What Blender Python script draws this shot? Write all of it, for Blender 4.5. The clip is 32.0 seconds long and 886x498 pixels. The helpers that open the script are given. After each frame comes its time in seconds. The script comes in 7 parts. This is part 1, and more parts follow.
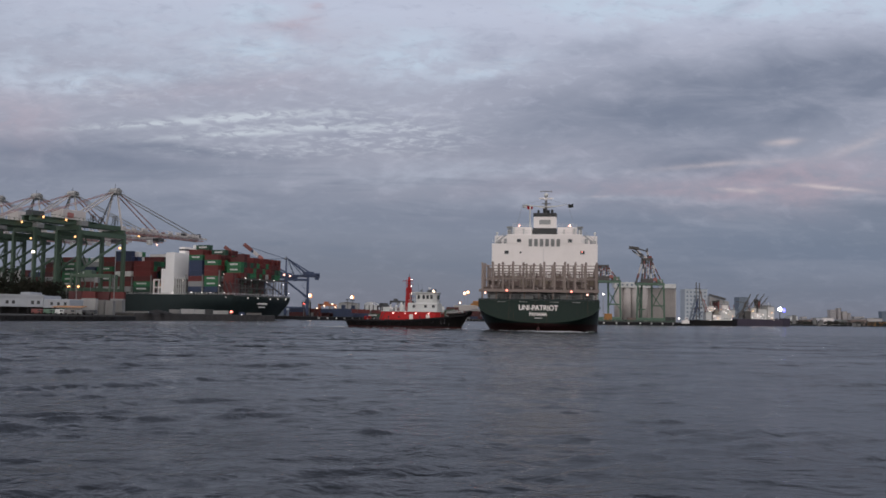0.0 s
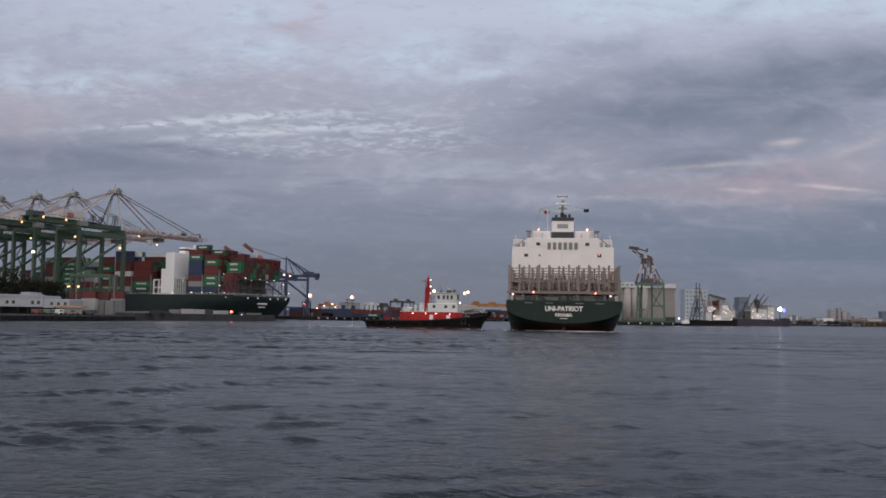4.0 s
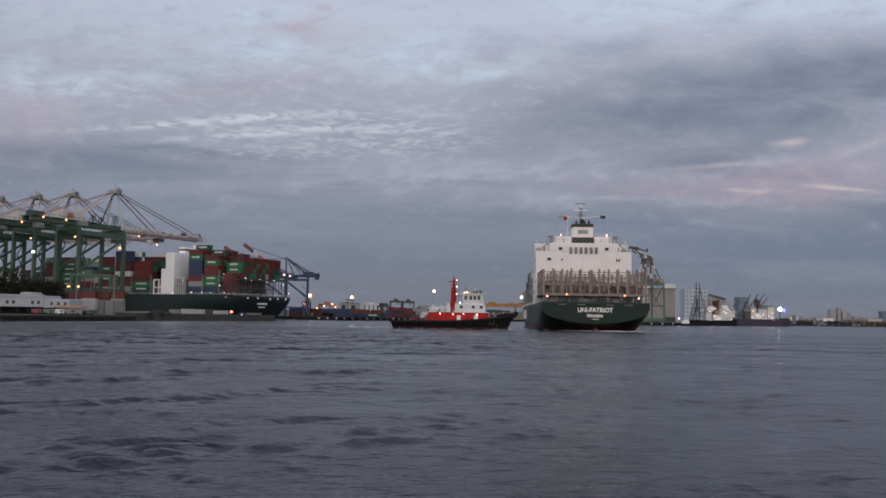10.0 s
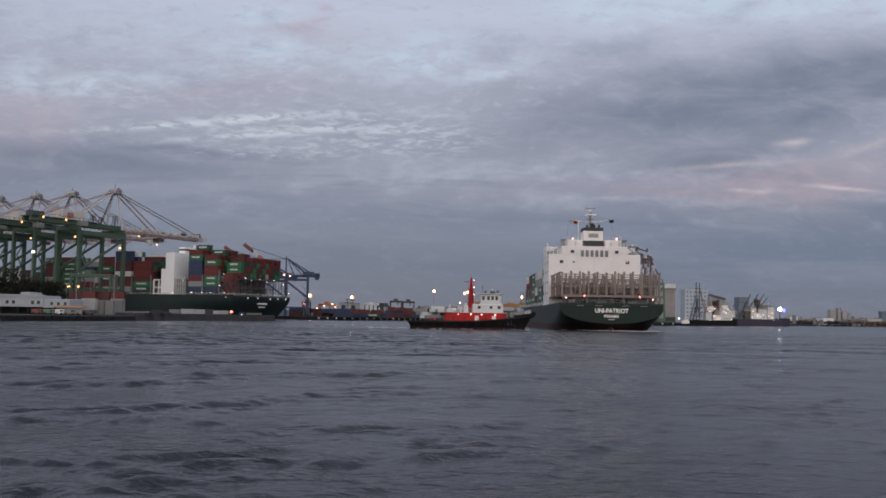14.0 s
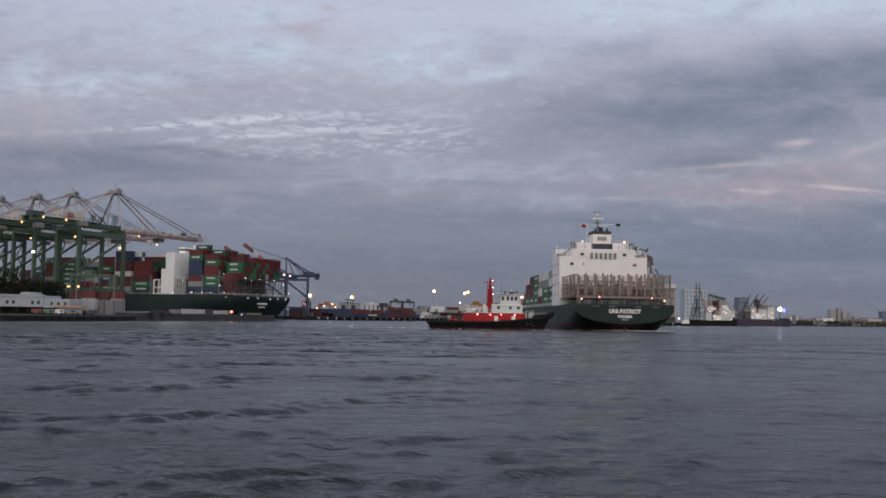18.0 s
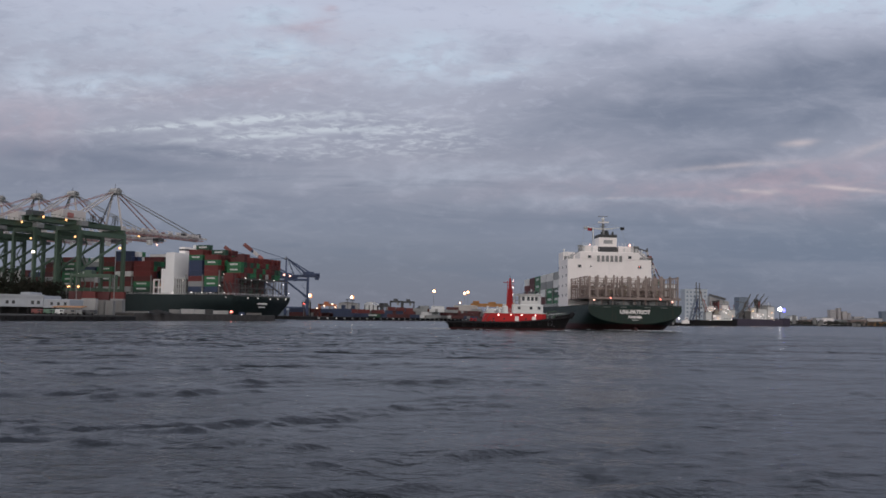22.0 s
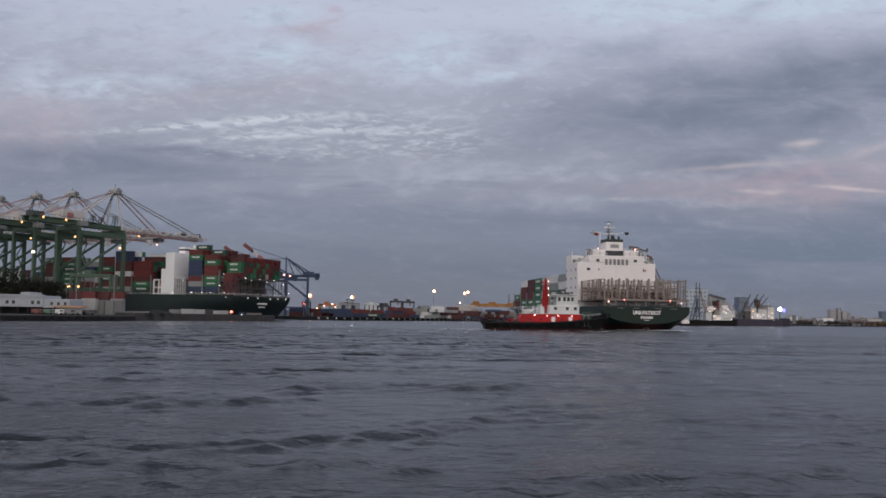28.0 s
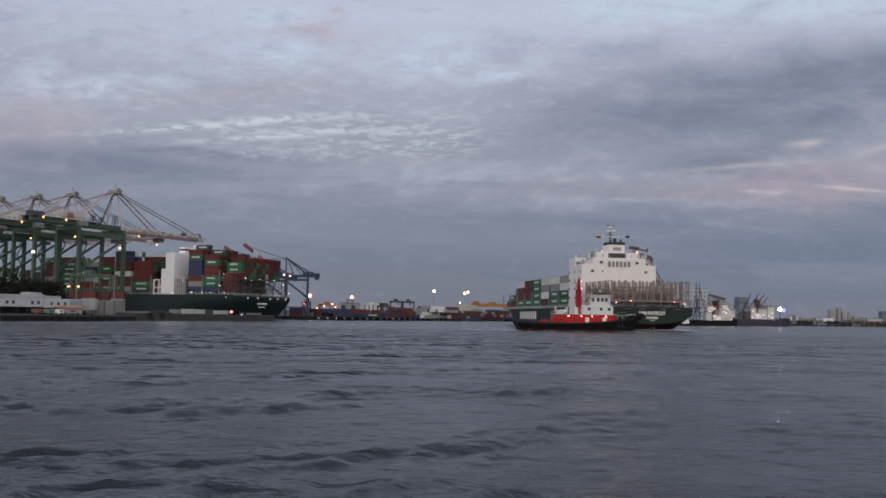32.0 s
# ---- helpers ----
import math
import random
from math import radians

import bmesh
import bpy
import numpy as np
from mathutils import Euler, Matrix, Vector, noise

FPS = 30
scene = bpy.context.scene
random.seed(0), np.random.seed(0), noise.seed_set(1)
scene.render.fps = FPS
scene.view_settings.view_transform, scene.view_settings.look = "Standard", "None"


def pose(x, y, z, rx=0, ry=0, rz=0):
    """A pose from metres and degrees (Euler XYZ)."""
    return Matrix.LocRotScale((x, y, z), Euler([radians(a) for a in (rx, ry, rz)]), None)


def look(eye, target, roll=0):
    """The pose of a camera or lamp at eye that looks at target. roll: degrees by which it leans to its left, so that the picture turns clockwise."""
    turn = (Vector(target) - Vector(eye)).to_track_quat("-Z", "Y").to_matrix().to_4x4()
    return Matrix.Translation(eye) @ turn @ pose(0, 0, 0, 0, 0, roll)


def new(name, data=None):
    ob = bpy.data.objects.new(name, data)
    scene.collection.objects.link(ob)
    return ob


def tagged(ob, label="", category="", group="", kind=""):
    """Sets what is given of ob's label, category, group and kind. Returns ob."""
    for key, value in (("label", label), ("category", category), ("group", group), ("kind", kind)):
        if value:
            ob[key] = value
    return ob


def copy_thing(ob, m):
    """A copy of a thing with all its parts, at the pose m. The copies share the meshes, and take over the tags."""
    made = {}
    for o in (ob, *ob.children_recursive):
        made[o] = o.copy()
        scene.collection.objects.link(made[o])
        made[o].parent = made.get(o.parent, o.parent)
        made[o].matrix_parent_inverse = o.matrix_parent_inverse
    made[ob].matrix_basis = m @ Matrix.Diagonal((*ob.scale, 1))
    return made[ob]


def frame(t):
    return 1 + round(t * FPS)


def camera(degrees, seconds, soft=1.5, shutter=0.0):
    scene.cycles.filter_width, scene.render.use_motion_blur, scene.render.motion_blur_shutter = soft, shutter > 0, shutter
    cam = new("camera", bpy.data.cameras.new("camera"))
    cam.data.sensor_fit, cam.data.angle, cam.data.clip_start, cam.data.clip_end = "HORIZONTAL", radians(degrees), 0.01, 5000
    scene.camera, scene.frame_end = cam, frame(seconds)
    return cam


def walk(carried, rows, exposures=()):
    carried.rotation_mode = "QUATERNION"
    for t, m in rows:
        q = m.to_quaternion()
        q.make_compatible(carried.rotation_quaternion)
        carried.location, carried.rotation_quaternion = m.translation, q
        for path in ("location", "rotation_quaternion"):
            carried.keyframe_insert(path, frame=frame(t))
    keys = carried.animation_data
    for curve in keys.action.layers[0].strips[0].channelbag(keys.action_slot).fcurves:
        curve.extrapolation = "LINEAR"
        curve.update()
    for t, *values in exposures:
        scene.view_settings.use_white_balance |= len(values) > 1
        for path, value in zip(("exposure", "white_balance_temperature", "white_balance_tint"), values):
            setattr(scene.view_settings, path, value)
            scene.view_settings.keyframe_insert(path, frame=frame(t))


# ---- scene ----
# Harbour mouth at dusk: x right, y away from the eye, z up from the water.
EYE = (0.0, 0.0, 2.67)
cam = camera(50.81, 32.0, soft=1.65)
VIEW = Matrix.Translation(EYE) @ pose(0, 0, 0, 90 + 4.238, 0, 0) @ pose(0, 0, 0, 0, 0, 0.9855)
walk(cam, [(0.0, VIEW), (32.0, VIEW)])
scene.view_settings.exposure = 0.0

# ---- light ----
world = bpy.data.worlds.new("dusk")
scene.world = world
world.use_nodes = True
wn, wl = world.node_tree.nodes, world.node_tree.links
sky = wn.new("ShaderNodeTexSky")
sky.sky_type, sky.sun_disc = "NISHITA", False
sky.sun_elevation, sky.sun_rotation = radians(4.0), radians(200)
sky.air_density, sky.dust_density, sky.ozone_density = 1.0, 1.5, 3.0
wn["Background"].inputs["Strength"].default_value = 0.12
wl.new(sky.outputs["Color"], wn["Background"].inputs["Color"])

sun = new("sun", bpy.data.lights.new("sun", "SUN"))
sun.data.energy, sun.data.angle, sun.data.color = 0.9, radians(40), (1.0, 0.93, 0.88)
sun.matrix_world = look((-60, -160, 60), (0, 0, 0))


# ---- node helpers ----
class Net:
    """Short hand for building a node tree."""

    def __init__(self, name):
        self.mat = bpy.data.materials.new(name)
        self.mat.use_nodes = True
        self.t = self.mat.node_tree
        self.bsdf = self.t.nodes["Principled BSDF"]
        self.out = self.t.nodes["Material Output"]

    def node(self, kind, **values):
        n = self.t.nodes.new(kind)
        for k, v in values.items():
            self.put(n.inputs[k.replace("_", " ")], v)
        return n

    def put(self, socket, v):
        if isinstance(v, bpy.types.NodeSocket):
            self.t.links.new(v, socket)
        else:
            socket.default_value = v

    def math(self, op, a, b=0.0, c=0.0, clamp=False):
        n = self.t.nodes.new("ShaderNodeMath")
        n.operation, n.use_clamp = op, clamp
        for s, v in zip(n.inputs, (a, b, c)):
            self.put(s, v)
        return n.outputs[0]

    def mix(self, f, a, b, blend="MIX"):
        n = self.t.nodes.new("ShaderNodeMix")
        n.data_type, n.blend_type = "RGBA", blend
        self.put(n.inputs[0], f)
        self.put(n.inputs[6], rgba(a))
        self.put(n.inputs[7], rgba(b))
        return n.outputs[2]

    def coords(self, what="Object"):
        return self.t.nodes.new("ShaderNodeTexCoord").outputs[what]

    def scaled(self, v, s):
        n = self.t.nodes.new("ShaderNodeMapping")
        self.put(n.inputs["Vector"], v)
        n.inputs["Scale"].default_value = s
        return n.outputs[0]

    def noise(self, v, scale, detail=3.0, rough=0.55, warp=0.0):
        n = self.node("ShaderNodeTexNoise", Vector=v, Scale=scale, Detail=detail, Roughness=rough, Distortion=warp)
        return n.outputs[0]

    def ramp(self, v, lo, hi, a=0.0, b=1.0):
        n = self.t.nodes.new("ShaderNodeMapRange")
        n.interpolation_type = "SMOOTHSTEP"
        for s, x in zip(n.inputs, (v, lo, hi, a, b)):
            self.put(s, x)
        return n.outputs[0]

    def bump(self, height, strength, distance):
        n = self.node("ShaderNodeBump", Height=height, Strength=strength, Distance=distance)
        self.put(self.bsdf.inputs["Normal"], n.outputs[0])
        return n

    def set(self, **values):
        for k, v in values.items():
            self.put(self.bsdf.inputs[k.replace("_", " ")], rgba(v) if k == "Base_Color" else v)
        return self.mat


def rgba(c):
    return c if isinstance(c, bpy.types.NodeSocket) else (*c[:3], 1.0)


# ---- materials ----
def paint(name, colour, rough=0.5, metal=0.0, wear=0.25, rust=(0.16, 0.075, 0.04), streak=0.4, vary=0.0, gloss=0.5, mottle=1.0):
    """Weathered paint on steel: blotches, grime and runs of rust down the plates."""
    n = Net(name)
    p = n.coords()
    big = n.noise(p, 0.25, 3, 0.6)
    fine = n.noise(p, 2.6, 4, 0.65)
    runs = n.noise(n.scaled(p, (1.7, 1.7, 0.12)), 1.0, 4, 0.6)
    base = n.mix(n.ramp(big, 0.3, 0.72, 0, 0.5 * mottle), colour, tuple(c * 0.72 for c in colour))
    base = n.mix(n.ramp(fine, 0.35, 0.7, 0, 0.22 * mottle), base, tuple(min(1, c * 1.25 + 0.015) for c in colour))
    if vary:
        info = n.t.nodes.new("ShaderNodeObjectInfo")
        base = n.mix(n.math("MULTIPLY", info.outputs["Random"], vary), base, tuple(c * 0.45 for c in colour))
    mask = n.math("MULTIPLY", n.ramp(runs, 0.56, 0.74), n.ramp(fine, 0.4, 0.62))
    base = n.mix(n.math("MULTIPLY", mask, wear + streak * 0.3), base, rust)
    n.set(Base_Color=base, Metallic=metal, Specular_IOR_Level=gloss, Roughness=n.ramp(fine, 0.2, 0.8, rough - 0.1, rough + 0.15))
    n.bump(n.math("ADD", fine, n.math("MULTIPLY", big, 2.0)), 0.25, 0.03)
    return n.mat


def glow(name, colour, strength):
    n = Net(name)
    return n.set(Base_Color=colour, Emission_Color=rgba(colour), Emission_Strength=strength, Roughness=0.4)


def glass(name, colour=(0.02, 0.024, 0.03)):
    n = Net(name)
    return n.set(Base_Color=n.mix(n.noise(n.coords(), 0.7, 2), colour, tuple(c * 2 for c in colour)), Roughness=0.12)


def rough_stuff(name, a, b, scale=0.4, rough=0.9, bump=0.4):
    n = Net(name)
    p = n.coords()
    v, w = n.noise(p, scale, 5, 0.65), n.noise(p, scale * 9, 3, 0.6)
    n.set(Base_Color=n.mix(n.ramp(w, 0.3, 0.7, 0, 0.4), n.mix(n.ramp(v, 0.32, 0.68), a, b), tuple(c * 0.6 for c in a)), Roughness=rough, Specular_IOR_Level=0.25)
    n.bump(w, bump, 0.1)
    return n.mat


STANCHION = paint("worn_grey_brown_steel", (0.30, 0.245, 0.22), 0.7, wear=0.8, rust=(0.15, 0.085, 0.06), vary=0.6)
MAST_RED = paint("dull_red_mast_paint", (0.34, 0.020, 0.024), 0.55, gloss=0.2, wear=0.3, streak=0.3)
GREEN_HULL = paint("green_hull_paint", (0.0045, 0.020, 0.015), 0.4, gloss=0.3, wear=0.2, streak=0.2)
DARK_HULL = paint("dark_green_hull_paint", (0.020, 0.033, 0.035), 0.5, gloss=0.32, wear=0.15, streak=0.2)
# dark hull; the purple cast of the blue lamp's light is in the colour
BLUE_LIT_HULL = paint("blue_lit_dark_hull_paint", (0.03, 0.022, 0.045), 0.5, wear=0.2)
BOOT_RED = paint("red_brown_antifouling", (0.05, 0.015, 0.016), 0.5, gloss=0.3, wear=0.5)
BLACK_HULL = paint("black_hull_paint", (0.006, 0.0055, 0.0065), 0.6, gloss=0.2, wear=0.2, streak=0.2)
WHITE = paint("white_ship_paint", (0.84, 0.80, 0.78), 0.45, wear=0.12, rust=(0.45, 0.33, 0.24), streak=0.25, mottle=0.5)
CLEAN_WHITE = paint("fresh_white_ship_paint", (0.83, 0.83, 0.83), 0.45, wear=0.04, rust=(0.5, 0.42, 0.36), streak=0.1, mottle=0.25)
WHITE_DULL = paint("dull_white_paint", (0.62, 0.63, 0.62), 0.6, wear=0.2, rust=(0.35, 0.27, 0.2))
GREY = paint("grey_deck_paint", (0.22, 0.23, 0.23), 0.6, wear=0.4)
LOUVRE = paint("grey_louvre_paint", (0.30, 0.31, 0.31), 0.6, wear=0.3)
CHARCOAL = paint("charcoal_paint", (0.035, 0.038, 0.04), 0.6, wear=0.15)
DARK_RUST = paint("dark_rusty_steel", (0.13, 0.10, 0.088), 0.75, wear=0.6, rust=(0.10, 0.05, 0.035), vary=0.4)
RUSTY = paint("rusty_primer_steel", (0.25, 0.193, 0.172), 0.75, wear=0.6, rust=(0.13, 0.078, 0.055), vary=0.4)
TUG_RED = paint("signal_red_paint", (0.45, 0.021, 0.023), 0.5, gloss=0.2, wear=0.12, streak=0.2)
RUBBER = rough_stuff("black_rubber", (0.009, 0.0085, 0.010), (0.017, 0.016, 0.018), 1.5, 0.9)
CRANE_GREEN = paint("crane_green_paint", (0.050, 0.090, 0.060), 0.55, wear=0.3)
CRANE_WHITE = paint("crane_white_paint", (0.52, 0.49, 0.48), 0.55, wear=0.3)
CRANE_RED = paint("crane_red_paint", (0.34, 0.13, 0.115), 0.55, wear=0.3)
FADED_RED = paint("faded_red_paint", (0.19, 0.062, 0.055), 0.6, wear=0.5)
CRANE_STAY = paint("faded_pink_red_paint", (0.31, 0.175, 0.16), 0.6, wear=0.35)
# reddish-orange crane paint with the orange lamplight on it mixed into the colour
CRANE_ORANGE = paint("orange_lit_crane_paint", (0.42, 0.15, 0.07), 0.55, wear=0.3)
CRANE_BLUE = paint("crane_blue_paint", (0.030, 0.050, 0.110), 0.55, wear=0.25)
CRANE_YELLOW = paint("crane_yellow_paint", (0.36, 0.17, 0.05), 0.55, wear=0.3)
BLUE_GREY = paint("blue_grey_cladding", (0.16, 0.20, 0.25), 0.6, wear=0.2)
PALE_BLUE = paint("pale_blue_render", (0.44, 0.49, 0.54), 0.7, wear=0.15, streak=0.1)
WEATHERED_STEEL = paint("weathered_crane_steel", (0.085, 0.082, 0.08), 0.65, wear=0.5)
# paler than the crane's own green: its washed-out look is put into the colour
PALE_GREEN = paint("washed_out_green_paint", (0.10, 0.175, 0.125), 0.6, wear=0.3)
PALE_PANEL = paint("pale_wall_panel", (0.36, 0.36, 0.355), 0.6, wear=0.4)
DARK_STEEL = paint("dark_machinery_steel", (0.05, 0.055, 0.06), 0.6, wear=0.3)
TREE_BARK = rough_stuff("bark", (0.06, 0.05, 0.04), (0.035, 0.03, 0.025), 1.5)
LEAVES = rough_stuff("dark_foliage", (0.014, 0.018, 0.010), (0.024, 0.02, 0.014), 0.8)
# leaf colour greyed and paled: the haze of distance is put into it
FAR_LEAVES = rough_stuff("haze_tinted_foliage", (0.062, 0.064, 0.056), (0.05, 0.046, 0.042), 0.3)
FOAM = rough_stuff("white_foam", (0.62, 0.64, 0.66), (0.42, 0.44, 0.47), 1.2)
PANE = glass("dark_window_glass")
CABIN_TAN = paint("tan_panel", (0.29, 0.245, 0.19), 0.6, wear=0.4)
CABIN_GREY = paint("weathered_pale_panel", (0.19, 0.19, 0.187), 0.6, wear=0.4)
OLD_WHITE = paint("old_white_render", (0.345, 0.37, 0.405), 0.7, wear=0.3, rust=(0.25, 0.22, 0.2))
CONCRETE = rough_stuff("weathered_concrete", (0.19, 0.182, 0.178), (0.11, 0.106, 0.104), 0.15)
GRAVEL = rough_stuff("dark_gravel", (0.035, 0.034, 0.034), (0.02, 0.02, 0.02), 1.2)
DARK_CONCRETE = rough_stuff("wet_dark_concrete", (0.022, 0.022, 0.023), (0.012, 0.012, 0.013), 0.3)
SILO = rough_stuff("silo_concrete", (0.50, 0.47, 0.45), (0.42, 0.39, 0.375), 0.1)
QUAY_FACE = rough_stuff("stained_quay_wall", (0.085, 0.08, 0.077), (0.045, 0.043, 0.042), 0.2)
QUAY_TOP = rough_stuff("quay_paving", (0.10, 0.10, 0.098), (0.06, 0.06, 0.06), 0.08)
LAMP_WHITE = glow("white_lamp_glow", (1.0, 0.90, 0.85), 2.8)
LAMP_PINK_STRONG = glow("pinkish_deck_lamp_glow", (1.0, 0.66, 0.60), 7.0)
LAMP_AMBER = glow("sodium_lamp_glow", (1.0, 0.50, 0.20), 2.4)
LAMP_CORE = glow("warm_white_lamp_core", (1.0, 0.90, 0.72), 4.0)
# glow for the orange bloom round the sodium lamps, no lamp of its own
LAMP_HALO = glow("orange_lamp_bloom", (1.0, 0.36, 0.12), 0.9)
LAMP_PINK = glow("pinkish_lamp_glow", (1.0, 0.52, 0.42), 2.4)
LAMP_RED = glow("red_lamp_glow", (1.0, 0.12, 0.09), 2.2)
LAMP_RED_BRIGHT = glow("bright_red_lamp_glow", (1.0, 0.27, 0.20), 3.0)
FLOOD_WARM = glow("warm_floodlight_glow", (1.0, 0.9, 0.75), 3.0)
FLOOD = glow("floodlight_glow", (0.93, 0.95, 1.0), 16.0)
FLOOD_BLUE = glow("blue_floodlight_glow", (0.12, 0.12, 1.0), 4.0)
BOXES = [paint("container_" + k, c, 0.5, wear=0.3, vary=0.35) for k, c in (
    ("green", (0.020, 0.145, 0.058)), ("dark_green", (0.012, 0.06, 0.034)), ("red_brown", (0.125, 0.017, 0.016)), ("maroon", (0.085, 0.016, 0.017)),
    ("blue", (0.022, 0.04, 0.095)), ("white", (0.72, 0.73, 0.72)), ("grey", (0.29, 0.305, 0.305)), ("orange", (0.26, 0.07, 0.025)))]


# ---- mesh helpers ----
class Mesh:
    """Collects boxes, beams and tubes into one mesh."""

    def __init__(self):
        self.v, self.f = [], []

    def add(self, verts, faces):
        k = len(self.v)
        self.v += [tuple(p) for p in verts]
        self.f += [tuple(i + k for i in q) for q in faces]
        return self

    def box(self, x0, x1, y0, y1, z0, z1):
        return self.add([(x, y, z) for z in (z0, z1) for y in (y0, y1) for x in (x0, x1)],
                        [(0, 2, 3, 1), (4, 5, 7, 6), (0, 1, 5, 4), (2, 6, 7, 3), (0, 4, 6, 2), (1, 3, 7, 5)])

    def soft(self, x0, x1, y0, y1, z0, z1, b=0.06):
        """A box whose upright edges and top edge are chamfered."""
        def ring(i, z):
            return [(x0 + i, y0 + i + b, z), (x0 + i + b, y0 + i, z), (x1 - i - b, y0 + i, z), (x1 - i, y0 + i + b, z),
                    (x1 - i, y1 - i - b, z), (x1 - i - b, y1 - i, z), (x0 + i + b, y1 - i, z), (x0 + i, y1 - i - b, z)]
        v = ring(0, z0) + ring(0, z1 - b) + ring(b, z1)
        f = [tuple(range(7, -1, -1)), tuple(range(16, 24))]
        f += [(r + i, r + (i + 1) % 8, r + 8 + (i + 1) % 8, r + 8 + i) for r in (0, 8) for i in range(8)]
        return self.add(v, f)

    def beam(self, p, q, w, h=None, taper=1.0):
        p, q = Vector(p), Vector(q)
        h = h or w
        d = (q - p).normalized()
        side = d.cross(Vector((0, 0, 1)))
        side = side.normalized() if side.length > 1e-3 else Vector((1, 0, 0))
        up = side.cross(d)
        v = [c + side * (a * w / 2 * k) + up * (b * h / 2 * k) for c, k in ((p, 1.0), (q, taper)) for a, b in ((-1, -1), (1, -1), (1, 1), (-1, 1))]
        return self.add(v, [(3, 2, 1, 0), (4, 5, 6, 7), (0, 1, 5, 4), (1, 2, 6, 5), (2, 3, 7, 6), (3, 0, 4, 7)])

    def tube(self, p, q, r, r2=None, n=8):
        p, q = Vector(p), Vector(q)
        r2 = r if r2 is None else r2
        d = (q - p).normalized()
        a = d.orthogonal().normalized()
        b = d.cross(a)
        ring = [(math.cos(2 * math.pi * i / n), math.sin(2 * math.pi * i / n)) for i in range(n)]
        v = [c + (a * x + b * y) * k for c, k in ((p, r), (q, r2)) for x, y in ring]
        return self.add(v, [tuple(range(n - 1, -1, -1)), tuple(range(n, 2 * n))] + [(i, (i + 1) % n, n + (i + 1) % n, n + i) for i in range(n)])

    def ball(self, c, r, n=8, squash=1.0):
        rows = n // 2
        v = [(c[0] + r * math.sin(math.pi * j / rows) * math.cos(2 * math.pi * i / n), c[1] + r * math.sin(math.pi * j / rows) * math.sin(2 * math.pi * i / n),
              c[2] + r * squash * math.cos(math.pi * j / rows)) for j in range(rows + 1) for i in range(n)]
        return self.add(v, [(j * n + i, (j + 1) * n + i, (j + 1) * n + (i + 1) % n, j * n + (i + 1) % n) for j in range(rows) for i in range(n)])

    def prism(self, outline, z0, z1):
        n = len(outline)
        return self.add([(x, y, z) for z in (z0, z1) for x, y in outline],
                        [tuple(range(n - 1, -1, -1)), tuple(range(n, 2 * n))] + [(i, (i + 1) % n, n + (i + 1) % n, n + i) for i in range(n)])

    def data(self, name, material, smooth=False):
        me = bpy.data.meshes.new(name)
        me.from_pydata(self.v, [], self.f)
        if material:
            me.materials.append(material)
        if smooth:
            me.shade_smooth()
        me.update()
        return me


def thing(name, m, label, category, group="", kind=""):
    """An Empty that carries a thing's parts."""
    ob = new(name)
    ob.matrix_basis = m
    return tagged(ob, label, category, group, kind)


def part(name, mesh, material, parent, label="", smooth=False):
    ob = new(name, mesh.data(name, material, smooth) if isinstance(mesh, Mesh) else mesh)
    ob.parent = parent
    return tagged(ob, label)


def whole(name, mesh, material, label, category, group="", kind="", m=None, smooth=False):
    """A thing of one mesh."""
    ob = new(name, mesh.data(name, material, smooth) if isinstance(mesh, Mesh) else mesh)
    if m is not None:
        ob.matrix_basis = m
    return tagged(ob, label, category, group, kind)


def lettering(text, height, width, material, name):
    """Flat raised letters in the x-y plane, centred, as a mesh."""
    curve = bpy.data.curves.new(name, "FONT")
    curve.body, curve.align_x, curve.align_y, curve.extrude, curve.offset = text, "CENTER", "CENTER", 0.02, 0.035
    ob = bpy.data.objects.new(name, curve)
    scene.collection.objects.link(ob)
    bpy.context.view_layer.update()
    me = bpy.data.meshes.new_from_object(ob.evaluated_get(bpy.context.evaluated_depsgraph_get()))
    bpy.data.objects.remove(ob)
    co = np.array([v.co for v in me.vertices])
    size = co.max(0) - co.min(0)
    mid = (co.max(0) + co.min(0)) / 2
    for v in me.vertices:
        v.co = ((v.co.x - mid[0]) / size[0] * width, (v.co.y - mid[1]) / size[1] * height, v.co.z)
    me.materials.clear()
    me.materials.append(material)
    return me



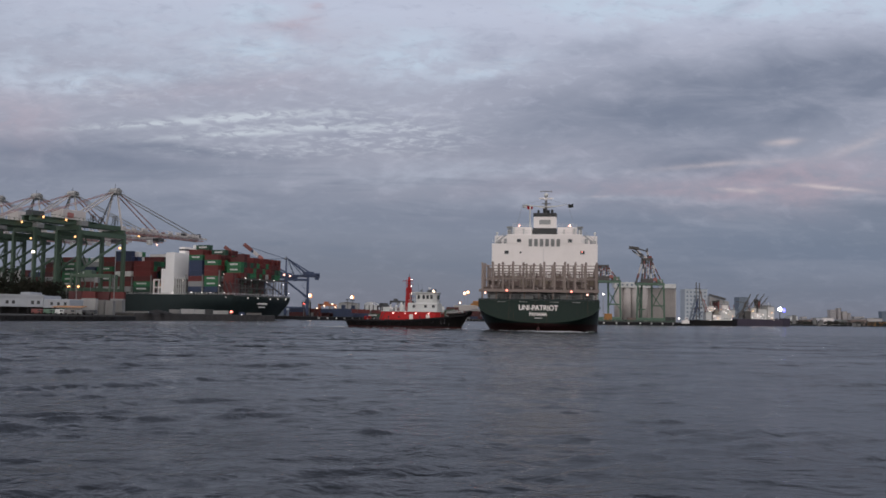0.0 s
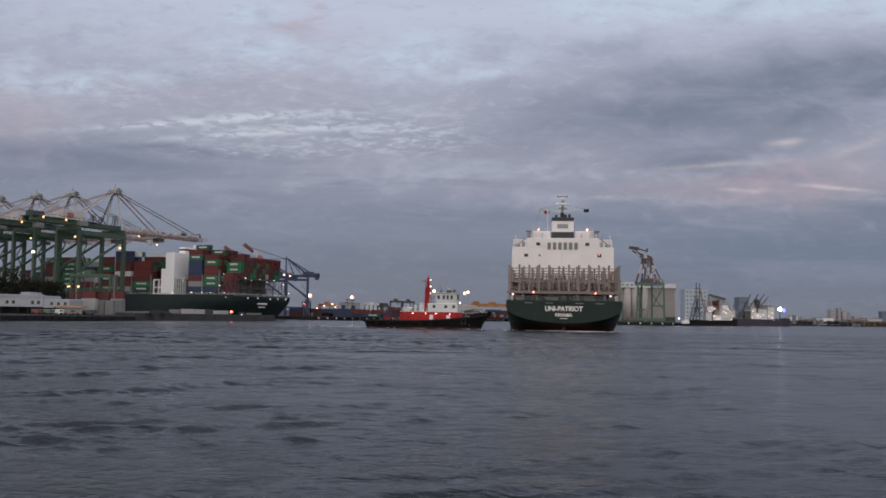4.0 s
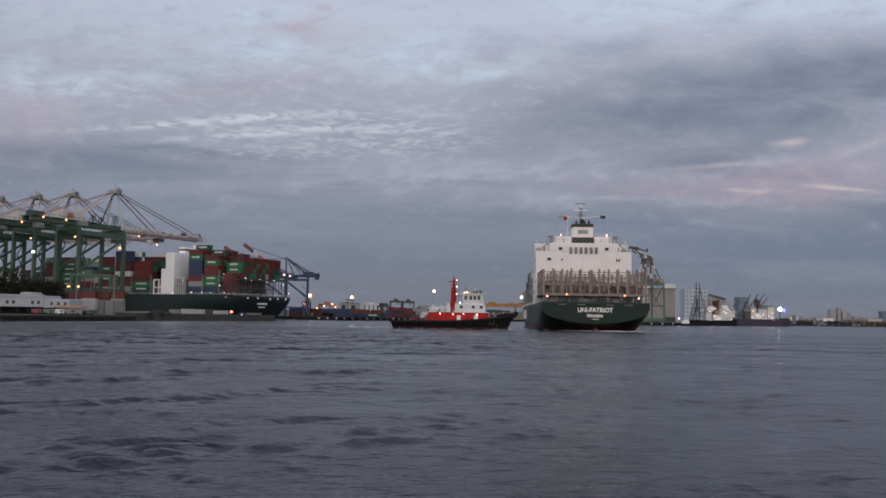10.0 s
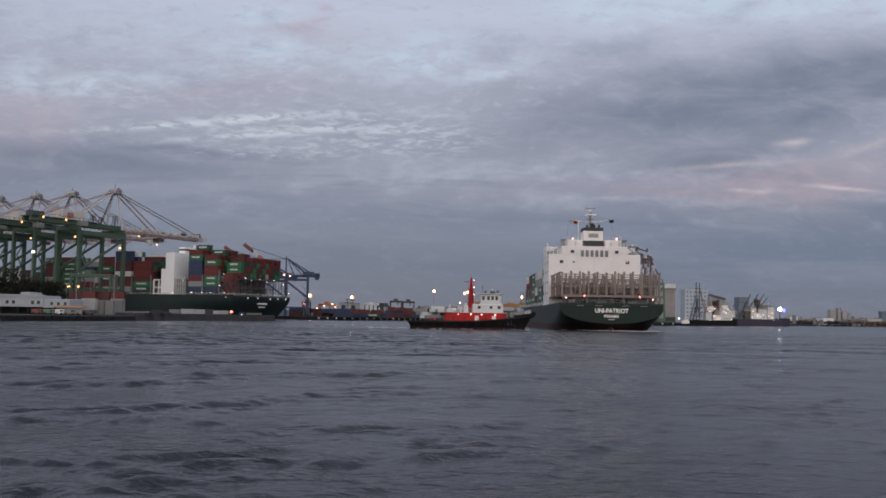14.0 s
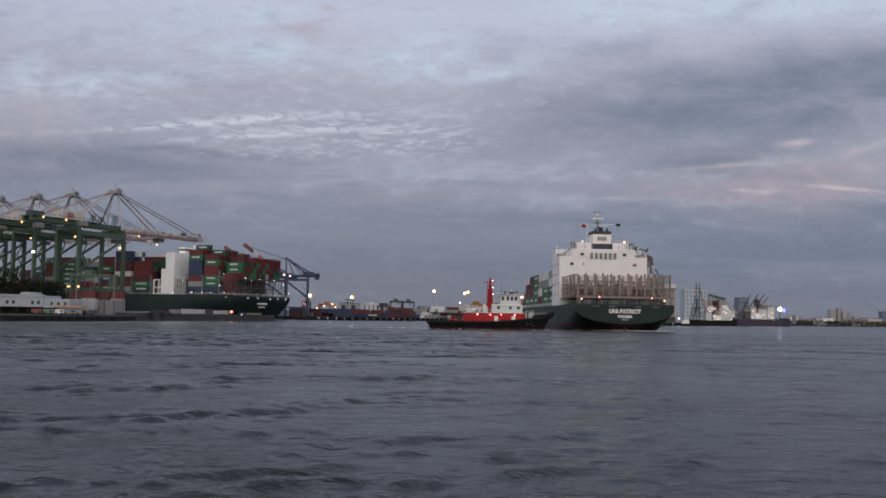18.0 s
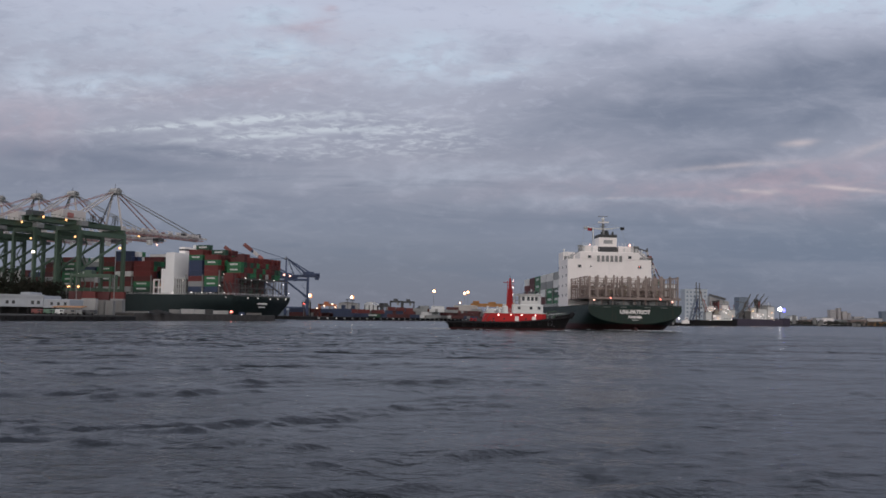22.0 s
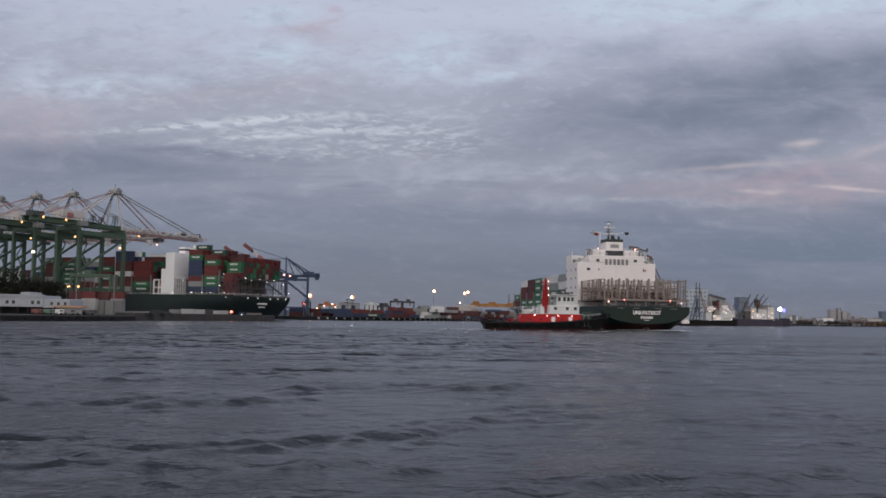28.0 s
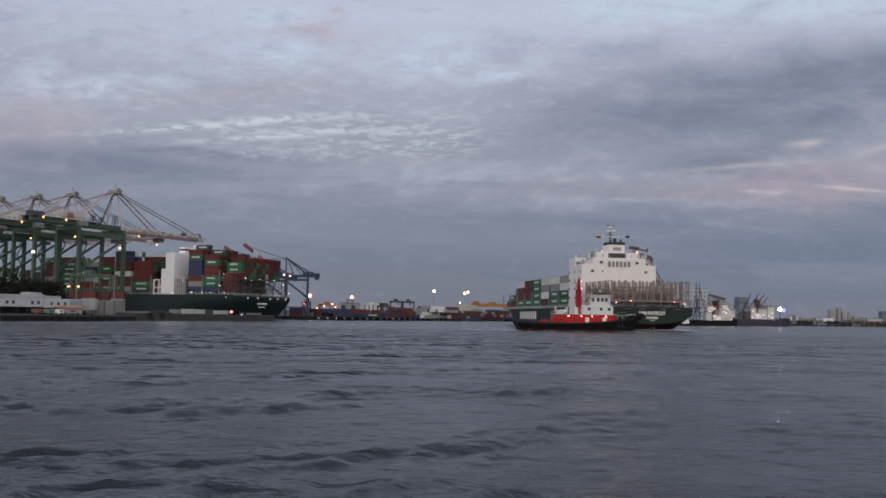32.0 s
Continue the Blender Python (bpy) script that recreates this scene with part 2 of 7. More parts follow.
# ---- sky ----
def cloud_material():
    """Dusk overcast: grey-blue veil, darker banks, bright rippled breaks and faint pink edges."""
    n = Net("dusk_cloud")
    p = n.node("ShaderNodeVectorMath")
    p.operation = "NORMALIZE"
    n.put(p.inputs[0], n.coords())
    xyz = n.node("ShaderNodeSeparateXYZ", Vector=p.outputs[0])
    dx, dy, dz = xyz.outputs
    fy = n.math("MAXIMUM", dy, 0.12)
    a, b = n.math("DIVIDE", dx, fy), n.math("DIVIDE", dz, fy)
    wide = n.node("ShaderNodeCombineXYZ", X=a, Y=b, Z=0.0).outputs[0]
    warp = n.noise(n.scaled(wide, (4, 10, 1)), 1.0, 4, 0.6)
    warp2 = n.noise(n.scaled(wide, (4, 10, 1)), 1.37, 4, 0.6, 0.4)
    a = n.math("ADD", a, n.math("MULTIPLY", n.math("SUBTRACT", warp, 0.5), 0.16))
    b = n.math("ADD", b, n.math("MULTIPLY", n.math("SUBTRACT", warp2, 0.5), 0.07))

    near_a = n.math("ADD", n.math("DIVIDE", dx, fy), n.math("MULTIPLY", n.math("SUBTRACT", warp2, 0.5), 0.03))
    near_b = n.math("ADD", n.math("DIVIDE", dz, fy), n.math("MULTIPLY", n.math("SUBTRACT", warp, 0.5), 0.014))

    def bank(a0, b0, sa, sb, lean=0.0, weight=1.0, crisp=False):
        """A soft oval of cloud; crisp ones are less frayed."""
        u = n.math("SUBTRACT", near_a if crisp else a, a0)
        v = n.math("SUBTRACT", n.math("SUBTRACT", near_b if crisp else b, b0), n.math("MULTIPLY", u, lean))
        u, v = n.math("DIVIDE", u, sa), n.math("DIVIDE", v, sb)
        s = n.math("ADD", n.math("MULTIPLY", u, u), n.math("MULTIPLY", v, v))
        return n.math("MULTIPLY", n.math("EXPONENT", n.math("MULTIPLY", s, -1.0)), weight)

    def total(*terms):
        s = terms[0]
        for t in terms[1:]:
            s = n.math("ADD", s, t)
        return n.math("MINIMUM", s, 1.0)

    # cloud deck seen in perspective
    deck_z = n.math("ADD", n.math("MAXIMUM", dz, 0.0), 0.05)
    deck = n.node("ShaderNodeCombineXYZ", X=n.math("DIVIDE", dx, deck_z), Y=n.math("DIVIDE", dy, deck_z), Z=0.0).outputs[0]
    soft = n.noise(n.scaled(deck, (0.45, 0.8, 1)), 1.0, 6, 0.62, 0.3)
    tilted = n.t.nodes.new("ShaderNodeMapping")
    n.put(tilted.inputs["Vector"], wide)
    tilted.inputs["Rotation"].default_value = (0, 0, radians(-9))
    tilted.inputs["Scale"].default_value = (9, 26, 1)
    wisps = n.noise(tilted.outputs[0], 1.0, 6, 0.6, 0.5)
    fluff = n.noise(n.scaled(wide, (26, 60, 1)), 1.0, 5, 0.62, 0.4)
    ripple = n.noise(n.scaled(wide, (48, 210, 1)), 1.0, 4, 0.6, 0.5)
    scales = n.noise(tilted.outputs[0], 4.6, 4, 0.6, 0.5)

    veil = n.t.nodes.new("ShaderNodeValToRGB")
    n.put(veil.inputs[0], n.math("MULTIPLY", n.math("MAXIMUM", dz, 0.0), 2.4))
    stops = ((0.0, (0.188, 0.200, 0.252)), (0.14, (0.190, 0.214, 0.280)), (0.24, (0.238, 0.264, 0.342)), (0.40, (0.326, 0.344, 0.428)),
             (0.58, (0.398, 0.415, 0.510)), (0.76, (0.54, 0.577, 0.71)), (1.0, (0.405, 0.435, 0.555)))
    ramp = veil.color_ramp
    while len(ramp.elements) < len(stops):
        ramp.elements.new(0.5)
    for e, (at, c) in zip(ramp.elements, stops):
        e.position, e.color = at, (*c, 1)
    colour = veil.outputs[0]

    dark = total(bank(0.32, 0.238, 0.20, 0.048, 0.25, 0.85), bank(0.27, 0.180, 0.07, 0.012, 0.15, 0.8), bank(0.46, 0.262, 0.12, 0.036, 0.25, 0.9), bank(0.22, 0.255, 0.12, 0.035, 0.25, 0.6), bank(0.10, 0.215, 0.10, 0.030, 0.1, 0.3), bank(0.17, 0.30, 0.05, 0.018, 0.2, 0.5),
                 bank(-0.41, 0.170, 0.13, 0.013, -0.05, 0.9, True), bank(-0.44, 0.153, 0.14, 0.012, 0.0, 0.7), bank(-0.30, 0.178, 0.12, 0.007, -0.04, 0.7), bank(-0.05, 0.108, 0.26, 0.012, 0.0, 0.5), bank(-0.24, 0.125, 0.12, 0.006, 0.03, 0.5),
                 bank(0.33, 0.158, 0.04, 0.006, 0.05, 0.8, True), bank(0.35, 0.118, 0.25, 0.012, 0.0, 0.35),
                 # unseen bank high on the left, added to darken the water's reflection
                 bank(-0.75, 0.85, 0.75, 0.36, 0.1, 1.0))
    light = total(bank(-0.47, 0.245, 0.05, 0.03, 0.0, 0.9), bank(-0.395, 0.245, 0.035, 0.010, 0.1, 0.9), bank(-0.20, 0.287, 0.05, 0.012, 0.0, 0.9), bank(-0.21, 0.325, 0.03, 0.012, 0.0, 0.8),
                  bank(-0.05, 0.285, 0.06, 0.028, 0.1), bank(0.055, 0.272, 0.05, 0.010, 0.15, 1.0), bank(0.15, 0.335, 0.06, 0.012, -0.1), bank(0.27, 0.338, 0.09, 0.009, 0.12),
                  bank(0.40, 0.356, 0.2, 0.017, -0.02), bank(0.24, 0.348, 0.12, 0.012, 0.0, 0.9), bank(-0.32, 0.262, 0.08, 0.010, 0.1, 0.6), bank(-0.3, 0.31, 0.25, 0.035, 0.0, 0.35), bank(0.06, 0.158, 0.20, 0.012, 0.03, 0.38), bank(0.20, 0.128, 0.16, 0.006, 0.02, 0.3))
    colour = n.mix(n.math("MULTIPLY", dark, n.ramp(wisps, 0.3, 0.7, 0.95, 0.62)), colour, (0.181, 0.208, 0.285))
    colour = n.mix(n.math("MULTIPLY", light, n.ramp(fluff, 0.35, 0.64, 0.25, 1.0)), colour, (0.54, 0.64, 0.77))
    colour = n.mix(bank(0.40, 0.075, 0.24, 0.05, 0.0, 0.75), colour, (0.160, 0.198, 0.284))
    # unevenness all over: long wisps and small tufts, fading towards the horizon
    high = n.ramp(b, 0.06, 0.2, 0.25, 1.0)
    colour = n.mix(n.math("MULTIPLY", n.math("MULTIPLY", high, n.ramp(dark, 0.2, 1.0, 1.0, 0.4)), n.ramp(wisps, 0.5, 0.76, 0.0, 0.40)), colour, (0.50, 0.51, 0.61))
    colour = n.mix(n.math("MULTIPLY", high, n.ramp(wisps, 0.46, 0.26, 0.0, 0.26)), colour, (0.22, 0.24, 0.33))
    colour = n.mix(n.math("MULTIPLY", n.math("MULTIPLY", high, n.ramp(dark, 0.2, 1.0, 1.0, 0.35)), n.ramp(fluff, 0.52, 0.75, 0.0, 0.28)), colour, (0.52, 0.54, 0.66))
    rows = total(bank(-0.055, 0.204, 0.075, 0.022, -0.05, 1.0, True), bank(-0.21, 0.205, 0.08, 0.014, 0.04, 0.8, True), bank(-0.20, 0.176, 0.09, 0.006, 0.0, 0.6, True), bank(-0.12, 0.186, 0.1, 0.01, 0.0, 0.5, True),
                 bank(-0.36, 0.245, 0.07, 0.016, 0.05, 0.5), bank(0.06, 0.275, 0.05, 0.012, 0.1, 0.5), bank(-0.18, 0.285, 0.10, 0.03, 0.0, 0.45))
    lines = total(bank(-0.30, 0.207, 0.11, 0.0035, 0.075, 1.0, True), bank(-0.20, 0.217, 0.09, 0.004, 0.05, 0.9, True), bank(-0.22, 0.196, 0.09, 0.0032, 0.075, 1.0, True), bank(-0.14, 0.205, 0.07, 0.0035, 0.03, 0.7, True))
    colour = n.mix(n.math("MULTIPLY", rows, n.ramp(ripple, 0.44, 0.68, 0.0, 0.8)), colour, (0.58, 0.62, 0.70))
    colour = n.mix(n.math("MULTIPLY", lines, n.ramp(scales, 0.40, 0.56, 0.08, 0.85)), colour, (0.60, 0.65, 0.72))
    # long level bands low over the horizon
    level = n.noise(n.scaled(wide, (2.6, 26, 1)), 1.0, 4, 0.6, 0.3)
    low = n.math("MULTIPLY", n.ramp(b, 0.01, 0.06), n.ramp(b, 0.20, 0.13))
    colour = n.mix(n.math("MULTIPLY", low, n.ramp(level, 0.5, 0.66, 0.0, 0.55)), colour, (0.165, 0.198, 0.272))
    colour = n.mix(n.math("MULTIPLY", low, n.ramp(level, 0.48, 0.32, 0.0, 0.28)), colour, (0.29, 0.31, 0.39))
    pink = total(bank(0.37, 0.152, 0.18, 0.020, 0.06), bank(-0.48, 0.215, 0.06, 0.035, 0.0, 0.8), bank(-0.18, 0.313, 0.035, 0.008, 0.0, 1.0), bank(-0.155, 0.333, 0.012, 0.008, 0.0, 0.9),
                 bank(0.12, 0.155, 0.3, 0.03, 0.0, 0.25), bank(-0.25, 0.25, 0.18, 0.015, 0.08, 0.3))
    colour = n.mix(n.math("MULTIPLY", pink, n.ramp(fluff, 0.3, 0.62, 0.2, 0.55)), colour, (0.47, 0.36, 0.42))
    streaks = total(bank(0.418, 0.149, 0.036, 0.0024, -0.06, 0.9, True), bank(0.310, 0.1425, 0.014, 0.002, -0.02, 0.7, True), bank(0.335, 0.1425, 0.010, 0.003, 0.1, 0.6, True), bank(0.455, 0.200, 0.04, 0.006, 0.38, 0.45, True),
                    bank(0.37, 0.197, 0.018, 0.004, 0.1, 0.8, True), bank(0.30, 0.170, 0.06, 0.003, 0.1, 0.5, True), bank(0.165, 0.134, 0.012, 0.0012, 0.0, 0.3, True))
    colour = n.mix(n.math("MULTIPLY", streaks, n.ramp(fluff, 0.3, 0.55, 0.3, 0.85)), colour, (0.62, 0.54, 0.56))
    # small scaly tufts, strongest up high
    tufts = n.math("MULTIPLY", n.ramp(b, 0.17, 0.26, 0.1, 1.0), n.ramp(n.math("SUBTRACT", 1.0, dark), 0.3, 0.95, 0.0, 1.0))
    colour = n.mix(n.math("MULTIPLY", tufts, n.ramp(scales, 0.52, 0.70, 0.0, 0.36)), colour, (0.54, 0.58, 0.70))
    colour = n.mix(n.math("MULTIPLY", tufts, n.ramp(scales, 0.46, 0.30, 0.0, 0.18)), colour, (0.28, 0.30, 0.40))
    # the brighter western sky at the back
    west = n.math("MULTIPLY", n.ramp(dy, 0.35, -0.6), n.ramp(soft, 0.2, 0.8, 0.75, 1.0))
    colour = n.mix(west, colour, (1.25, 1.16, 1.14))
    glowing = n.node("ShaderNodeEmission", Color=colour, Strength=1.0)
    clear = n.node("ShaderNodeBsdfTransparent")
    both = n.t.nodes.new("ShaderNodeMixShader")
    n.put(both.inputs[0], 0.94)
    n.put(both.inputs[1], clear.outputs[0])
    n.put(both.inputs[2], glowing.outputs[0])
    n.put(n.out.inputs["Surface"], both.outputs[0])
    n.mat.cycles.emission_sampling = "NONE"
    return n.mat


def cloud_dome(r=4700.0):
    mesh, rows, n = Mesh(), 24, 72
    for j in range(rows + 1):
        e = radians(-2.0) + (math.pi / 2 - radians(-2.0)) * j / rows
        mesh.v += [(r * math.cos(e) * math.sin(2 * math.pi * i / n), r * math.cos(e) * math.cos(2 * math.pi * i / n), r * math.sin(e)) for i in range(n)]
    mesh.f = [(j * n + i, (j + 1) * n + i, (j + 1) * n + (i + 1) % n, j * n + (i + 1) % n) for j in range(rows) for i in range(n)]
    return whole("backdrop_cloud", mesh, cloud_material(), "grey-blue dusk clouds with paler rippled breaks", "sky", kind="structure", smooth=True)


clouds = cloud_dome()


# ---- water ----
def water_material():
    """Dark harbour water: fine ripples, short chop and calmer slicks over the modelled waves."""
    n = Net("harbour_water")
    p = n.coords()
    away = n.node("ShaderNodeSeparateXYZ", Vector=p).outputs[1]
    fine = n.noise(n.scaled(p, (1.0, 1.5, 0.0)), 3.4, 3, 0.6, 0.4)
    chop = n.noise(n.scaled(p, (1.0, 1.3, 0.0)), 0.9, 3, 0.55, 0.5)
    far_chop = n.noise(n.scaled(p, (0.16, 0.10, 0.0)), 1.0, 3, 0.6, 0.5)
    gusts = n.noise(n.scaled(p, (0.012, 0.05, 0)), 1.0, 3, 0.55)
    slick = n.noise(n.scaled(p, (0.05, 0.09, 0)), 1.0, 3, 0.55, 0.4)
    lee = n.ramp(n.math("ADD", away, n.math("MULTIPLY", gusts, 40.0)), 235.0, 262.0, 1.0, 0.3)
    across = n.node("ShaderNodeSeparateXYZ", Vector=p).outputs[0]
    sheltered = n.ramp(n.math("DIVIDE", across, n.math("MAXIMUM", away, 5.0)), -0.25, 0.25, 1.1, 0.6)
    rough = n.math("MULTIPLY", n.ramp(slick, 0.34, 0.64, 0.5, 1.3), lee)
    height = n.math("ADD", n.math("MULTIPLY", fine, 0.045), n.math("MULTIPLY", chop, 0.21))
    height = n.math("ADD", height, n.math("MULTIPLY", n.math("MULTIPLY", far_chop, n.math("MULTIPLY", sheltered, 4.8)), n.ramp(away, 35.0, 110.0)))
    n.bump(n.math("MULTIPLY", height, rough), 1.0, 1.0)
    n.set(Base_Color=n.mix(n.ramp(slick, 0.3, 0.7), (0.006, 0.009, 0.012), (0.008, 0.0105, 0.013)), Roughness=0.2, IOR=1.333)
    return n.mat


def wave_sheet(name, seed, wind, size, level):
    """A sheet of short wind waves in patches, crossed by a few long wash crests; fine before the eye, coarse towards the horizon."""
    rng = np.random.default_rng(seed)
    far = 46.0 + np.geomspace(0.3, 4850.0, 64)
    xs = np.concatenate([-far[::-1], np.arange(-46.0, 46.01, 0.2), far])
    ys = np.concatenate([-2.0 - np.geomspace(1.0, 4800.0, 20)[::-1], np.arange(-2.0, 5.0, 0.5), np.arange(5.0, 36.0, 0.17), 36.0 * 1.0047 ** np.arange(0, 400), 240.0 + np.geomspace(2.0, 4600.0, 60)])
    gx, gy = np.meshgrid(xs, ys)
    step = np.gradient(ys)[:, None] * np.ones_like(gx)
    step = np.maximum(step, np.gradient(xs)[None, :])

    def lumps(long_side, short_side, turn, n):
        """Slow unevenness over the water, about 0 with a spread of 1."""
        h = np.zeros_like(gx)
        for _ in range(n):
            t = turn + rng.normal(0, 0.5)
            u, v = gx * math.cos(t) + gy * math.sin(t), -gx * math.sin(t) + gy * math.cos(t)
            h += np.sin(u * 6.28 / (short_side * rng.uniform(0.7, 1.5)) + 1.2 * np.sin(v * 6.28 / (long_side * rng.uniform(0.7, 1.5)) + rng.uniform(0, 6)) + rng.uniform(0, 6))
        return h / math.sqrt(n / 2)

    patch = np.clip(0.58 + 0.40 * lumps(24.0, 10.0, wind, 7) + 0.40 * lumps(5.0, 3.0, wind, 6), 0.08, 1.9)
    # the open side towards the berth is more ruffled
    patch *= np.interp(gx / np.maximum(gy + 10.0, 10.0), [-0.45, 0.0, 0.4], [1.25, 0.95, 0.55]) * np.interp(gy, [14.0, 34.0], [1.25, 1.0])
    gz = np.zeros_like(gx)
    # long wash crests, broken along their length
    across = gx * math.cos(wind) + gy * math.sin(wind) + 0.7 * lumps(30.0, 40.0, wind, 4)
    for at in np.arange(-150.0, 60.0, 13.0):
        d = (across - at - rng.uniform(-4, 4)) / rng.uniform(0.7, 1.1)
        crest = np.exp(-d * d) * np.clip(lumps(60.0, 16.0, wind + 1.57, 4) * 0.8, 0, 1.4)
        gz += size * 0.045 * crest * np.clip(1.4 - step, 0, 1)
        patch += 0.8 * crest
    for k in range(48):
        length = 0.6 * 1.036 ** k if k < 42 else 3.0 * 1.16 ** (k - 42)
        turn = wind + rng.normal(0, 0.5)
        weight = 1.1 if length < 1.7 else 0.35 if length > 2.9 else np.interp(gy, [45.0, 95.0], [0.32, 1.2])
        amp = size * SLOPE * length / 6.28 * rng.uniform(0.6, 1.3)
        q = (gx * math.cos(turn) + gy * math.sin(turn)) * 6.2832 / length + rng.uniform(0, 6.28)
        gz += amp * np.clip(1.6 - 2.8 * step / length, 0.0, 1.0) * (np.exp(np.sin(q) * 1.2) - 1.4) * patch * weight
    gz += level
    rows, cols = gx.shape
    me = bpy.data.meshes.new(name)
    k = np.arange(rows * cols).reshape(rows, cols)
    quads = np.stack([k[:-1, :-1], k[:-1, 1:], k[1:, 1:], k[1:, :-1]], -1).reshape(-1, 4)
    me.vertices.add(rows * cols)
    me.vertices.foreach_set("co", np.stack([gx, gy, gz], -1).astype(np.float32).ravel())
    me.loops.add(quads.size)
    me.loops.foreach_set("vertex_index", quads.astype(np.int32).ravel())
    me.polygons.add(len(quads))
    me.polygons.foreach_set("loop_start", np.arange(0, quads.size, 4, dtype=np.int32))
    me.materials.append(WATER)
    me.update(calc_edges=True)
    me.shade_smooth()
    return tagged(new(name, me), "dark grey choppy harbour water with small wind waves", "water", kind="structure")


SLOPE = 0.0208
WATER = water_material()
water = wave_sheet("water", 3, radians(-62), 1.0, 0.0)
cross_water = wave_sheet("water_crossing_waves", 11, radians(-100), 0.8, -0.05)


# ---- land ----
def land(name, outline, top, label, face=CONCRETE, cope=0.35):
    """A quay: paved top, concrete face below a coping."""
    ob = thing(name, Matrix.Identity(4), label, "quay", kind="structure")
    part("quay_face", Mesh().prism(outline, -3.0, top - cope), face, ob, "stained concrete quay wall")
    part("quay_deck", Mesh().prism(outline, top - cope + 0.004, top), QUAY_TOP, ob, "grey paved quay top")
    return ob


HEAD = Vector((-0.893, 0.45))          # along the container berth
SIDE = Vector((0.45, 0.893))           # across it, towards the water
BERTH = Vector((-94.5, 466.0))         # quay corner by the moored ship's stern


def berth(s, t):
    p = BERTH + HEAD * s + SIDE * t
    return p.x, p.y


land("quay_berth", [berth(-14, 0), (-104.0, 333.0), (-106.0, 322.0), (-330.0, 322.0), (-900.0, 500.0), berth(800, 0)], 2.6, "container quay of grey concrete", QUAY_FACE)
land("quay_near", [(-103.5, 297.0), (-113.0, 240.0), (-420.0, 200.0), (-420.0, 321.0), (-105.0, 321.0)], 1.7, "low dark pier with stained wall", DARK_CONCRETE)
land("quay_middle", [(-82.0, 598.0), (80.0, 1190.0), (102.0, 1180.0), (105.0, 632.0), (180.0, 712.0), (186.0, 830.0), (520.0, 1420.0), (1500.0, 2900.0), (2600.0, 3300.0), (2600.0, 4600.0),
                     (-2600.0, 4600.0), (-1200.0, 1100.0), (-100.0, 640.0)], 2.4, "far container terminal quay of grey concrete", DARK_CONCRETE)



# ---- the container ship under way: x forward, y to port, z up from the water ----
SHIP = thing("container_ship", pose(22.4, 216.8, 0, 0, 0, 90 - 8.5), "green-hulled container ship with white superstructure, partly loaded, under way", "ship")


def keel(x):
    """The height of the hull's bottom along the centre line: it rises to the transom."""
    return 1.9 - 4.9 * min(1.0, max(0.0, x) / 12.0) ** 0.8


def half_breadth(x, z):
    """Half the hull's width at a station and height: rounded sections under the transom, a flared bow."""
    full = 14.0
    run = min(1.0, max(0.0, x) / 34.0)
    top = 5.8 * (1 - run) - 1.0 * run
    u = min(1.0, max(0.0, (z - keel(x)) / (top - keel(x))))
    stern = full * math.sqrt(max(0.0, 1 - (1 - u) ** 2))
    k = min(max(z / 7.4, -0.4), 1.6)
    start, end = 104.0 + 14.0 * k, 172.0 + 9.0 * k
    v = min(max((x - start) / (end - start), 0.0), 1.0)
    return max(0.03, stern * (1 - v ** (2.0 + 0.6 * k)))


def hull_shell(lower, stations):
    """The plating above or below the paint line, with the transom on the upper part."""
    mesh, cuts = Mesh(), [i / 9.0 for i in range(10)]

    def levels(x):
        line = max(1.75, keel(x))
        lo, hi = (keel(x), line) if lower else (line, 7.4)
        return [lo + (hi - lo) * (u ** 1.5) for u in cuts]

    w, n = len(stations), len(cuts)
    for side in (1, -1):
        k = len(mesh.v)
        columns = [levels(x) for x in stations]
        mesh.v += [(x, side * half_breadth(x, columns[i][j]), columns[i][j]) for j in range(n) for i, x in enumerate(stations)]
        for j in range(n - 1):
            for i in range(w - 1):
                q = (k + j * w + i, k + j * w + i + 1, k + (j + 1) * w + i + 1, k + (j + 1) * w + i)
                mesh.f.append(q if side < 0 else q[::-1])
    if not lower:
        zs = levels(0.0)
        for z, y in zip(zs, zs[1:]):
            a, b = half_breadth(0.0, z), half_breadth(0.0, y)
            mesh.add([(0, -a, z), (0, a, z), (0, b, y), (0, -b, y)], [(0, 3, 2, 1)])
    return mesh


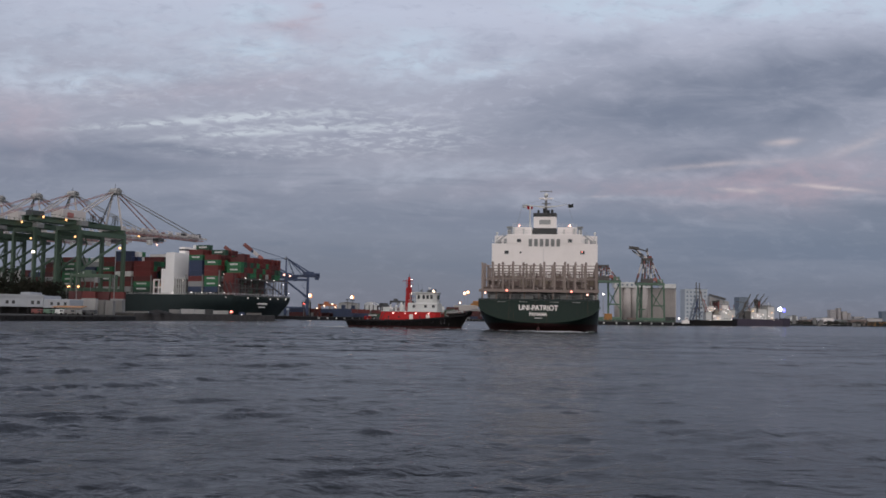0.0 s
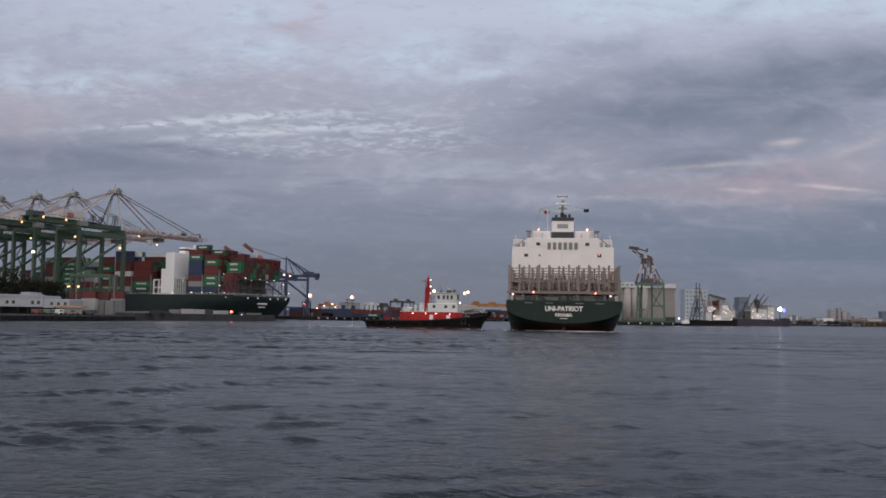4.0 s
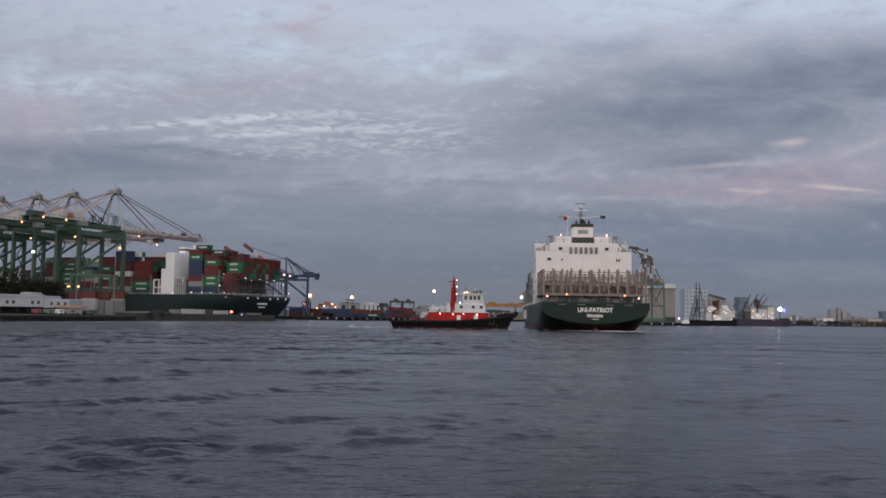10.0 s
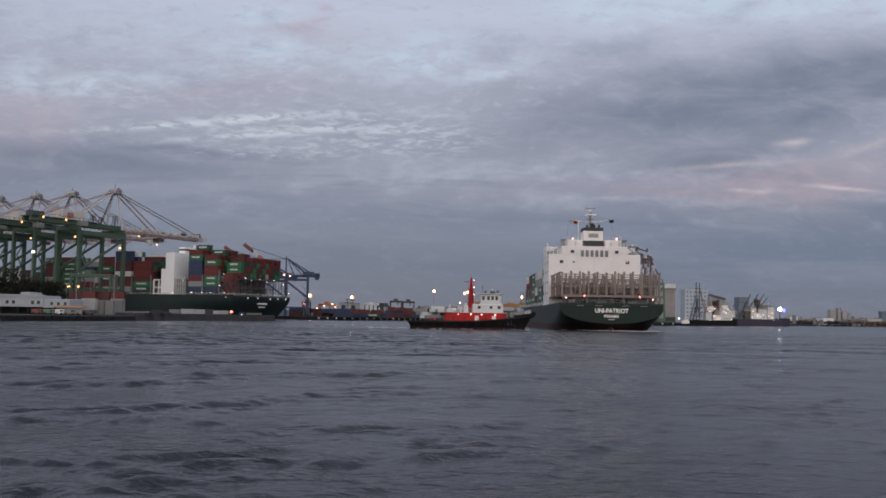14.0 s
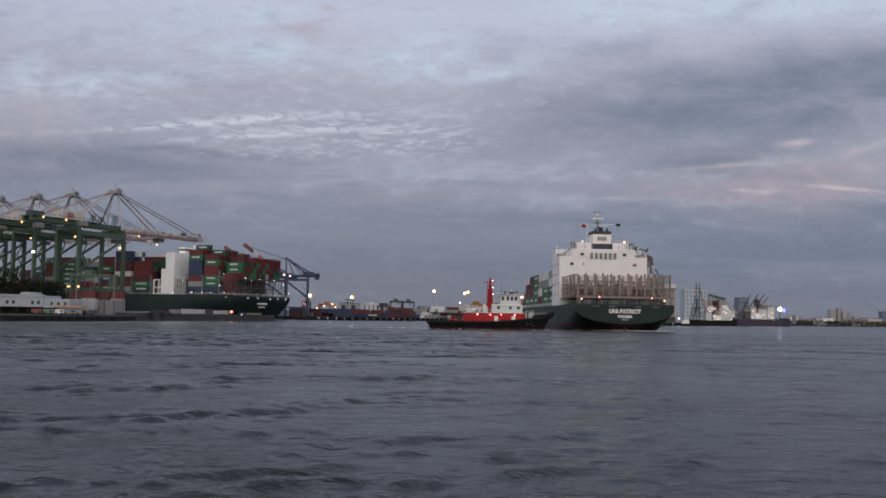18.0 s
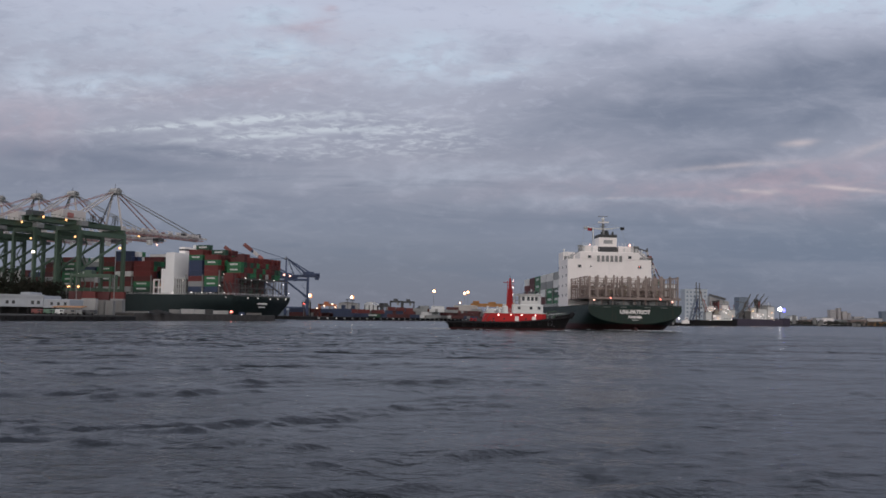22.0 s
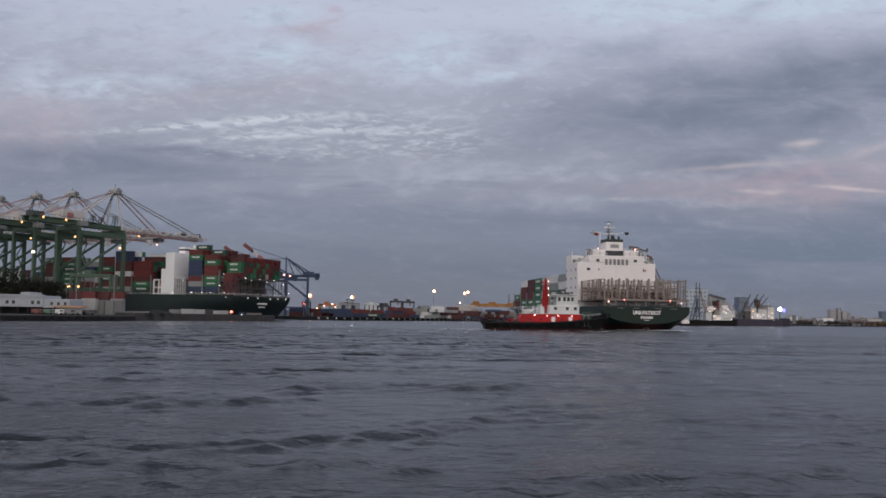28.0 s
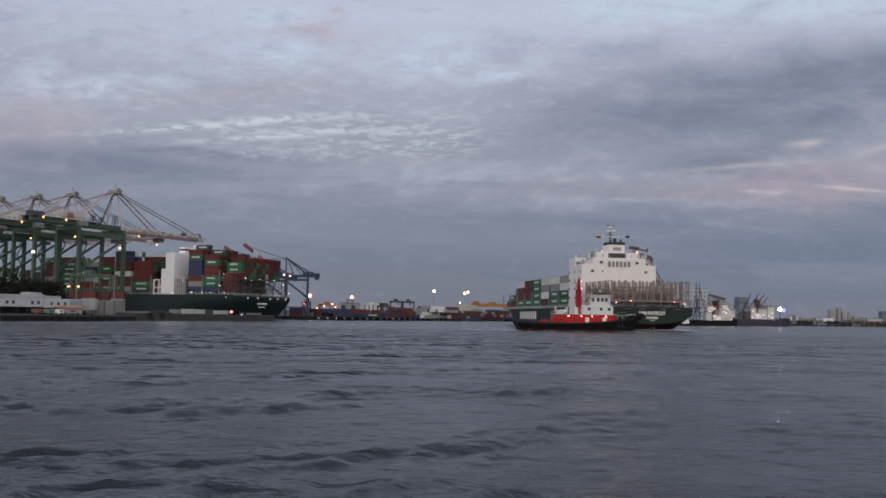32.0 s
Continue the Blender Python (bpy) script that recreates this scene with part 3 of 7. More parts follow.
def build_ship(ship):
    stations = [0, 0.7, 1.6, 2.8, 4.4, 6.5, 9, 11, 14, 20, 27, 35, 45, 60, 80, 100, 112] + [118 + 3 * i for i in range(22)]
    hull = part("hull", hull_shell(False, stations), GREEN_HULL, ship, "dark green painted steel hull", True)
    part("lower_hull", hull_shell(True, stations), BOOT_RED, ship, "dark red-brown antifouling at the waterline", True)
    part("rubbing_strake", Mesh().box(-0.1, 0.0, -13.9, 13.9, 7.15, 7.45), DARK_HULL, ship)
    deck = Mesh()
    deck.prism([(x, -half_breadth(x, 7.4) + 0.05) for x in stations] + [(x, half_breadth(x, 7.4) - 0.05) for x in stations[::-1]], 7.1, 7.3)
    part("main_deck", deck, GREY, ship, "grey painted steel deck")
    fore = [158 + 3 * i for i in range(8)]
    castle = Mesh()
    castle.prism([(x, -half_breadth(x, 8.8)) for x in fore] + [(x, half_breadth(x, 8.8)) for x in fore[::-1]], 7.2, 11.2)
    part("forecastle", castle, GREEN_HULL, ship)
    # rudder trunk and stern marks
    part("rudder", Mesh().box(-1.2, 2.5, -0.35, 0.35, -3, 0.9), BOOT_RED, ship)
    name = part("name_lettering", lettering("UNI-PATRIOT", 1.25, 9.1, WHITE, "name_lettering"), None, hull, "white painted letters")
    name.matrix_basis = Matrix(((0, 0, -1, -0.05), (-1, 0, 0, 0.0), (0, 1, 0, 5.45), (0, 0, 0, 1)))
    port = part("port_lettering", lettering("PANAMA", 0.85, 4.1, WHITE, "port_lettering"), None, hull, "white painted letters")
    port.matrix_basis = Matrix(((0, 0, -1, -0.05), (-1, 0, 0, 0.0), (0, 1, 0, 3.95), (0, 0, 0, 1)))
    part("number_bar", Mesh().box(-0.05, 0.0, -0.9, 0.9, 2.98, 3.16), WHITE_DULL, hull)
    for y in (-8.6, -3.6, 3.6, 8.6):
        part("fairlead_mark", Mesh().box(-0.05, 0.0, y - 1.1, y + 0.9, 6.72, 6.84), LOUVRE, hull)
    # broad white blocks along the port side
    for i in range(9):
        x = 118.0 - i * 3.1
        part("side_mark", Mesh().box(x - 0.98, x + 0.98, 14.0, 14.05, 3.0, 6.2), WHITE, hull, "plain white painted block")

    # open mooring deck and the raised container deck over it
    part("container_deck", Mesh().box(0.4, 30.6, -13.8, 13.8, 9.2, 9.55), DARK_RUST, ship, "rust-brown raised steel deck")
    part("deck_edge_beam", Mesh().box(0.1, 0.4, -13.9, 13.9, 9.05, 9.7), STANCHION, ship)
    part("mooring_bulkhead", Mesh().box(7.0, 7.2, -12.6, 12.6, 7.3, 9.2), GREY, ship)
    for i in range(9):
        y = -13.2 + i * 3.3
        part("deck_stanchion", Mesh().box(0.5, 0.9, y - 0.18, y + 0.18, 7.3, 9.2), RUSTY, ship)
    for y, w, h, c in ((-11.4, 1.3, 1.2, CHARCOAL), (-6.2, 2.6, 1.1, GREY), (-1.6, 1.2, 1.4, CHARCOAL), (2.8, 3.0, 1.0, GREY), (6.9, 1.1, 1.3, CHARCOAL), (10.6, 2.0, 1.1, GREY)):
        winch = part("mooring_winch", Mesh().soft(2.0, 4.4, y - w / 2, y + w / 2, 7.3, 7.3 + h, 0.12), c, ship)
        part("drum", Mesh().tube((3.2, y - w / 2 - 0.25, 7.3 + h * 0.6), (3.2, y + w / 2 + 0.25, 7.3 + h * 0.6), 0.45, n=10), DARK_STEEL, winch)
    rail = Mesh()
    for z in (7.75, 8.15, 8.5):
        rail.beam((0.15, -13.7, z), (0.15, 13.7, z), 0.06)
    for i in range(28):
        rail.beam((0.15, -13.7 + i * 1.0148, 7.4), (0.15, -13.7 + i * 1.0148, 8.5), 0.06)
    part("stern_rail", rail, GREY, ship)

    # three rows of empty container stanchions with cross rails
    rng = random.Random(5)
    post = Mesh().soft(-0.22, 0.22, -0.22, 0.22, 0, 6.7, 0.05).box(-0.3, 0.3, -0.3, 0.3, 6.1, 6.35).data("stanchion", STANCHION)
    for x, count in ((1.6, 12), (8.2, 9), (14.8, 11), (28.0, 11)):
        for i in range(count):
            y = -13.3 + i * 26.6 / (count - 1)
            ob = part("stanchion", post, None, ship)
            ob.location = (x, y, 9.5 + (0.0 if x > 2 else rng.uniform(-0.3, 0.1)))
        for z in ((12.2, 13.9, 15.3) if x < 2 else (12.6,) if x < 10 else (12.6, 15.3)):
            part("cross_rail", Mesh().box(x - 0.1, x + 0.1, -13.5, 13.5, z - 0.11, z + 0.11), STANCHION, ship)
        for k in range(3):
            y = -10.6 + k * 8.0 + rng.uniform(0, 3)
            part("brace", Mesh().beam((x, y, 9.6), (x, y + 2.6, 13.6), 0.18), RUSTY, ship)
    for y in (-13.6, 13.6):
        for x0, x1 in ((1.6, 14.8), (14.8, 28.0)):
            for z in (12.4, 15.9):
                part("side_rail", Mesh().box(x0 + 0.2, x1 - 0.2, y - 0.1, y + 0.1, z - 0.1, z + 0.1), RUSTY, ship)
            for k in range(1, 5):
                part("side_post", Mesh().box(x0 + k * 2.64 - 0.12, x0 + k * 2.64 + 0.12, y - 0.12, y + 0.12, 9.5, 15.9), RUSTY, ship)
    for x, floors in ((15.2, (11.2, 13.0)), (28.8, (11.4, 13.2, 14.7))):
        bridge = part("lashing_bridge", Mesh().box(x, x + 0.9, -13.2, 13.2, floors[-1] - 0.12, floors[-1] + 0.12), RUSTY, ship, "rust-brown lashing bridge")
        for z in floors[:-1]:
            part("bridge_floor", Mesh().box(x, x + 0.9, -13.2, 13.2, z - 0.12, z + 0.12), RUSTY, bridge)
        for k in range(22):
            y = -13.0 + k * 1.238
            part("bridge_post", Mesh().box(x + 0.2, x + 0.45, y - 0.11, y + 0.11, 9.55, floors[-1] + rng.uniform(0.2, 1.0)), RUSTY if k % 3 else DARK_RUST, bridge)
        for k in range(10):
            y, z = -12.4 + k * 2.7, rng.choice(floors[:-1])
            part("bridge_panel", Mesh().soft(x + 0.5, x + 0.7, y - 1.1, y + 1.1, z + 0.14, z + rng.uniform(0.9, 1.5), 0.03), rng.choice((CABIN_TAN, RUSTY, DARK_RUST, CABIN_TAN)), bridge)
    for k in range(7):
        y = -11.5 + k * 3.4 + rng.uniform(-0.5, 0.5)
        part("lashing_gear_bin", Mesh().soft(17.0, 25.0, y, y + 2.2, 9.56, 9.56 + rng.uniform(0.8, 2.6), 0.1), DARK_RUST, ship)
    for k in range(18):
        x0, y0 = rng.choice((16.0, 19.0, 22.5, 25.5)), -12.6 + k * 1.42
        part("twistlock_rack", Mesh().beam((x0, y0, 9.56), (x0, y0, 9.56 + rng.uniform(1.6, 4.6)), 0.26).beam((x0, y0, 10.6), (x0 + 1.4, y0 + 0.8, 9.6), 0.16), DARK_RUST, ship)
    for k in range(5):
        y0 = -12.0 + k * 5.2
        part("pallet_stack", Mesh().soft(15.6, 17.0, y0, y0 + 2.0, 9.56, 9.56 + rng.uniform(1.0, 3.2), 0.08), CABIN_TAN, ship)
    for k in range(4):
        y = -12.0 + k * 6.6
        part("hatch_pontoon", Mesh().soft(3.0, 13.4, y, y + 5.6, 9.56, 10.3, 0.1), DARK_RUST, ship)

    # superstructure
    a = 30.9
    house = part("superstructure", Mesh().soft(a, a + 15.5, -14.0, 14.0, 7.3, 22.9, 0.12).soft(a, a + 15.5, -10.0, 10.0, 22.9, 25.4, 0.1), WHITE, ship, "tall white painted superstructure")
    for side in (-1, 1):
        part("bridge_wing", Mesh().soft(a + 8.0, a + 15.5, min(side * 10.02, side * 14), max(side * 10.02, side * 14), 22.9, 25.7, 0.1), WHITE, ship)
        part("wing_window_band", Mesh().box(a + 15.5, a + 15.56, min(side * 10.2, side * 13.8), max(side * 10.2, side * 13.8), 24.2, 25.2), PANE, ship)
        # stairs coloured grey to carry the shade of the wing recess
        stairs = Mesh()
        stairs.beam((a + 1.6, side * 10.4, 25.3), (a + 1.6, side * 13.2, 23.0), 0.3, 0.4).beam((a + 1.4, side * 10.4, 26.2), (a + 1.4, side * 13.2, 23.9), 0.1)
        part("stairway", stairs, LOUVRE, ship)
        wr = Mesh()
        for z in (23.4, 23.9):
            wr.beam((a + 0.1, side * 10.0, z), (a + 0.1, side * 13.9, z), 0.06)
        for i in range(4):
            wr.beam((a + 0.1, side * (10.2 + i * 1.2), 22.9), (a + 0.1, side * (10.2 + i * 1.2), 23.9), 0.06)
        part("wing_rail", wr, WHITE_DULL, ship)
        part("searchlight", Mesh().ball((a + 9.2, side * 13.4, 26.5), 0.38).tube((a + 9.2, side * 13.4, 25.6), (a + 9.2, side * 13.4, 26.3), 0.1), WHITE_DULL, ship)
        # grey panel added in place of the shadow inside the recess
        part("wing_shade_panel", Mesh().box(a + 7.95, a + 8.02, min(side * 10.6, side * 11.5), max(side * 10.6, side * 11.5), 23.0, 24.9), LOUVRE, ship, "grey door-sized panel standing in for recess shade")
        part("wing_locker", Mesh().soft(a + 6.6, a + 7.9, min(side * 12.0, side * 13.6), max(side * 12.0, side * 13.6), 22.95, 24.2, 0.08), CABIN_GREY, ship)
        part("bridge_lamp", Mesh().ball((a - 0.1, side * 6.7, 27.7), 0.24 if side > 0 else 0.34), LAMP_PINK, ship, "lit deck lamp")
        cabin = part("bridge_cabin", Mesh().soft(a + 2.0, a + 9.0, min(side * 3.4, side * 8.6), max(side * 3.4, side * 8.6), 25.4, 27.5, 0.1), WHITE, ship)
        tr = Mesh()
        for z in (27.9, 28.4):
            tr.beam((a + 2.0, side * 3.4, z), (a + 2.0, side * 8.6, z), 0.06)
        for i in range(5):
            tr.beam((a + 2.0, side * (3.5 + i * 1.27), 27.5), (a + 2.0, side * (3.5 + i * 1.27), 28.4), 0.06)
        part("cabin_rail", tr, WHITE_DULL, cabin)
        part("wing_rack", Mesh().box(a + 1.5, a + 3.0, side * 9.4 - 0.5, side * 9.4 + 0.5, 25.42, 26.9).box(a + 1.4, a + 3.1, side * 9.4 - 0.8, side * 9.4 + 0.8, 27.2, 27.6).tube((a + 2.2, side * 9.4, 26.8), (a + 2.2, side * 9.4, 27.3), 0.12), GREY, ship)
        for y, z in ((6.75, 23.7), (10.05, 20.55)):
            pane = part("window", Mesh().box(a - 0.06, a + 0.02, side * y - 0.55, side * y + 0.55, z - 0.42, z + 0.42), PANE, house, "dark square window")
            part("window_sill", Mesh().box(a - 0.12, a, side * y - 0.66, side * y + 0.66, z - 0.54, z - 0.42), WHITE_DULL, pane)
    part("cabin_lamp", Mesh().ball((a - 0.14, -10.0, 20.75), 0.16), LAMP_RED_BRIGHT, house, "small reddish lamp by a window")
    part("porthole", Mesh().tube((a - 0.08, 6.3, 20.5), (a + 0.02, 6.3, 20.5), 0.28, n=10), PANE, house)
    for i in range(6):
        y = 3.72 - i * 1.48
        lou = part("louvre", Mesh().box(a - 0.1, a, y - 0.46, y + 0.46, 22.15, 24.15), LOUVRE, house, "grey ventilation louvre")
        slats = Mesh()
        for k in range(9):
            slats.box(a - 0.16, a - 0.1, y - 0.44, y + 0.44, 22.22 + k * 0.21, 22.32 + k * 0.21)
        part("louvre_slats", slats, GREY, lou)
    part("drain_pipe", Mesh().tube((a - 0.08, 0.2, 17.5), (a - 0.08, 0.2, 21.4), 0.05, n=6), WHITE_DULL, house)
    # windows down the port and starboard sides
    for side in (-1, 1):
        for z in (11.0, 14.2, 17.4, 20.4):
            for k in range(3):
                x = a + 2.2 + k * 6.2
                part("window", Mesh().box(x - 0.4, x + 0.4, side * 14.0 - 0.05, side * 14.0 + 0.05, z - 0.42, z + 0.42), PANE, house)
    part("bridge_window_band", Mesh().box(a + 15.4, a + 15.56, -9.6, 9.6, 23.6, 24.8), PANE, house)

    for y0, y1 in ((-9.9, -3.4), (3.4, 9.9)):
        top_rail = Mesh()
        for z in (25.9, 26.4):
            top_rail.beam((a + 0.2, y0, z), (a + 0.2, y1, z), 0.06)
        for k in range(6):
            top_rail.beam((a + 0.2, y0 + k * 1.3, 25.4), (a + 0.2, y0 + k * 1.3, 26.4), 0.06)
        part("roof_rail", top_rail, WHITE_DULL, house)
    for y, h, r in ((-7.8, 1.5, 0.3), (-5.2, 1.1, 0.22), (5.6, 1.3, 0.25), (8.3, 1.6, 0.3), (-9.2, 0.9, 0.2)):
        part("ventilator", Mesh().tube((a + 1.2, y, 25.4), (a + 1.2, y, 25.4 + h), r, n=8).ball((a + 1.2, y, 25.5 + h), r * 1.5, 8, 0.6), WHITE_DULL, house)
    for side in (-1, 1):
        for dx in (4.6, 7.6):
            part("davit", Mesh().beam((a + dx, side * 13.2, 22.9), (a + dx, side * 13.2, 25.6), 0.2), WHITE_DULL, ship)
    # funnel casing
    f = a + 2.4
    funnel = part("funnel", Mesh().soft(f, f + 6.5, -3.05, 3.05, 27.3, 30.4, 0.12), WHITE, ship, "white funnel casing with dark bands")
    part("funnel_base", Mesh().soft(f, f + 6.5, -3.1, 3.1, 25.4, 27.3, 0.05), CHARCOAL, funnel, "charcoal louvred base")
    part("funnel_top", Mesh().soft(f - 0.05, f + 6.55, -3.1, 3.1, 30.4, 31.4, 0.1), CHARCOAL, funnel, "charcoal top band")
    part("funnel_grille", Mesh().box(f - 0.08, f, -1.5, 1.5, 28.3, 29.5), LOUVRE, funnel)
    for i, (x, y, r, h) in enumerate(((f + 1.5, -1.9, 0.35, 1.0), (f + 2.4, 0.1, 0.55, 1.5), (f + 1.6, 1.8, 0.3, 0.9), (f + 4.0, -0.8, 0.4, 1.2))):
        part("exhaust_pipe", Mesh().tube((x, y, 31.3), (x - 0.3, y, 31.4 + h), r, n=10), CHARCOAL, funnel)
    # signal mast, yards and radar
    m = a + 9.5
    mast = part("signal_mast", Mesh().beam((m, 0, 25.4), (m, 0, 37.7), 1.2, 1.0, 0.5).box(m - 0.5, m + 0.5, -1.2, 1.2, 34.7, 34.85), CABIN_GREY, ship, "pale grey signal mast with yards")
    part("yard", Mesh().beam((m, 0, 33.6), (m, -5.6, 34.5), 0.3, taper=0.6).beam((m, 0, 33.6), (m, 5.6, 34.5), 0.3, taper=0.6).beam((m, -3.0, 34.1), (m, 3.0, 34.1), 0.14), WHITE_DULL, mast)
    part("radar_scanner", Mesh().box(m - 0.9, m - 0.7, -1.9, 1.9, 35.9, 36.3).tube((m - 0.8, 0, 35.6), (m - 0.8, 0, 36.3), 0.14), WHITE, mast)
    part("upper_yard", Mesh().beam((m, -1.5, 38.2), (m, 1.5, 38.2), 0.2).beam((m, -1.5, 37.9), (m, -1.5, 38.5), 0.1).beam((m, 1.5, 37.9), (m, 1.5, 38.5), 0.1), CABIN_GREY, mast)
    part("dome", Mesh().ball((m, 0, 37.2), 0.65), WHITE_DULL, mast)
    part("stay_frame", Mesh().beam((m - 3.5, 4.2, 25.4), (m - 3.5, 4.2, 33.7), 0.34).beam((m - 3.5, 4.2, 33.7), (m - 3.5, -2.6, 33.5), 0.16), WHITE_DULL, ship)
    for y, z, c in ((6.5, 34.6, WHITE_DULL), (5.2, 34.2, TUG_RED), (-6.0, 34.7, CHARCOAL)):
        part("flag", Mesh().add([(m, y, z), (m, y - 0.8, z - 0.15), (m + 0.1, y - 1.5, z + 0.05), (m + 0.1, y - 1.5, z - 0.9), (m, y - 0.8, z - 1.1), (m, y, z - 0.95)],
                                [(0, 1, 4, 5), (1, 2, 3, 4), (5, 4, 1, 0), (4, 3, 2, 1)]), c, mast)
    part("halyard", Mesh().beam((m, 6.5, 34.6), (m - 3, 8.0, 27.5), 0.05).beam((m, -6.0, 34.6), (m - 3, -8.0, 27.5), 0.05).beam((m, 0, 36), (m, 6.5, 34.6), 0.05).beam((m, 0, 36), (m, -6, 34.6), 0.05), GREY, mast)
    # lamps along the stern
    for y, z, c in ((7.4, 9.4, LAMP_RED_BRIGHT), (-7.6, 9.3, LAMP_RED_BRIGHT), (-11.2, 8.6, LAMP_PINK), (12.4, 8.8, LAMP_PINK)):
        part("stern_lamp", Mesh().ball((0.0, y, z), 0.24), c, ship, "lit stern lamp")

    # hatch coamings and containers ahead of the superstructure
    part("hatch_coaming", Mesh().box(48.6, 157.0, -12.9, 12.9, 7.3, 8.55), GREY, ship)
    for side in (-1, 1):
        posts = Mesh()
        for i in range(40):
            x = 45 + i * 2.8
            posts.beam((x, side * 13.6, 7.3), (x, side * 13.6, 8.5), 0.09)
        posts.beam((45, side * 13.6, 8.4), (154, side * 13.6, 8.4), 0.07).beam((45, side * 13.6, 7.9), (154, side * 13.6, 7.9), 0.07)
        part("deck_rail", posts, WHITE_DULL, ship)
    kinds = [container_mesh(12.2, 2.75, c) for c in BOXES]
    plan = {0: (0, 1, 5, 6), 1: (0, 0, 6, 5), 2: (3, 5, 6, 5), 3: (0, 0, 0, 0), 4: (0, 2, 3, 3), 5: (0, 2, 2, 5), 6: (0, 0, 0), 7: (2, 0)}
    bay_lamp = random.Random(9)
    for bay, column in plan.items():
        x = 50.0 + bay * 13.35
        reach = 10 if bay < 6 else 8
        for tier in range(len(column)):
            for row in range(reach):
                outer, top = row in (0, reach - 1), tier == len(column) - 1
                if not (outer or top or bay == 0 or (bay == 7)):
                    continue
                c = column[tier] if row == reach - 1 else bay_lamp.choice((0, 0, 1, 2, 3, 5, 6))
                ob = part("container", kinds[c], None, ship)
                ob.location = (x, -12.4 + (row + (10 - reach) / 2) * 2.53, 8.6 + tier * 2.8)
    for bay in range(9):
        x = 49.3 + bay * 13.35
        bridge = Mesh()
        for y in (-13.0, 13.0):
            bridge.beam((x, y, 7.3), (x, y, 14.5), 0.35)
        bridge.beam((x, -13, 11.4), (x, 13, 11.4), 0.3)
        part("lashing_bridge", bridge, GREY, ship)
    part("fore_mast", Mesh().beam((168, 0, 11), (168, 0, 20), 0.6, taper=0.4).beam((168, -1.5, 17), (168, 1.5, 17), 0.15), WHITE_DULL, ship)


def container_mesh(length, height, material):
    """A shipping container: ribbed sides between corner posts; white name block with bars on the long sides."""
    m, w = Mesh(), 2.44
    n = 11
    step = (length - 0.4) / n
    for s in (-1, 1):
        y0 = 0 if s < 0 else w
        for i in range(n):
            x = 0.2 + i * step
            a, b = (y0 + 0.05, y0 + 0.01) if s < 0 else (y0 - 0.05, y0 - 0.01)
            v = [(x, a, 0.15), (x + step * 0.25, b, 0.15), (x + step * 0.65, b, 0.15), (x + step * 0.9, a, 0.15), (x + step, a, 0.15)]
            v += [(p[0], p[1], height - 0.12) for p in v]
            f = [(j, j + 1, j + 6, j + 5) for j in range(4)]
            m.add(v, f if s < 0 else [q[::-1] for q in f])
    m.box(0.05, length - 0.05, 0.06, w - 0.06, 0.1, height - 0.06)
    for x in (0, length - 0.2):
        for y in (0, w - 0.2):
            m.box(x, x + 0.2, y, y + 0.2, 0, height)
    for y in (0, w - 0.12):
        m.box(0.2, length - 0.2, y, y + 0.12, 0, 0.15)
        m.box(0.2, length - 0.2, y, y + 0.12, height - 0.12, height)
    for x in (0, length - 0.06):
        for k in range(4):
            m.box(x - 0.02, x + 0.08, 0.45 + k * 0.5, 0.5 + k * 0.5, 0.15, height - 0.15)
    me = m.data("container", material)
    me.materials.append(WHITE_DULL)
    # plain light bars where the line's name stands
    if material.name.endswith("_green"):
        b = bmesh.new()
        b.from_mesh(me)
        for y in (-0.012, w + 0.012):
            for k in range(5):
                x = length * 0.22 + k * length * 0.115
                q = [b.verts.new(p) for p in ((x, y, height * 0.42), (x + length * 0.104, y, height * 0.42), (x + length * 0.104, y, height * 0.72), (x, y, height * 0.72))]
                face = b.faces.new(q if y < 0 else q[::-1])
                face.material_index = 1
        b.to_mesh(me)
        b.free()
    return me


build_ship(SHIP)



# ---- the tug: x forward, y to port, z up from the water ----
TUG = thing("tugboat", pose(-25, 237, 0, 0, 0, -14), "red and white harbour tug with a black fendered hull, under way", "tugboat")


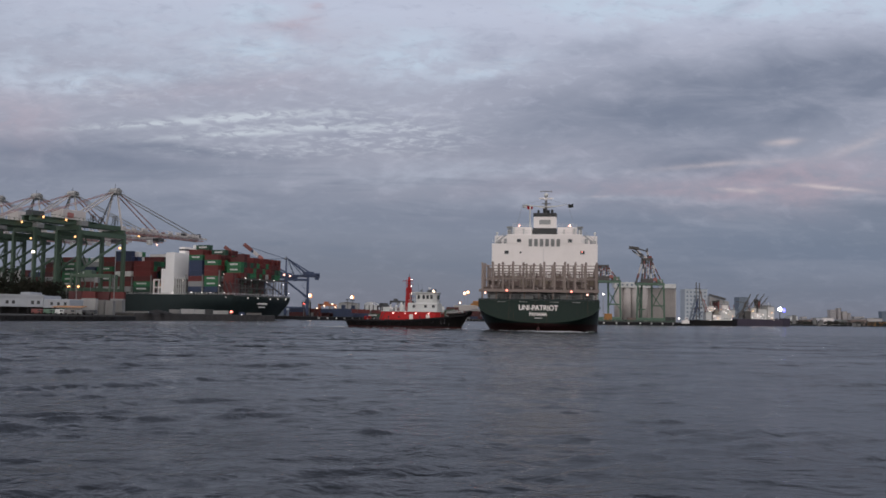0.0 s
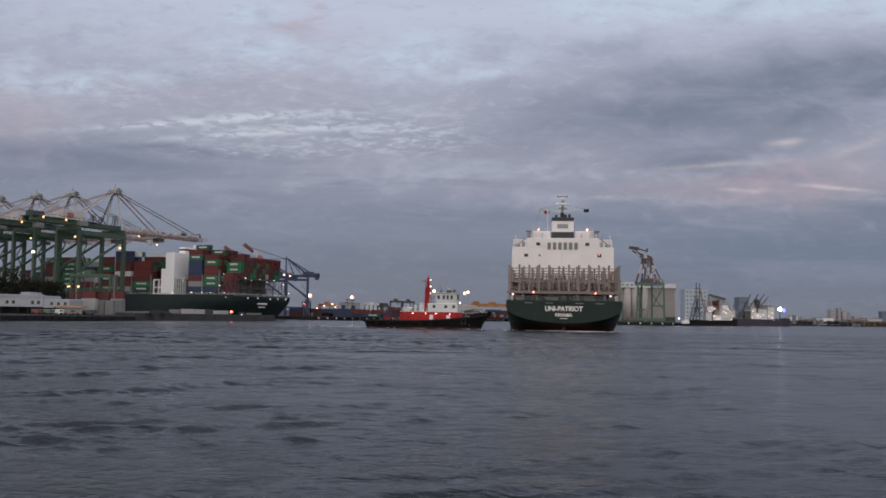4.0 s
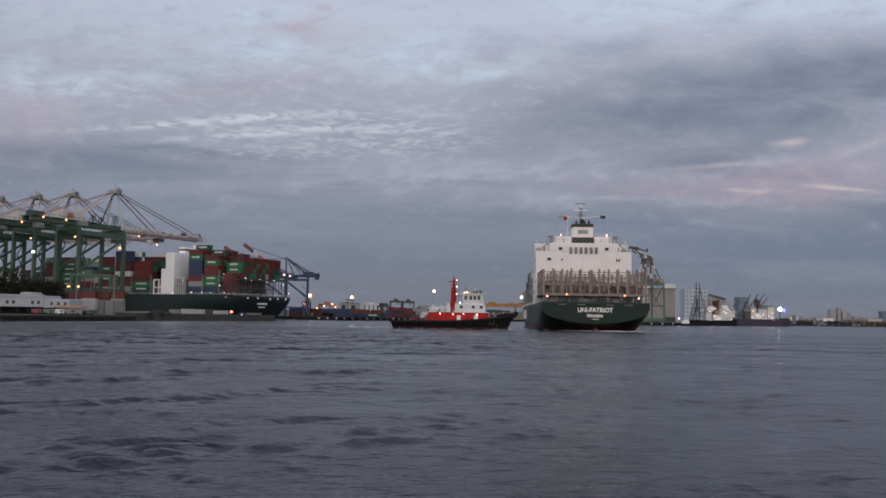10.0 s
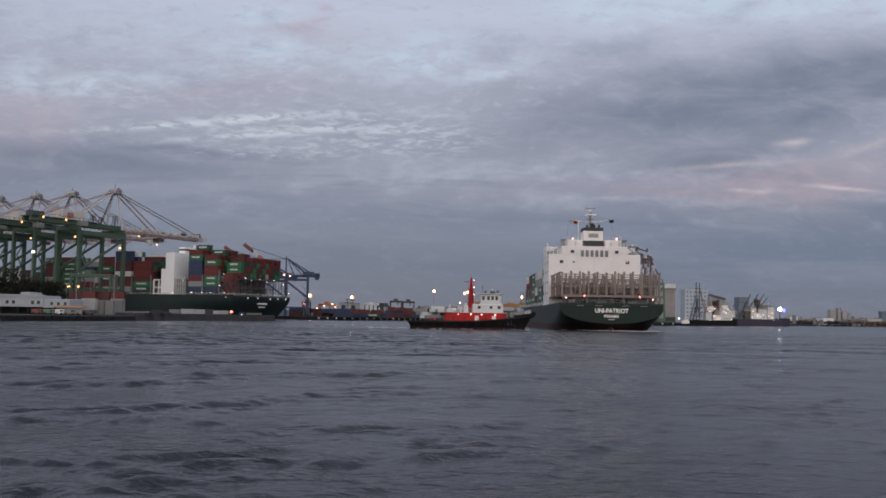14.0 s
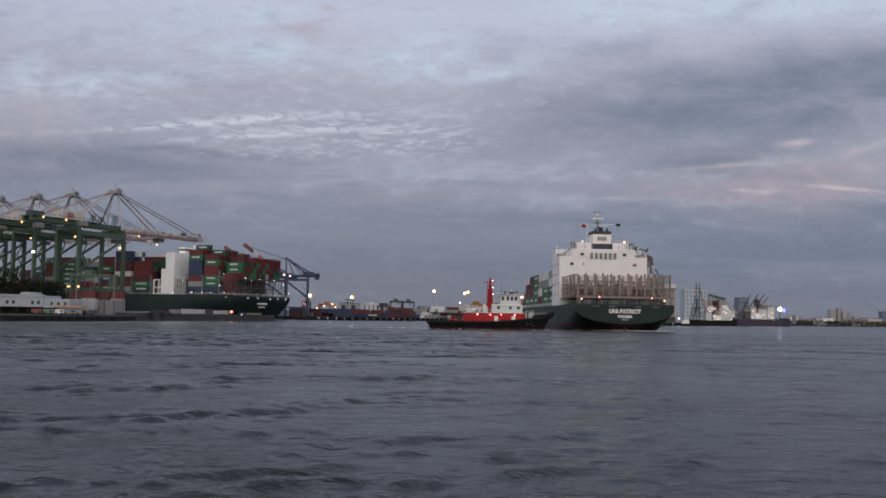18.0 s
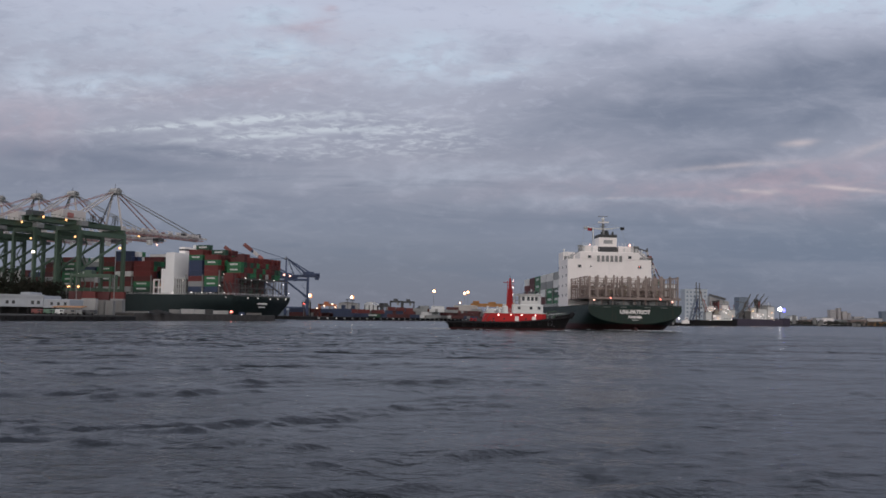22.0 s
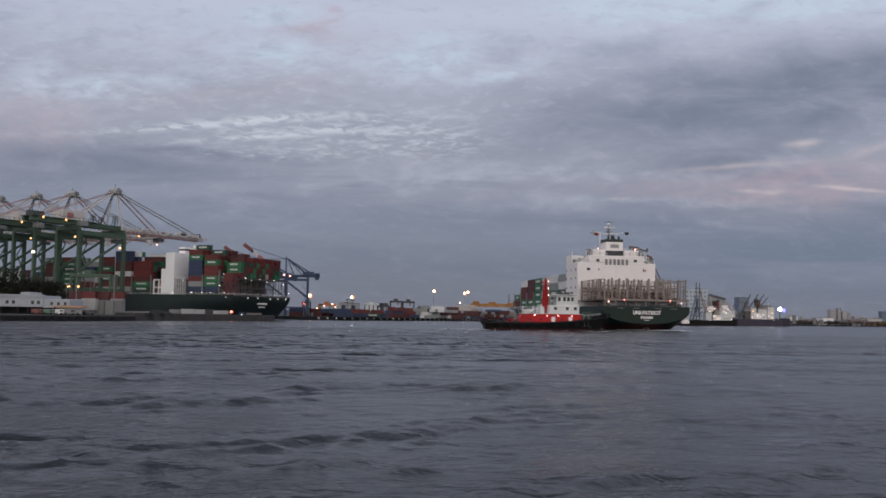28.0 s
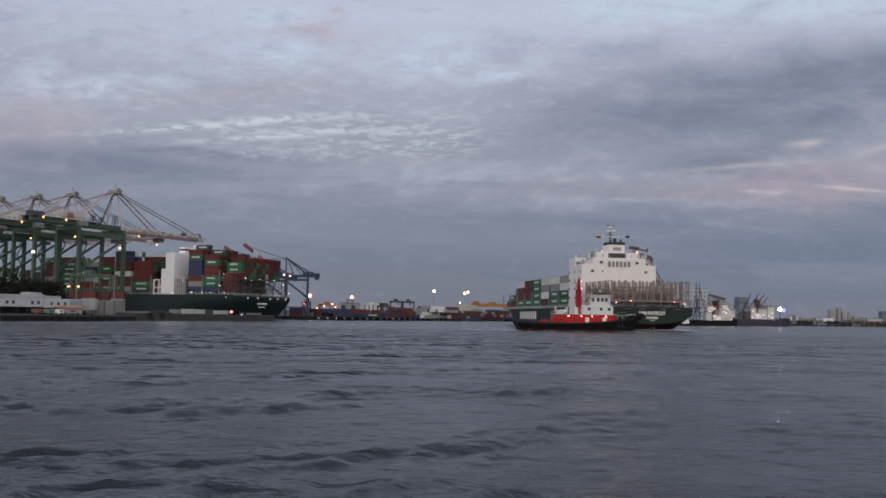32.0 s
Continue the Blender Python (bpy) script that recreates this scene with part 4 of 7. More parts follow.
def build_tug(tug):
    L = 31.5
    xs = [0, 1, 3, 6, 10, 14, 18, 22, 25, 27, 29, 30.5, 31.5]
    def breadth(x):
        u = max(0.0, (x - 17) / 14.8)
        s = max(0.0, 1 - x / 4.0)
        return max(0.1, 4.6 * (1 - u ** 2.3) * (1 - 0.35 * s ** 2))
    def sheer(x):
        return 2.05 + 0.05 * (1 - min(1, x / 8)) ** 2 + 1.75 * max(0.0, (x - 11) / 20.5) ** 1.8
    hull = Mesh()
    for side in (1, -1):
        k = len(hull.v)
        for j, u in enumerate((0.0, 0.35, 0.7, 1.0)):
            for x in xs:
                z = -1.2 + u * (sheer(x) + 1.2)
                fall = (1 - u)
                xx = x - (2.6 * fall if x > 24 else 0) * (x - 24) / 7.5 + (1.2 * fall if x < 3 else 0)
                hull.v.append((xx, side * breadth(x) * (1 - 0.22 * fall ** 1.5), z))
        w = len(xs)
        for j in range(3):
            for i in range(w - 1):
                q = (k + j * w + i, k + j * w + i + 1, k + (j + 1) * w + i + 1, k + (j + 1) * w + i)
                hull.f.append(q if side < 0 else q[::-1])
    w = len(xs)
    for j in range(3):
        hull.f.append((j * w, (j + 1) * w, 4 * w + (j + 1) * w, 4 * w + j * w))
        hull.f.append((j * w + w - 1, 4 * w + j * w + w - 1, 4 * w + (j + 1) * w + w - 1, (j + 1) * w + w - 1))
    part("hull", hull, BLACK_HULL, tug, "black painted hull, red below", True)
    boot = Mesh()
    for side in (1, -1):
        k = len(boot.v)
        for z in (-0.9, 0.1, 0.55):
            for x in xs:
                fall = 1 - (z + 1.2) / (sheer(x) + 1.2)
                xx = x - (2.6 * fall if x > 24 else 0) * (x - 24) / 7.5 + (1.2 * fall if x < 3 else 0)
                boot.v.append((xx + (0.05 if x > 30 else 0), side * (breadth(x) * (1 - 0.22 * fall ** 1.5) + 0.04), z))
        w = len(xs)
        for j in range(2):
            for i in range(w - 1):
                q = (k + j * w + i, k + j * w + i + 1, k + (j + 1) * w + i + 1, k + (j + 1) * w + i)
                boot.f.append(q if side < 0 else q[::-1])
    part("boot_topping", boot, BOOT_RED, tug, "dull red band along the waterline", True)
    part("deck", Mesh().prism([(x, -breadth(x) * 0.84) for x in xs[1:10]] + [(x, breadth(x) * 0.84) for x in xs[9:0:-1]], 1.0, 1.25), GREY, tug)
    fender = Mesh()
    for side in (-1, 1):
        for i in range(len(xs) - 1):
            a, b = xs[i], xs[i + 1]
            fender.tube((a, side * (breadth(a) + 0.12), sheer(a) - 0.35), (b, side * (breadth(b) + 0.12), sheer(b) - 0.35), 0.28, n=8)
    part("fender_strake", fender, RUBBER, tug, "black rubber fender along the gunwale")
    bow = Mesh()
    for k in range(5):
        bow.tube((31.0 + 0.25 * (k % 2), -1.4 + k * 0.7, 3.3), (31.9 + 0.2 * (k % 2), -1.4 + k * 0.7, 4.5), 0.42, n=9)
    part("bow_fender", bow, RUBBER, tug, "large rubber bow fender")
    tyre = Mesh()
    n = 10
    for i in range(n):
        a0, a1 = 2 * math.pi * i / n, 2 * math.pi * (i + 1) / n
        tyre.tube((0.42 * math.cos(a0), 0, 0.42 * math.sin(a0)), (0.42 * math.cos(a1), 0, 0.42 * math.sin(a1)), 0.17, n=6)
    tyre = tyre.data("tyre", RUBBER)
    for side in (-1, 1):
        for k in range(9):
            x = 4 + k * 2.7
            ob = part("tyre", tyre, None, tug)
            ob.location = (x, side * (breadth(x) + 0.22), sheer(x) - 1.0)
    bul = Mesh()
    for side in (-1, 1):
        for i in range(9, len(xs) - 1):
            a, b = xs[i], xs[i + 1]
            bul.beam((a, side * breadth(a) * 0.97, sheer(a) + 0.2), (b, side * breadth(b) * 0.97, sheer(b) + 0.2), 0.12, 0.6)
    part("bulwark", bul, BLACK_HULL, tug)
    # deckhouse
    house = part("deckhouse", Mesh().prism([(9.6, -3.0), (23.6, -3.0), (24.8, -2.0), (24.8, 2.0), (23.6, 3.0), (9.6, 3.0)], 1.2, 4.15), TUG_RED, tug, "bright red painted deckhouse")
    part("house_top", Mesh().prism([(9.4, -3.2), (23.8, -3.2), (25.1, -2.1), (25.1, 2.1), (23.8, 3.2), (9.4, 3.2)], 4.15, 4.3), WHITE_DULL, house)
    part("house_slope", Mesh().add([(8.8, -2.6, 1.2), (8.8, 2.6, 1.2), (9.6, 2.9, 1.2), (9.6, -2.9, 1.2), (9.2, 2.6, 3.2), (9.2, -2.6, 3.2), (9.6, 2.9, 4.0), (9.6, -2.9, 4.0)],
                                   [(0, 5, 4, 1), (5, 7, 6, 4), (0, 3, 7, 5), (1, 4, 6, 2)]), TUG_RED, house)
    for side in (-1, 1):
        for x in (16.9, 21.2):
            door = part("door", Mesh().soft(x, x + 0.95, side * 3.03 - 0.04, side * 3.03 + 0.04, 1.5, 3.45, 0.03), WHITE, house, "white weathertight door")
            part("handle", Mesh().box(x + 0.75, x + 0.82, side * 3.1 - 0.03, side * 3.1 + 0.03, 2.4, 2.6), DARK_STEEL, door)
        for x in (12.7, 15.9, 18.6, 22.0, 24.2):
            part("deck_lamp", Mesh().ball((x, side * (3.12 if x < 24 else 2.2), 3.75), 0.13), LAMP_PINK_STRONG, house, "lit deck lamp")
        for x in (11.5, 14.2, 19.6):
            part("porthole", Mesh().tube((x, side * 2.98, 2.8), (x, side * 3.04, 2.8), 0.24, n=10), PANE, house)
    mid = part("upper_house", Mesh().soft(16.3, 24.0, -2.6, 2.6, 4.3, 6.4, 0.15), WHITE_DULL, tug, "white upper deckhouse")
    for side in (-1, 1):
        for x in (17.6, 20.6, 22.6):
            part("window", Mesh().soft(x, x + 0.7, side * 2.61 - 0.03, side * 2.61 + 0.03, 5.2, 5.9, 0.02), PANE, mid)
    wheel = part("wheelhouse", Mesh().prism([(18.3, -2.1), (22.8, -2.1), (23.6, -1.4), (23.6, 1.4), (22.8, 2.1), (18.3, 2.1)], 6.4, 8.8), WHITE_DULL, tug, "white wheelhouse with dark windows")
    part("roof", Mesh().prism([(17.2, -2.4), (23.0, -2.4), (23.9, -1.5), (23.9, 1.5), (23.0, 2.4), (17.2, 2.4)], 8.9, 9.08), WHITE_DULL, wheel)
    for side in (-1, 1):
        for x in (18.7, 20.0, 21.0, 22.0):
            part("window", Mesh().soft(x, x + 0.65, side * 2.11 - 0.03, side * 2.11 + 0.03, 7.4, 8.4, 0.02), PANE, wheel)
    for k in range(3):
        part("window", Mesh().box(23.57, 23.65, -1.25 + k * 0.87, -0.5 + k * 0.87, 7.3, 8.5), PANE, wheel)
    part("awning", Mesh().box(16.6, 18.7, -2.2, 2.2, 8.55, 8.7).beam((16.8, -2, 6.4), (16.8, -2, 8.6), 0.1).beam((16.8, 2, 6.4), (16.8, 2, 8.6), 0.1), WHITE_DULL, wheel)
    part("roof_box", Mesh().soft(20.8, 22.0, -0.7, 0.7, 9.08, 9.7, 0.08).ball((22.7, 0.2, 9.6), 0.36), DARK_STEEL, wheel)
    rail = Mesh()
    for side in (-1, 1):
        for z in (4.8, 5.2):
            rail.beam((9.6, side * 3.0, z), (16.2, side * 3.0, z), 0.05)
        for k in range(6):
            rail.beam((9.6 + k * 1.3, side * 3.0, 4.3), (9.6 + k * 1.3, side * 3.0, 5.2), 0.05)
        for z in (6.9, 7.3):
            rail.beam((16.4, side * 2.5, z), (19.0, side * 2.5, z), 0.05)
    part("railing", rail, WHITE_DULL, tug)
    # red mast and funnel column
    mast = part("mast", Mesh().beam((15.9, 0, 4.2), (15.9, 0, 10.2), 1.5, 1.3, 0.78).beam((15.9, 0, 10.2), (15.9, 0, 13.0), 0.75, 0.6, 0.6), MAST_RED, tug, "bright red signal mast")
    part("crossarm", Mesh().beam((14.2, 0, 12.0), (17.0, 0, 12.0), 0.16).beam((15.9, -1.4, 12.1), (15.9, 1.4, 12.1), 0.14).box(15.3, 16.5, -0.7, 0.7, 10.15, 10.27), MAST_RED, mast)
    part("aerial", Mesh().tube((15.9, 0, 12.9), (15.9, 0, 13.9), 0.06, 0.03, 6), DARK_STEEL, mast)
    for z in (12.4, 10.7, 8.9):
        part("mast_lamp", Mesh().ball((16.6, -0.25, z), 0.11), LAMP_PINK_STRONG, mast, "lit mast lamp")
    for side in (-1, 1):
        part("funnel", Mesh().soft(14.1, 15.2, side * 1.9 - 0.5, side * 1.9 + 0.5, 4.3, 5.9, 0.12).tube((14.6, side * 1.9, 5.8), (14.4, side * 1.9, 6.5), 0.25), WHITE_DULL, tug)
    part("liferaft", Mesh().tube((10.9, -2.2, 4.9), (12.2, -2.2, 4.9), 0.4, n=10), WHITE, tug, "white liferaft canister")
    part("engine_casing", Mesh().soft(9.9, 12.6, -1.4, 1.4, 4.3, 5.1, 0.12), GREY, tug)
    part("stairs", Mesh().beam((9.0, -2.9, 1.4), (10.6, -2.9, 4.3), 0.5, 0.12), DARK_STEEL, tug)
    # working deck aft
    part("tow_winch", Mesh().tube((8.0, -1.2, 2.0), (8.0, 1.2, 2.0), 0.7, n=12).box(7.4, 8.6, -1.5, -1.2, 1.2, 2.7).box(7.4, 8.6, 1.2, 1.5, 1.2, 2.7), DARK_STEEL, tug)
    part("tow_hook", Mesh().box(5.4, 6.2, -0.4, 0.4, 1.2, 2.4), DARK_STEEL, tug)
    part("bitts", Mesh().tube((3.0, -0.9, 1.2), (3.0, -0.9, 2.1), 0.2).tube((3.0, 0.9, 1.2), (3.0, 0.9, 2.1), 0.2).beam((3, -1.4, 1.8), (3, 1.4, 1.8), 0.2), DARK_STEEL, tug)
    for x in (5.9, 6.9):
        ring = Mesh()
        for i in range(12):
            a0, a1 = 2 * math.pi * i / 12, 2 * math.pi * (i + 1) / 12
            ring.tube((x + 0.34 * math.cos(a0), -4.4, 2.5 + 0.34 * math.sin(a0)), (x + 0.34 * math.cos(a1), -4.4, 2.5 + 0.34 * math.sin(a1)), 0.1, n=6)
        ring.beam((x, -4.4, 1.2), (x, -4.4, 2.2), 0.08)
        part("life_ring", ring, TUG_RED, tug, "life ring on its stand")
    bow_rail = Mesh()
    for side in (-1, 1):
        for k in range(5):
            x = 25.0 + k * 1.2
            bow_rail.beam((x, side * breadth(x) * 0.9, sheer(x)), (x, side * breadth(x) * 0.9, sheer(x) + 0.95), 0.05)
        bow_rail.beam((25.0, side * breadth(25.0) * 0.9, sheer(25.0) + 0.95), (29.8, side * breadth(29.8) * 0.9, sheer(29.8) + 0.95), 0.05)
    part("bow_rail", bow_rail, WHITE_DULL, tug)
    for x, y, h in ((10.4, 2.2, 1.4), (13.2, -2.5, 1.0), (13.4, 2.4, 1.1), (12.6, -0.4, 1.3)):
        part("ventilator", Mesh().tube((x, y, 4.3), (x, y, 4.3 + h), 0.16, n=8).ball((x + 0.1, y, 4.4 + h), 0.3, 8, 0.8), WHITE_DULL, tug)
    part("radar_scanner", Mesh().box(21.2, 21.45, -1.1, 1.1, 10.1, 10.3).tube((21.3, 0, 9.6), (21.3, 0, 10.1), 0.1), WHITE, wheel)
    part("searchlight", Mesh().tube((19.4, -1.6, 9.5), (19.8, -1.6, 9.5), 0.26, n=10).tube((19.6, -1.6, 9.05), (19.6, -1.6, 9.4), 0.06), DARK_STEEL, wheel)
    for y in (-1.9, 1.9):
        part("whip_aerial", Mesh().tube((19.0, y, 8.9), (18.8, y, 11.4), 0.035, 0.02, 5), DARK_STEEL, wheel)
    ladder = Mesh()
    for k in range(22):
        ladder.beam((15.05, -0.3, 4.6 + k * 0.36), (15.05, 0.3, 4.6 + k * 0.36), 0.05)
    part("mast_ladder", ladder.beam((15.05, -0.3, 4.4), (15.3, -0.3, 12.4), 0.06).beam((15.05, 0.3, 4.4), (15.3, 0.3, 12.4), 0.06), TUG_RED, mast)
    for z, w in ((7.6, 1.1), (9.4, 0.9), (11.2, 0.8)):
        part("mast_platform", Mesh().box(15.2, 16.9, -w, w, z, z + 0.1), TUG_RED, mast)
    for x in (4.2, 10.8, 25.2):
        for side in (-1, 1):
            part("bollard", Mesh().tube((x, side * 3.4, 1.2), (x, side * 3.4, 2.4), 0.2, n=10).tube((x + 0.8, side * 3.4, 1.2), (x + 0.8, side * 3.4, 2.4), 0.2, n=10), DARK_STEEL, tug)
    part("rope_coil", Mesh().tube((5.0, 2.2, 1.25), (5.0, 2.2, 1.7), 0.8, 0.7, 14), CABIN_TAN, tug)
    part("deck_box", Mesh().soft(9.9, 11.6, -2.8, -1.6, 4.3, 5.2, 0.08), WHITE_DULL, tug)
    part("crane_arm", Mesh().beam((25.5, 0, 2.5), (25.5, 0, 4.6), 0.5).beam((25.5, 0, 4.6), (27.8, 0, 4.9), 0.3), CRANE_GREEN, tug)
    part("windlass", Mesh().tube((27.2, -1.0, 3.4), (27.2, 1.0, 3.4), 0.5, n=10).box(26.6, 27.8, -1.3, 1.3, 2.2, 3.1), CRANE_GREEN, tug, "green painted bow winch")


def foam(rng, spots):
    """Low churned patches on the water: many small uneven domes."""
    m = Mesh()
    for x, y, sx, sy, n in spots:
        for _ in range(n):
            cx, cy, r = rng.gauss(x, sx), rng.gauss(y, sy), rng.uniform(0.06, 0.26)
            m.ball((cx, cy, rng.uniform(-0.05, 0.10)), r, 6, 0.4)
    return m


build_tug(TUG)
tagged(part("stern_wash", foam(random.Random(2), ((0.5, 0.0, 1.4, 4.2, 260), (-0.5, -4.0, 1.2, 2.5, 160), (-4.0, -5.0, 2.5, 3.0, 110), (-9.0, -6.0, 4.0, 2.5, 70), (8, -12.0, 4.0, 0.5, 20), (8, 12.0, 4.0, 0.5, 20))), FOAM, SHIP, "white churned water at the stern"), kind="stuff")
tagged(part("bow_wave", foam(random.Random(3), ((27.0, -3.0, 1.5, 0.4, 30), (27.5, 2.6, 1.2, 0.4, 30), (-1.5, 0.0, 1.6, 1.6, 90), (-6.0, 0.3, 3.0, 1.2, 60), (14.0, -4.9, 7.0, 0.2, 60))), FOAM, TUG, "broken white water along the hull"), kind="stuff")



# ---- container berth ----
class Joined:
    """Many coloured pieces in one mesh."""

    def __init__(self):
        self.mesh, self.slots, self.index = Mesh(), [], []

    def add(self, source, offset, turn=0.0):
        r = Matrix.Rotation(turn, 3, "Z")
        k = len(self.mesh.v)
        self.mesh.v += [tuple(r @ v.co + Vector(offset)) for v in source.vertices]
        slot = []
        for m in source.materials:
            if m not in self.slots:
                self.slots.append(m)
            slot.append(self.slots.index(m))
        for p in source.polygons:
            self.mesh.f.append(tuple(i + k for i in p.vertices))
            self.index.append(slot[p.material_index])

    def done(self, name):
        me = self.mesh.data(name, None)
        for m in self.slots:
            me.materials.append(m)
        me.polygons.foreach_set("material_index", self.index)
        return me


CARGO = [container_mesh(12.2, 2.75, c) for c in BOXES]
SMALL = [container_mesh(6.1, 2.75, c) for c in BOXES]
CARGO_WORDS = ("green", "dark green", "red-brown", "maroon", "dark blue", "dull white", "grey", "orange")
MOORED_TURN = math.atan2(HEAD.y, HEAD.x)


def moored_place(x, y, z=0.0):
    """A place on the moored ship: x forward of the stern, y to port of her centre line."""
    p = Vector((-92.3, 470.0)) + SIDE * 14.0 + HEAD * x - SIDE * y
    return p.x, p.y, z


def moored_ship():
    x, y, _ = moored_place(0, 0)
    ship = thing("moored_container_ship", Matrix.Translation((x, y, 0)) @ Matrix.Rotation(MOORED_TURN, 4, "Z"),
                 "dark green container ship with white superstructure, moored and loaded", "ship")
    aft, mid, wide = 15.4, -10.0, 24.0
    stations = [aft + s for s in (0, 2, 5, 9, 14, 20, 28, 40, 60, 100, 160, 185)] + [210 + 7 * i for i in range(12)]

    def half(x, z):
        stern = wide - 11.0 * max(0.0, 1 - z / 10.5) ** 1.3 * max(0.0, 1 - (x - aft) / 48.0)
        u = min(max((x - 215) / (70.0 + z * 0.5), 0), 1)
        return max(0.1, stern * (1 - u ** 2.2))
    def shell(levels):
        mesh, w = Mesh(), len(stations)
        for side in (1, -1):
            k = len(mesh.v)
            mesh.v += [(sx + (12.8 - z) * 0.22 * max(0.0, 1 - (sx - aft) / 28.0), mid + side * half(sx, z), z) for z in levels for sx in stations]
            for j in range(len(levels) - 1):
                for i in range(w - 1):
                    q = (k + j * w + i, k + j * w + i + 1, k + (j + 1) * w + i + 1, k + (j + 1) * w + i)
                    mesh.f.append(q if side < 0 else q[::-1])
        n = len(levels) * w
        for j in range(len(levels) - 1):
            mesh.f.append((j * w, (j + 1) * w, n + (j + 1) * w, n + j * w)[::-1])
        return mesh
    hull = part("hull", shell([2.4, 4, 6, 8, 10, 12.8]), DARK_HULL, ship, "dark green painted steel hull", True)
    part("lower_hull", shell([-3, 0, 2.4]), BLACK_HULL, ship, "black painted boot topping", True)
    part("main_deck", Mesh().prism([(sx, mid - half(sx, 12.6) + 0.1) for sx in stations] + [(sx, mid + half(sx, 12.6) - 0.1) for sx in stations[::-1]], 12.3, 12.6), GREY, ship)
    part("hatch_coaming", Mesh().box(aft + 14, 240, -32.0, 12.6, 12.6, 14.2), DARK_STEEL, ship)
    part("name_bar", Mesh().box(aft + 0.6, aft + 1.4, mid - 4.0, mid + 4.0, 8.2, 9.0), WHITE_DULL, hull, "plain pale bar on the transom")
    part("name_bar", Mesh().box(aft + 1.0, aft + 1.8, mid - 2.6, mid + 2.6, 6.5, 7.1), WHITE_DULL, hull)
    rail = Mesh()
    for z in (13.1, 13.6):
        rail.beam((aft + 0.3, -33.6, z), (aft + 0.3, 13.6, z), 0.09).beam((aft + 0.3, 13.6, z), (120, 13.8, z), 0.09)
    for i in range(52):
        rail.beam((aft + 0.3 + i * 2, 13.7, 12.6), (aft + 0.3 + i * 2, 13.7, 13.6), 0.09)
    for i in range(24):
        rail.beam((aft + 0.3, 13.6 - i * 2, 12.6), (aft + 0.3, 13.6 - i * 2, 13.6), 0.09)
    part("railing", rail, WHITE_DULL, ship)
    # lashing frames between the bays
    for lx in (26.3, 37.3, 48.6, 73.0, 87.0, 101.0, 115.0, 129.0):
        frame_mesh = Mesh()
        for k in range(11):
            frame_mesh.beam((lx, -13.2 + k * 2.64, 12.6), (lx, -13.2 + k * 2.64, 20.2 if k in (0, 10) else 18.6), 0.38)
        for z in (15.4, 18.2):
            frame_mesh.beam((lx, -13.3, z), (lx, 13.3, z), 0.35)
        part("lashing_frame", frame_mesh, GREY, ship)
        part("frame_post", Mesh().soft(lx - 0.3, lx + 0.3, 13.1, 13.7, 12.6, 23.2 if lx > 30 else 25.5, 0.06), CABIN_GREY, ship)
    part("lashing_platform", Mesh().box(aft + 0.9, aft + 11.0, -27.5, 6.0, 21.2, 21.6), DARK_STEEL, ship, "dark steel platform under the aft stacks")
    for lx in (aft + 1.0, aft + 10.2):
        bent = Mesh()
        for k in range(18):
            y = 12.6 - k * 2.64
            bent.beam((lx, y, 12.6), (lx, y, (24.4 if k % 3 == 0 else 21.2) if lx > aft + 2 or k % 2 else 22.8), 0.26)
        for k in range(9):
            bent.beam((lx, 12.6 - k * 5.28, 12.8), (lx, 9.96 - k * 5.28, 21.0), 0.16)
        bent.beam((lx, 12.7, 16.6), (lx, -32.4, 16.6), 0.32).beam((lx, 12.7, 21.0), (lx, -32.4, 21.0), 0.36)
        part("lashing_frame", bent, WEATHERED_STEEL, ship)
    for k, (z0, z1, c) in enumerate(((12.7, 18.6, BOXES[3]), (18.7, 24.0, BOXES[2]))):
        part("deck_house", Mesh().soft(18.2, 24.2, 6.6, 12.6, z0, z1, 0.15), c, ship, "dull red locker house")
    annex = part("deck_annex", Mesh().soft(49.4, 56.9, 1.0, 11.8, 12.6, 21.0, 0.15), CABIN_GREY, ship, "grey open-galleried deck house aft of the superstructure")
    for z in (12.9, 15.6, 18.3, 21.0):
        part("gallery", Mesh().box(49.0, 56.9, 11.9, 13.4, z, z + 0.25), WHITE_DULL, annex)
        part("gallery_rail", Mesh().box(49.0, 56.9, 13.3, 13.4, z + 1.0, z + 1.15), WHITE_DULL, annex)
    for k in range(6):
        part("gallery_post", Mesh().box(49.1 + k * 1.5, 49.35 + k * 1.5, 13.1, 13.38, 12.6, 22.1), WHITE_DULL, annex)
    for k in range(4):
        part("annex_window", Mesh().box(50.0 + k * 1.8, 50.9 + k * 1.8, 11.78, 11.86, 16.4, 17.6), PANE, annex)
    for lx in (aft + 1.0, aft + 4.0, aft + 7.0):
        part("brace", Mesh().beam((lx, 13.3, 12.7), (lx + 3.2, 13.3, 20.0), 0.3), DARK_STEEL, ship)
    # superstructure
    house = part("superstructure", Mesh().soft(57.0, 63.0, -33.6, 13.6, 12.6, 35.2, 0.15), CLEAN_WHITE, ship, "tall narrow white superstructure")
    part("bridge", Mesh().soft(57.4, 61.6, -14.0, 5.0, 35.2, 38.8, 0.1), WHITE, house)
    part("bridge_window_band", Mesh().box(57.35, 61.65, -13.6, 5.05, 36.8, 37.6), PANE, house)
    part("funnel", Mesh().soft(58.0, 61.0, -8.4, -5.0, 38.8, 40.6, 0.2), WHITE_DULL, house)
    part("stair_house", Mesh().soft(63.0, 66.0, 4.0, 13.4, 12.6, 26.5, 0.12), CLEAN_WHITE, ship)
    tower = Mesh()
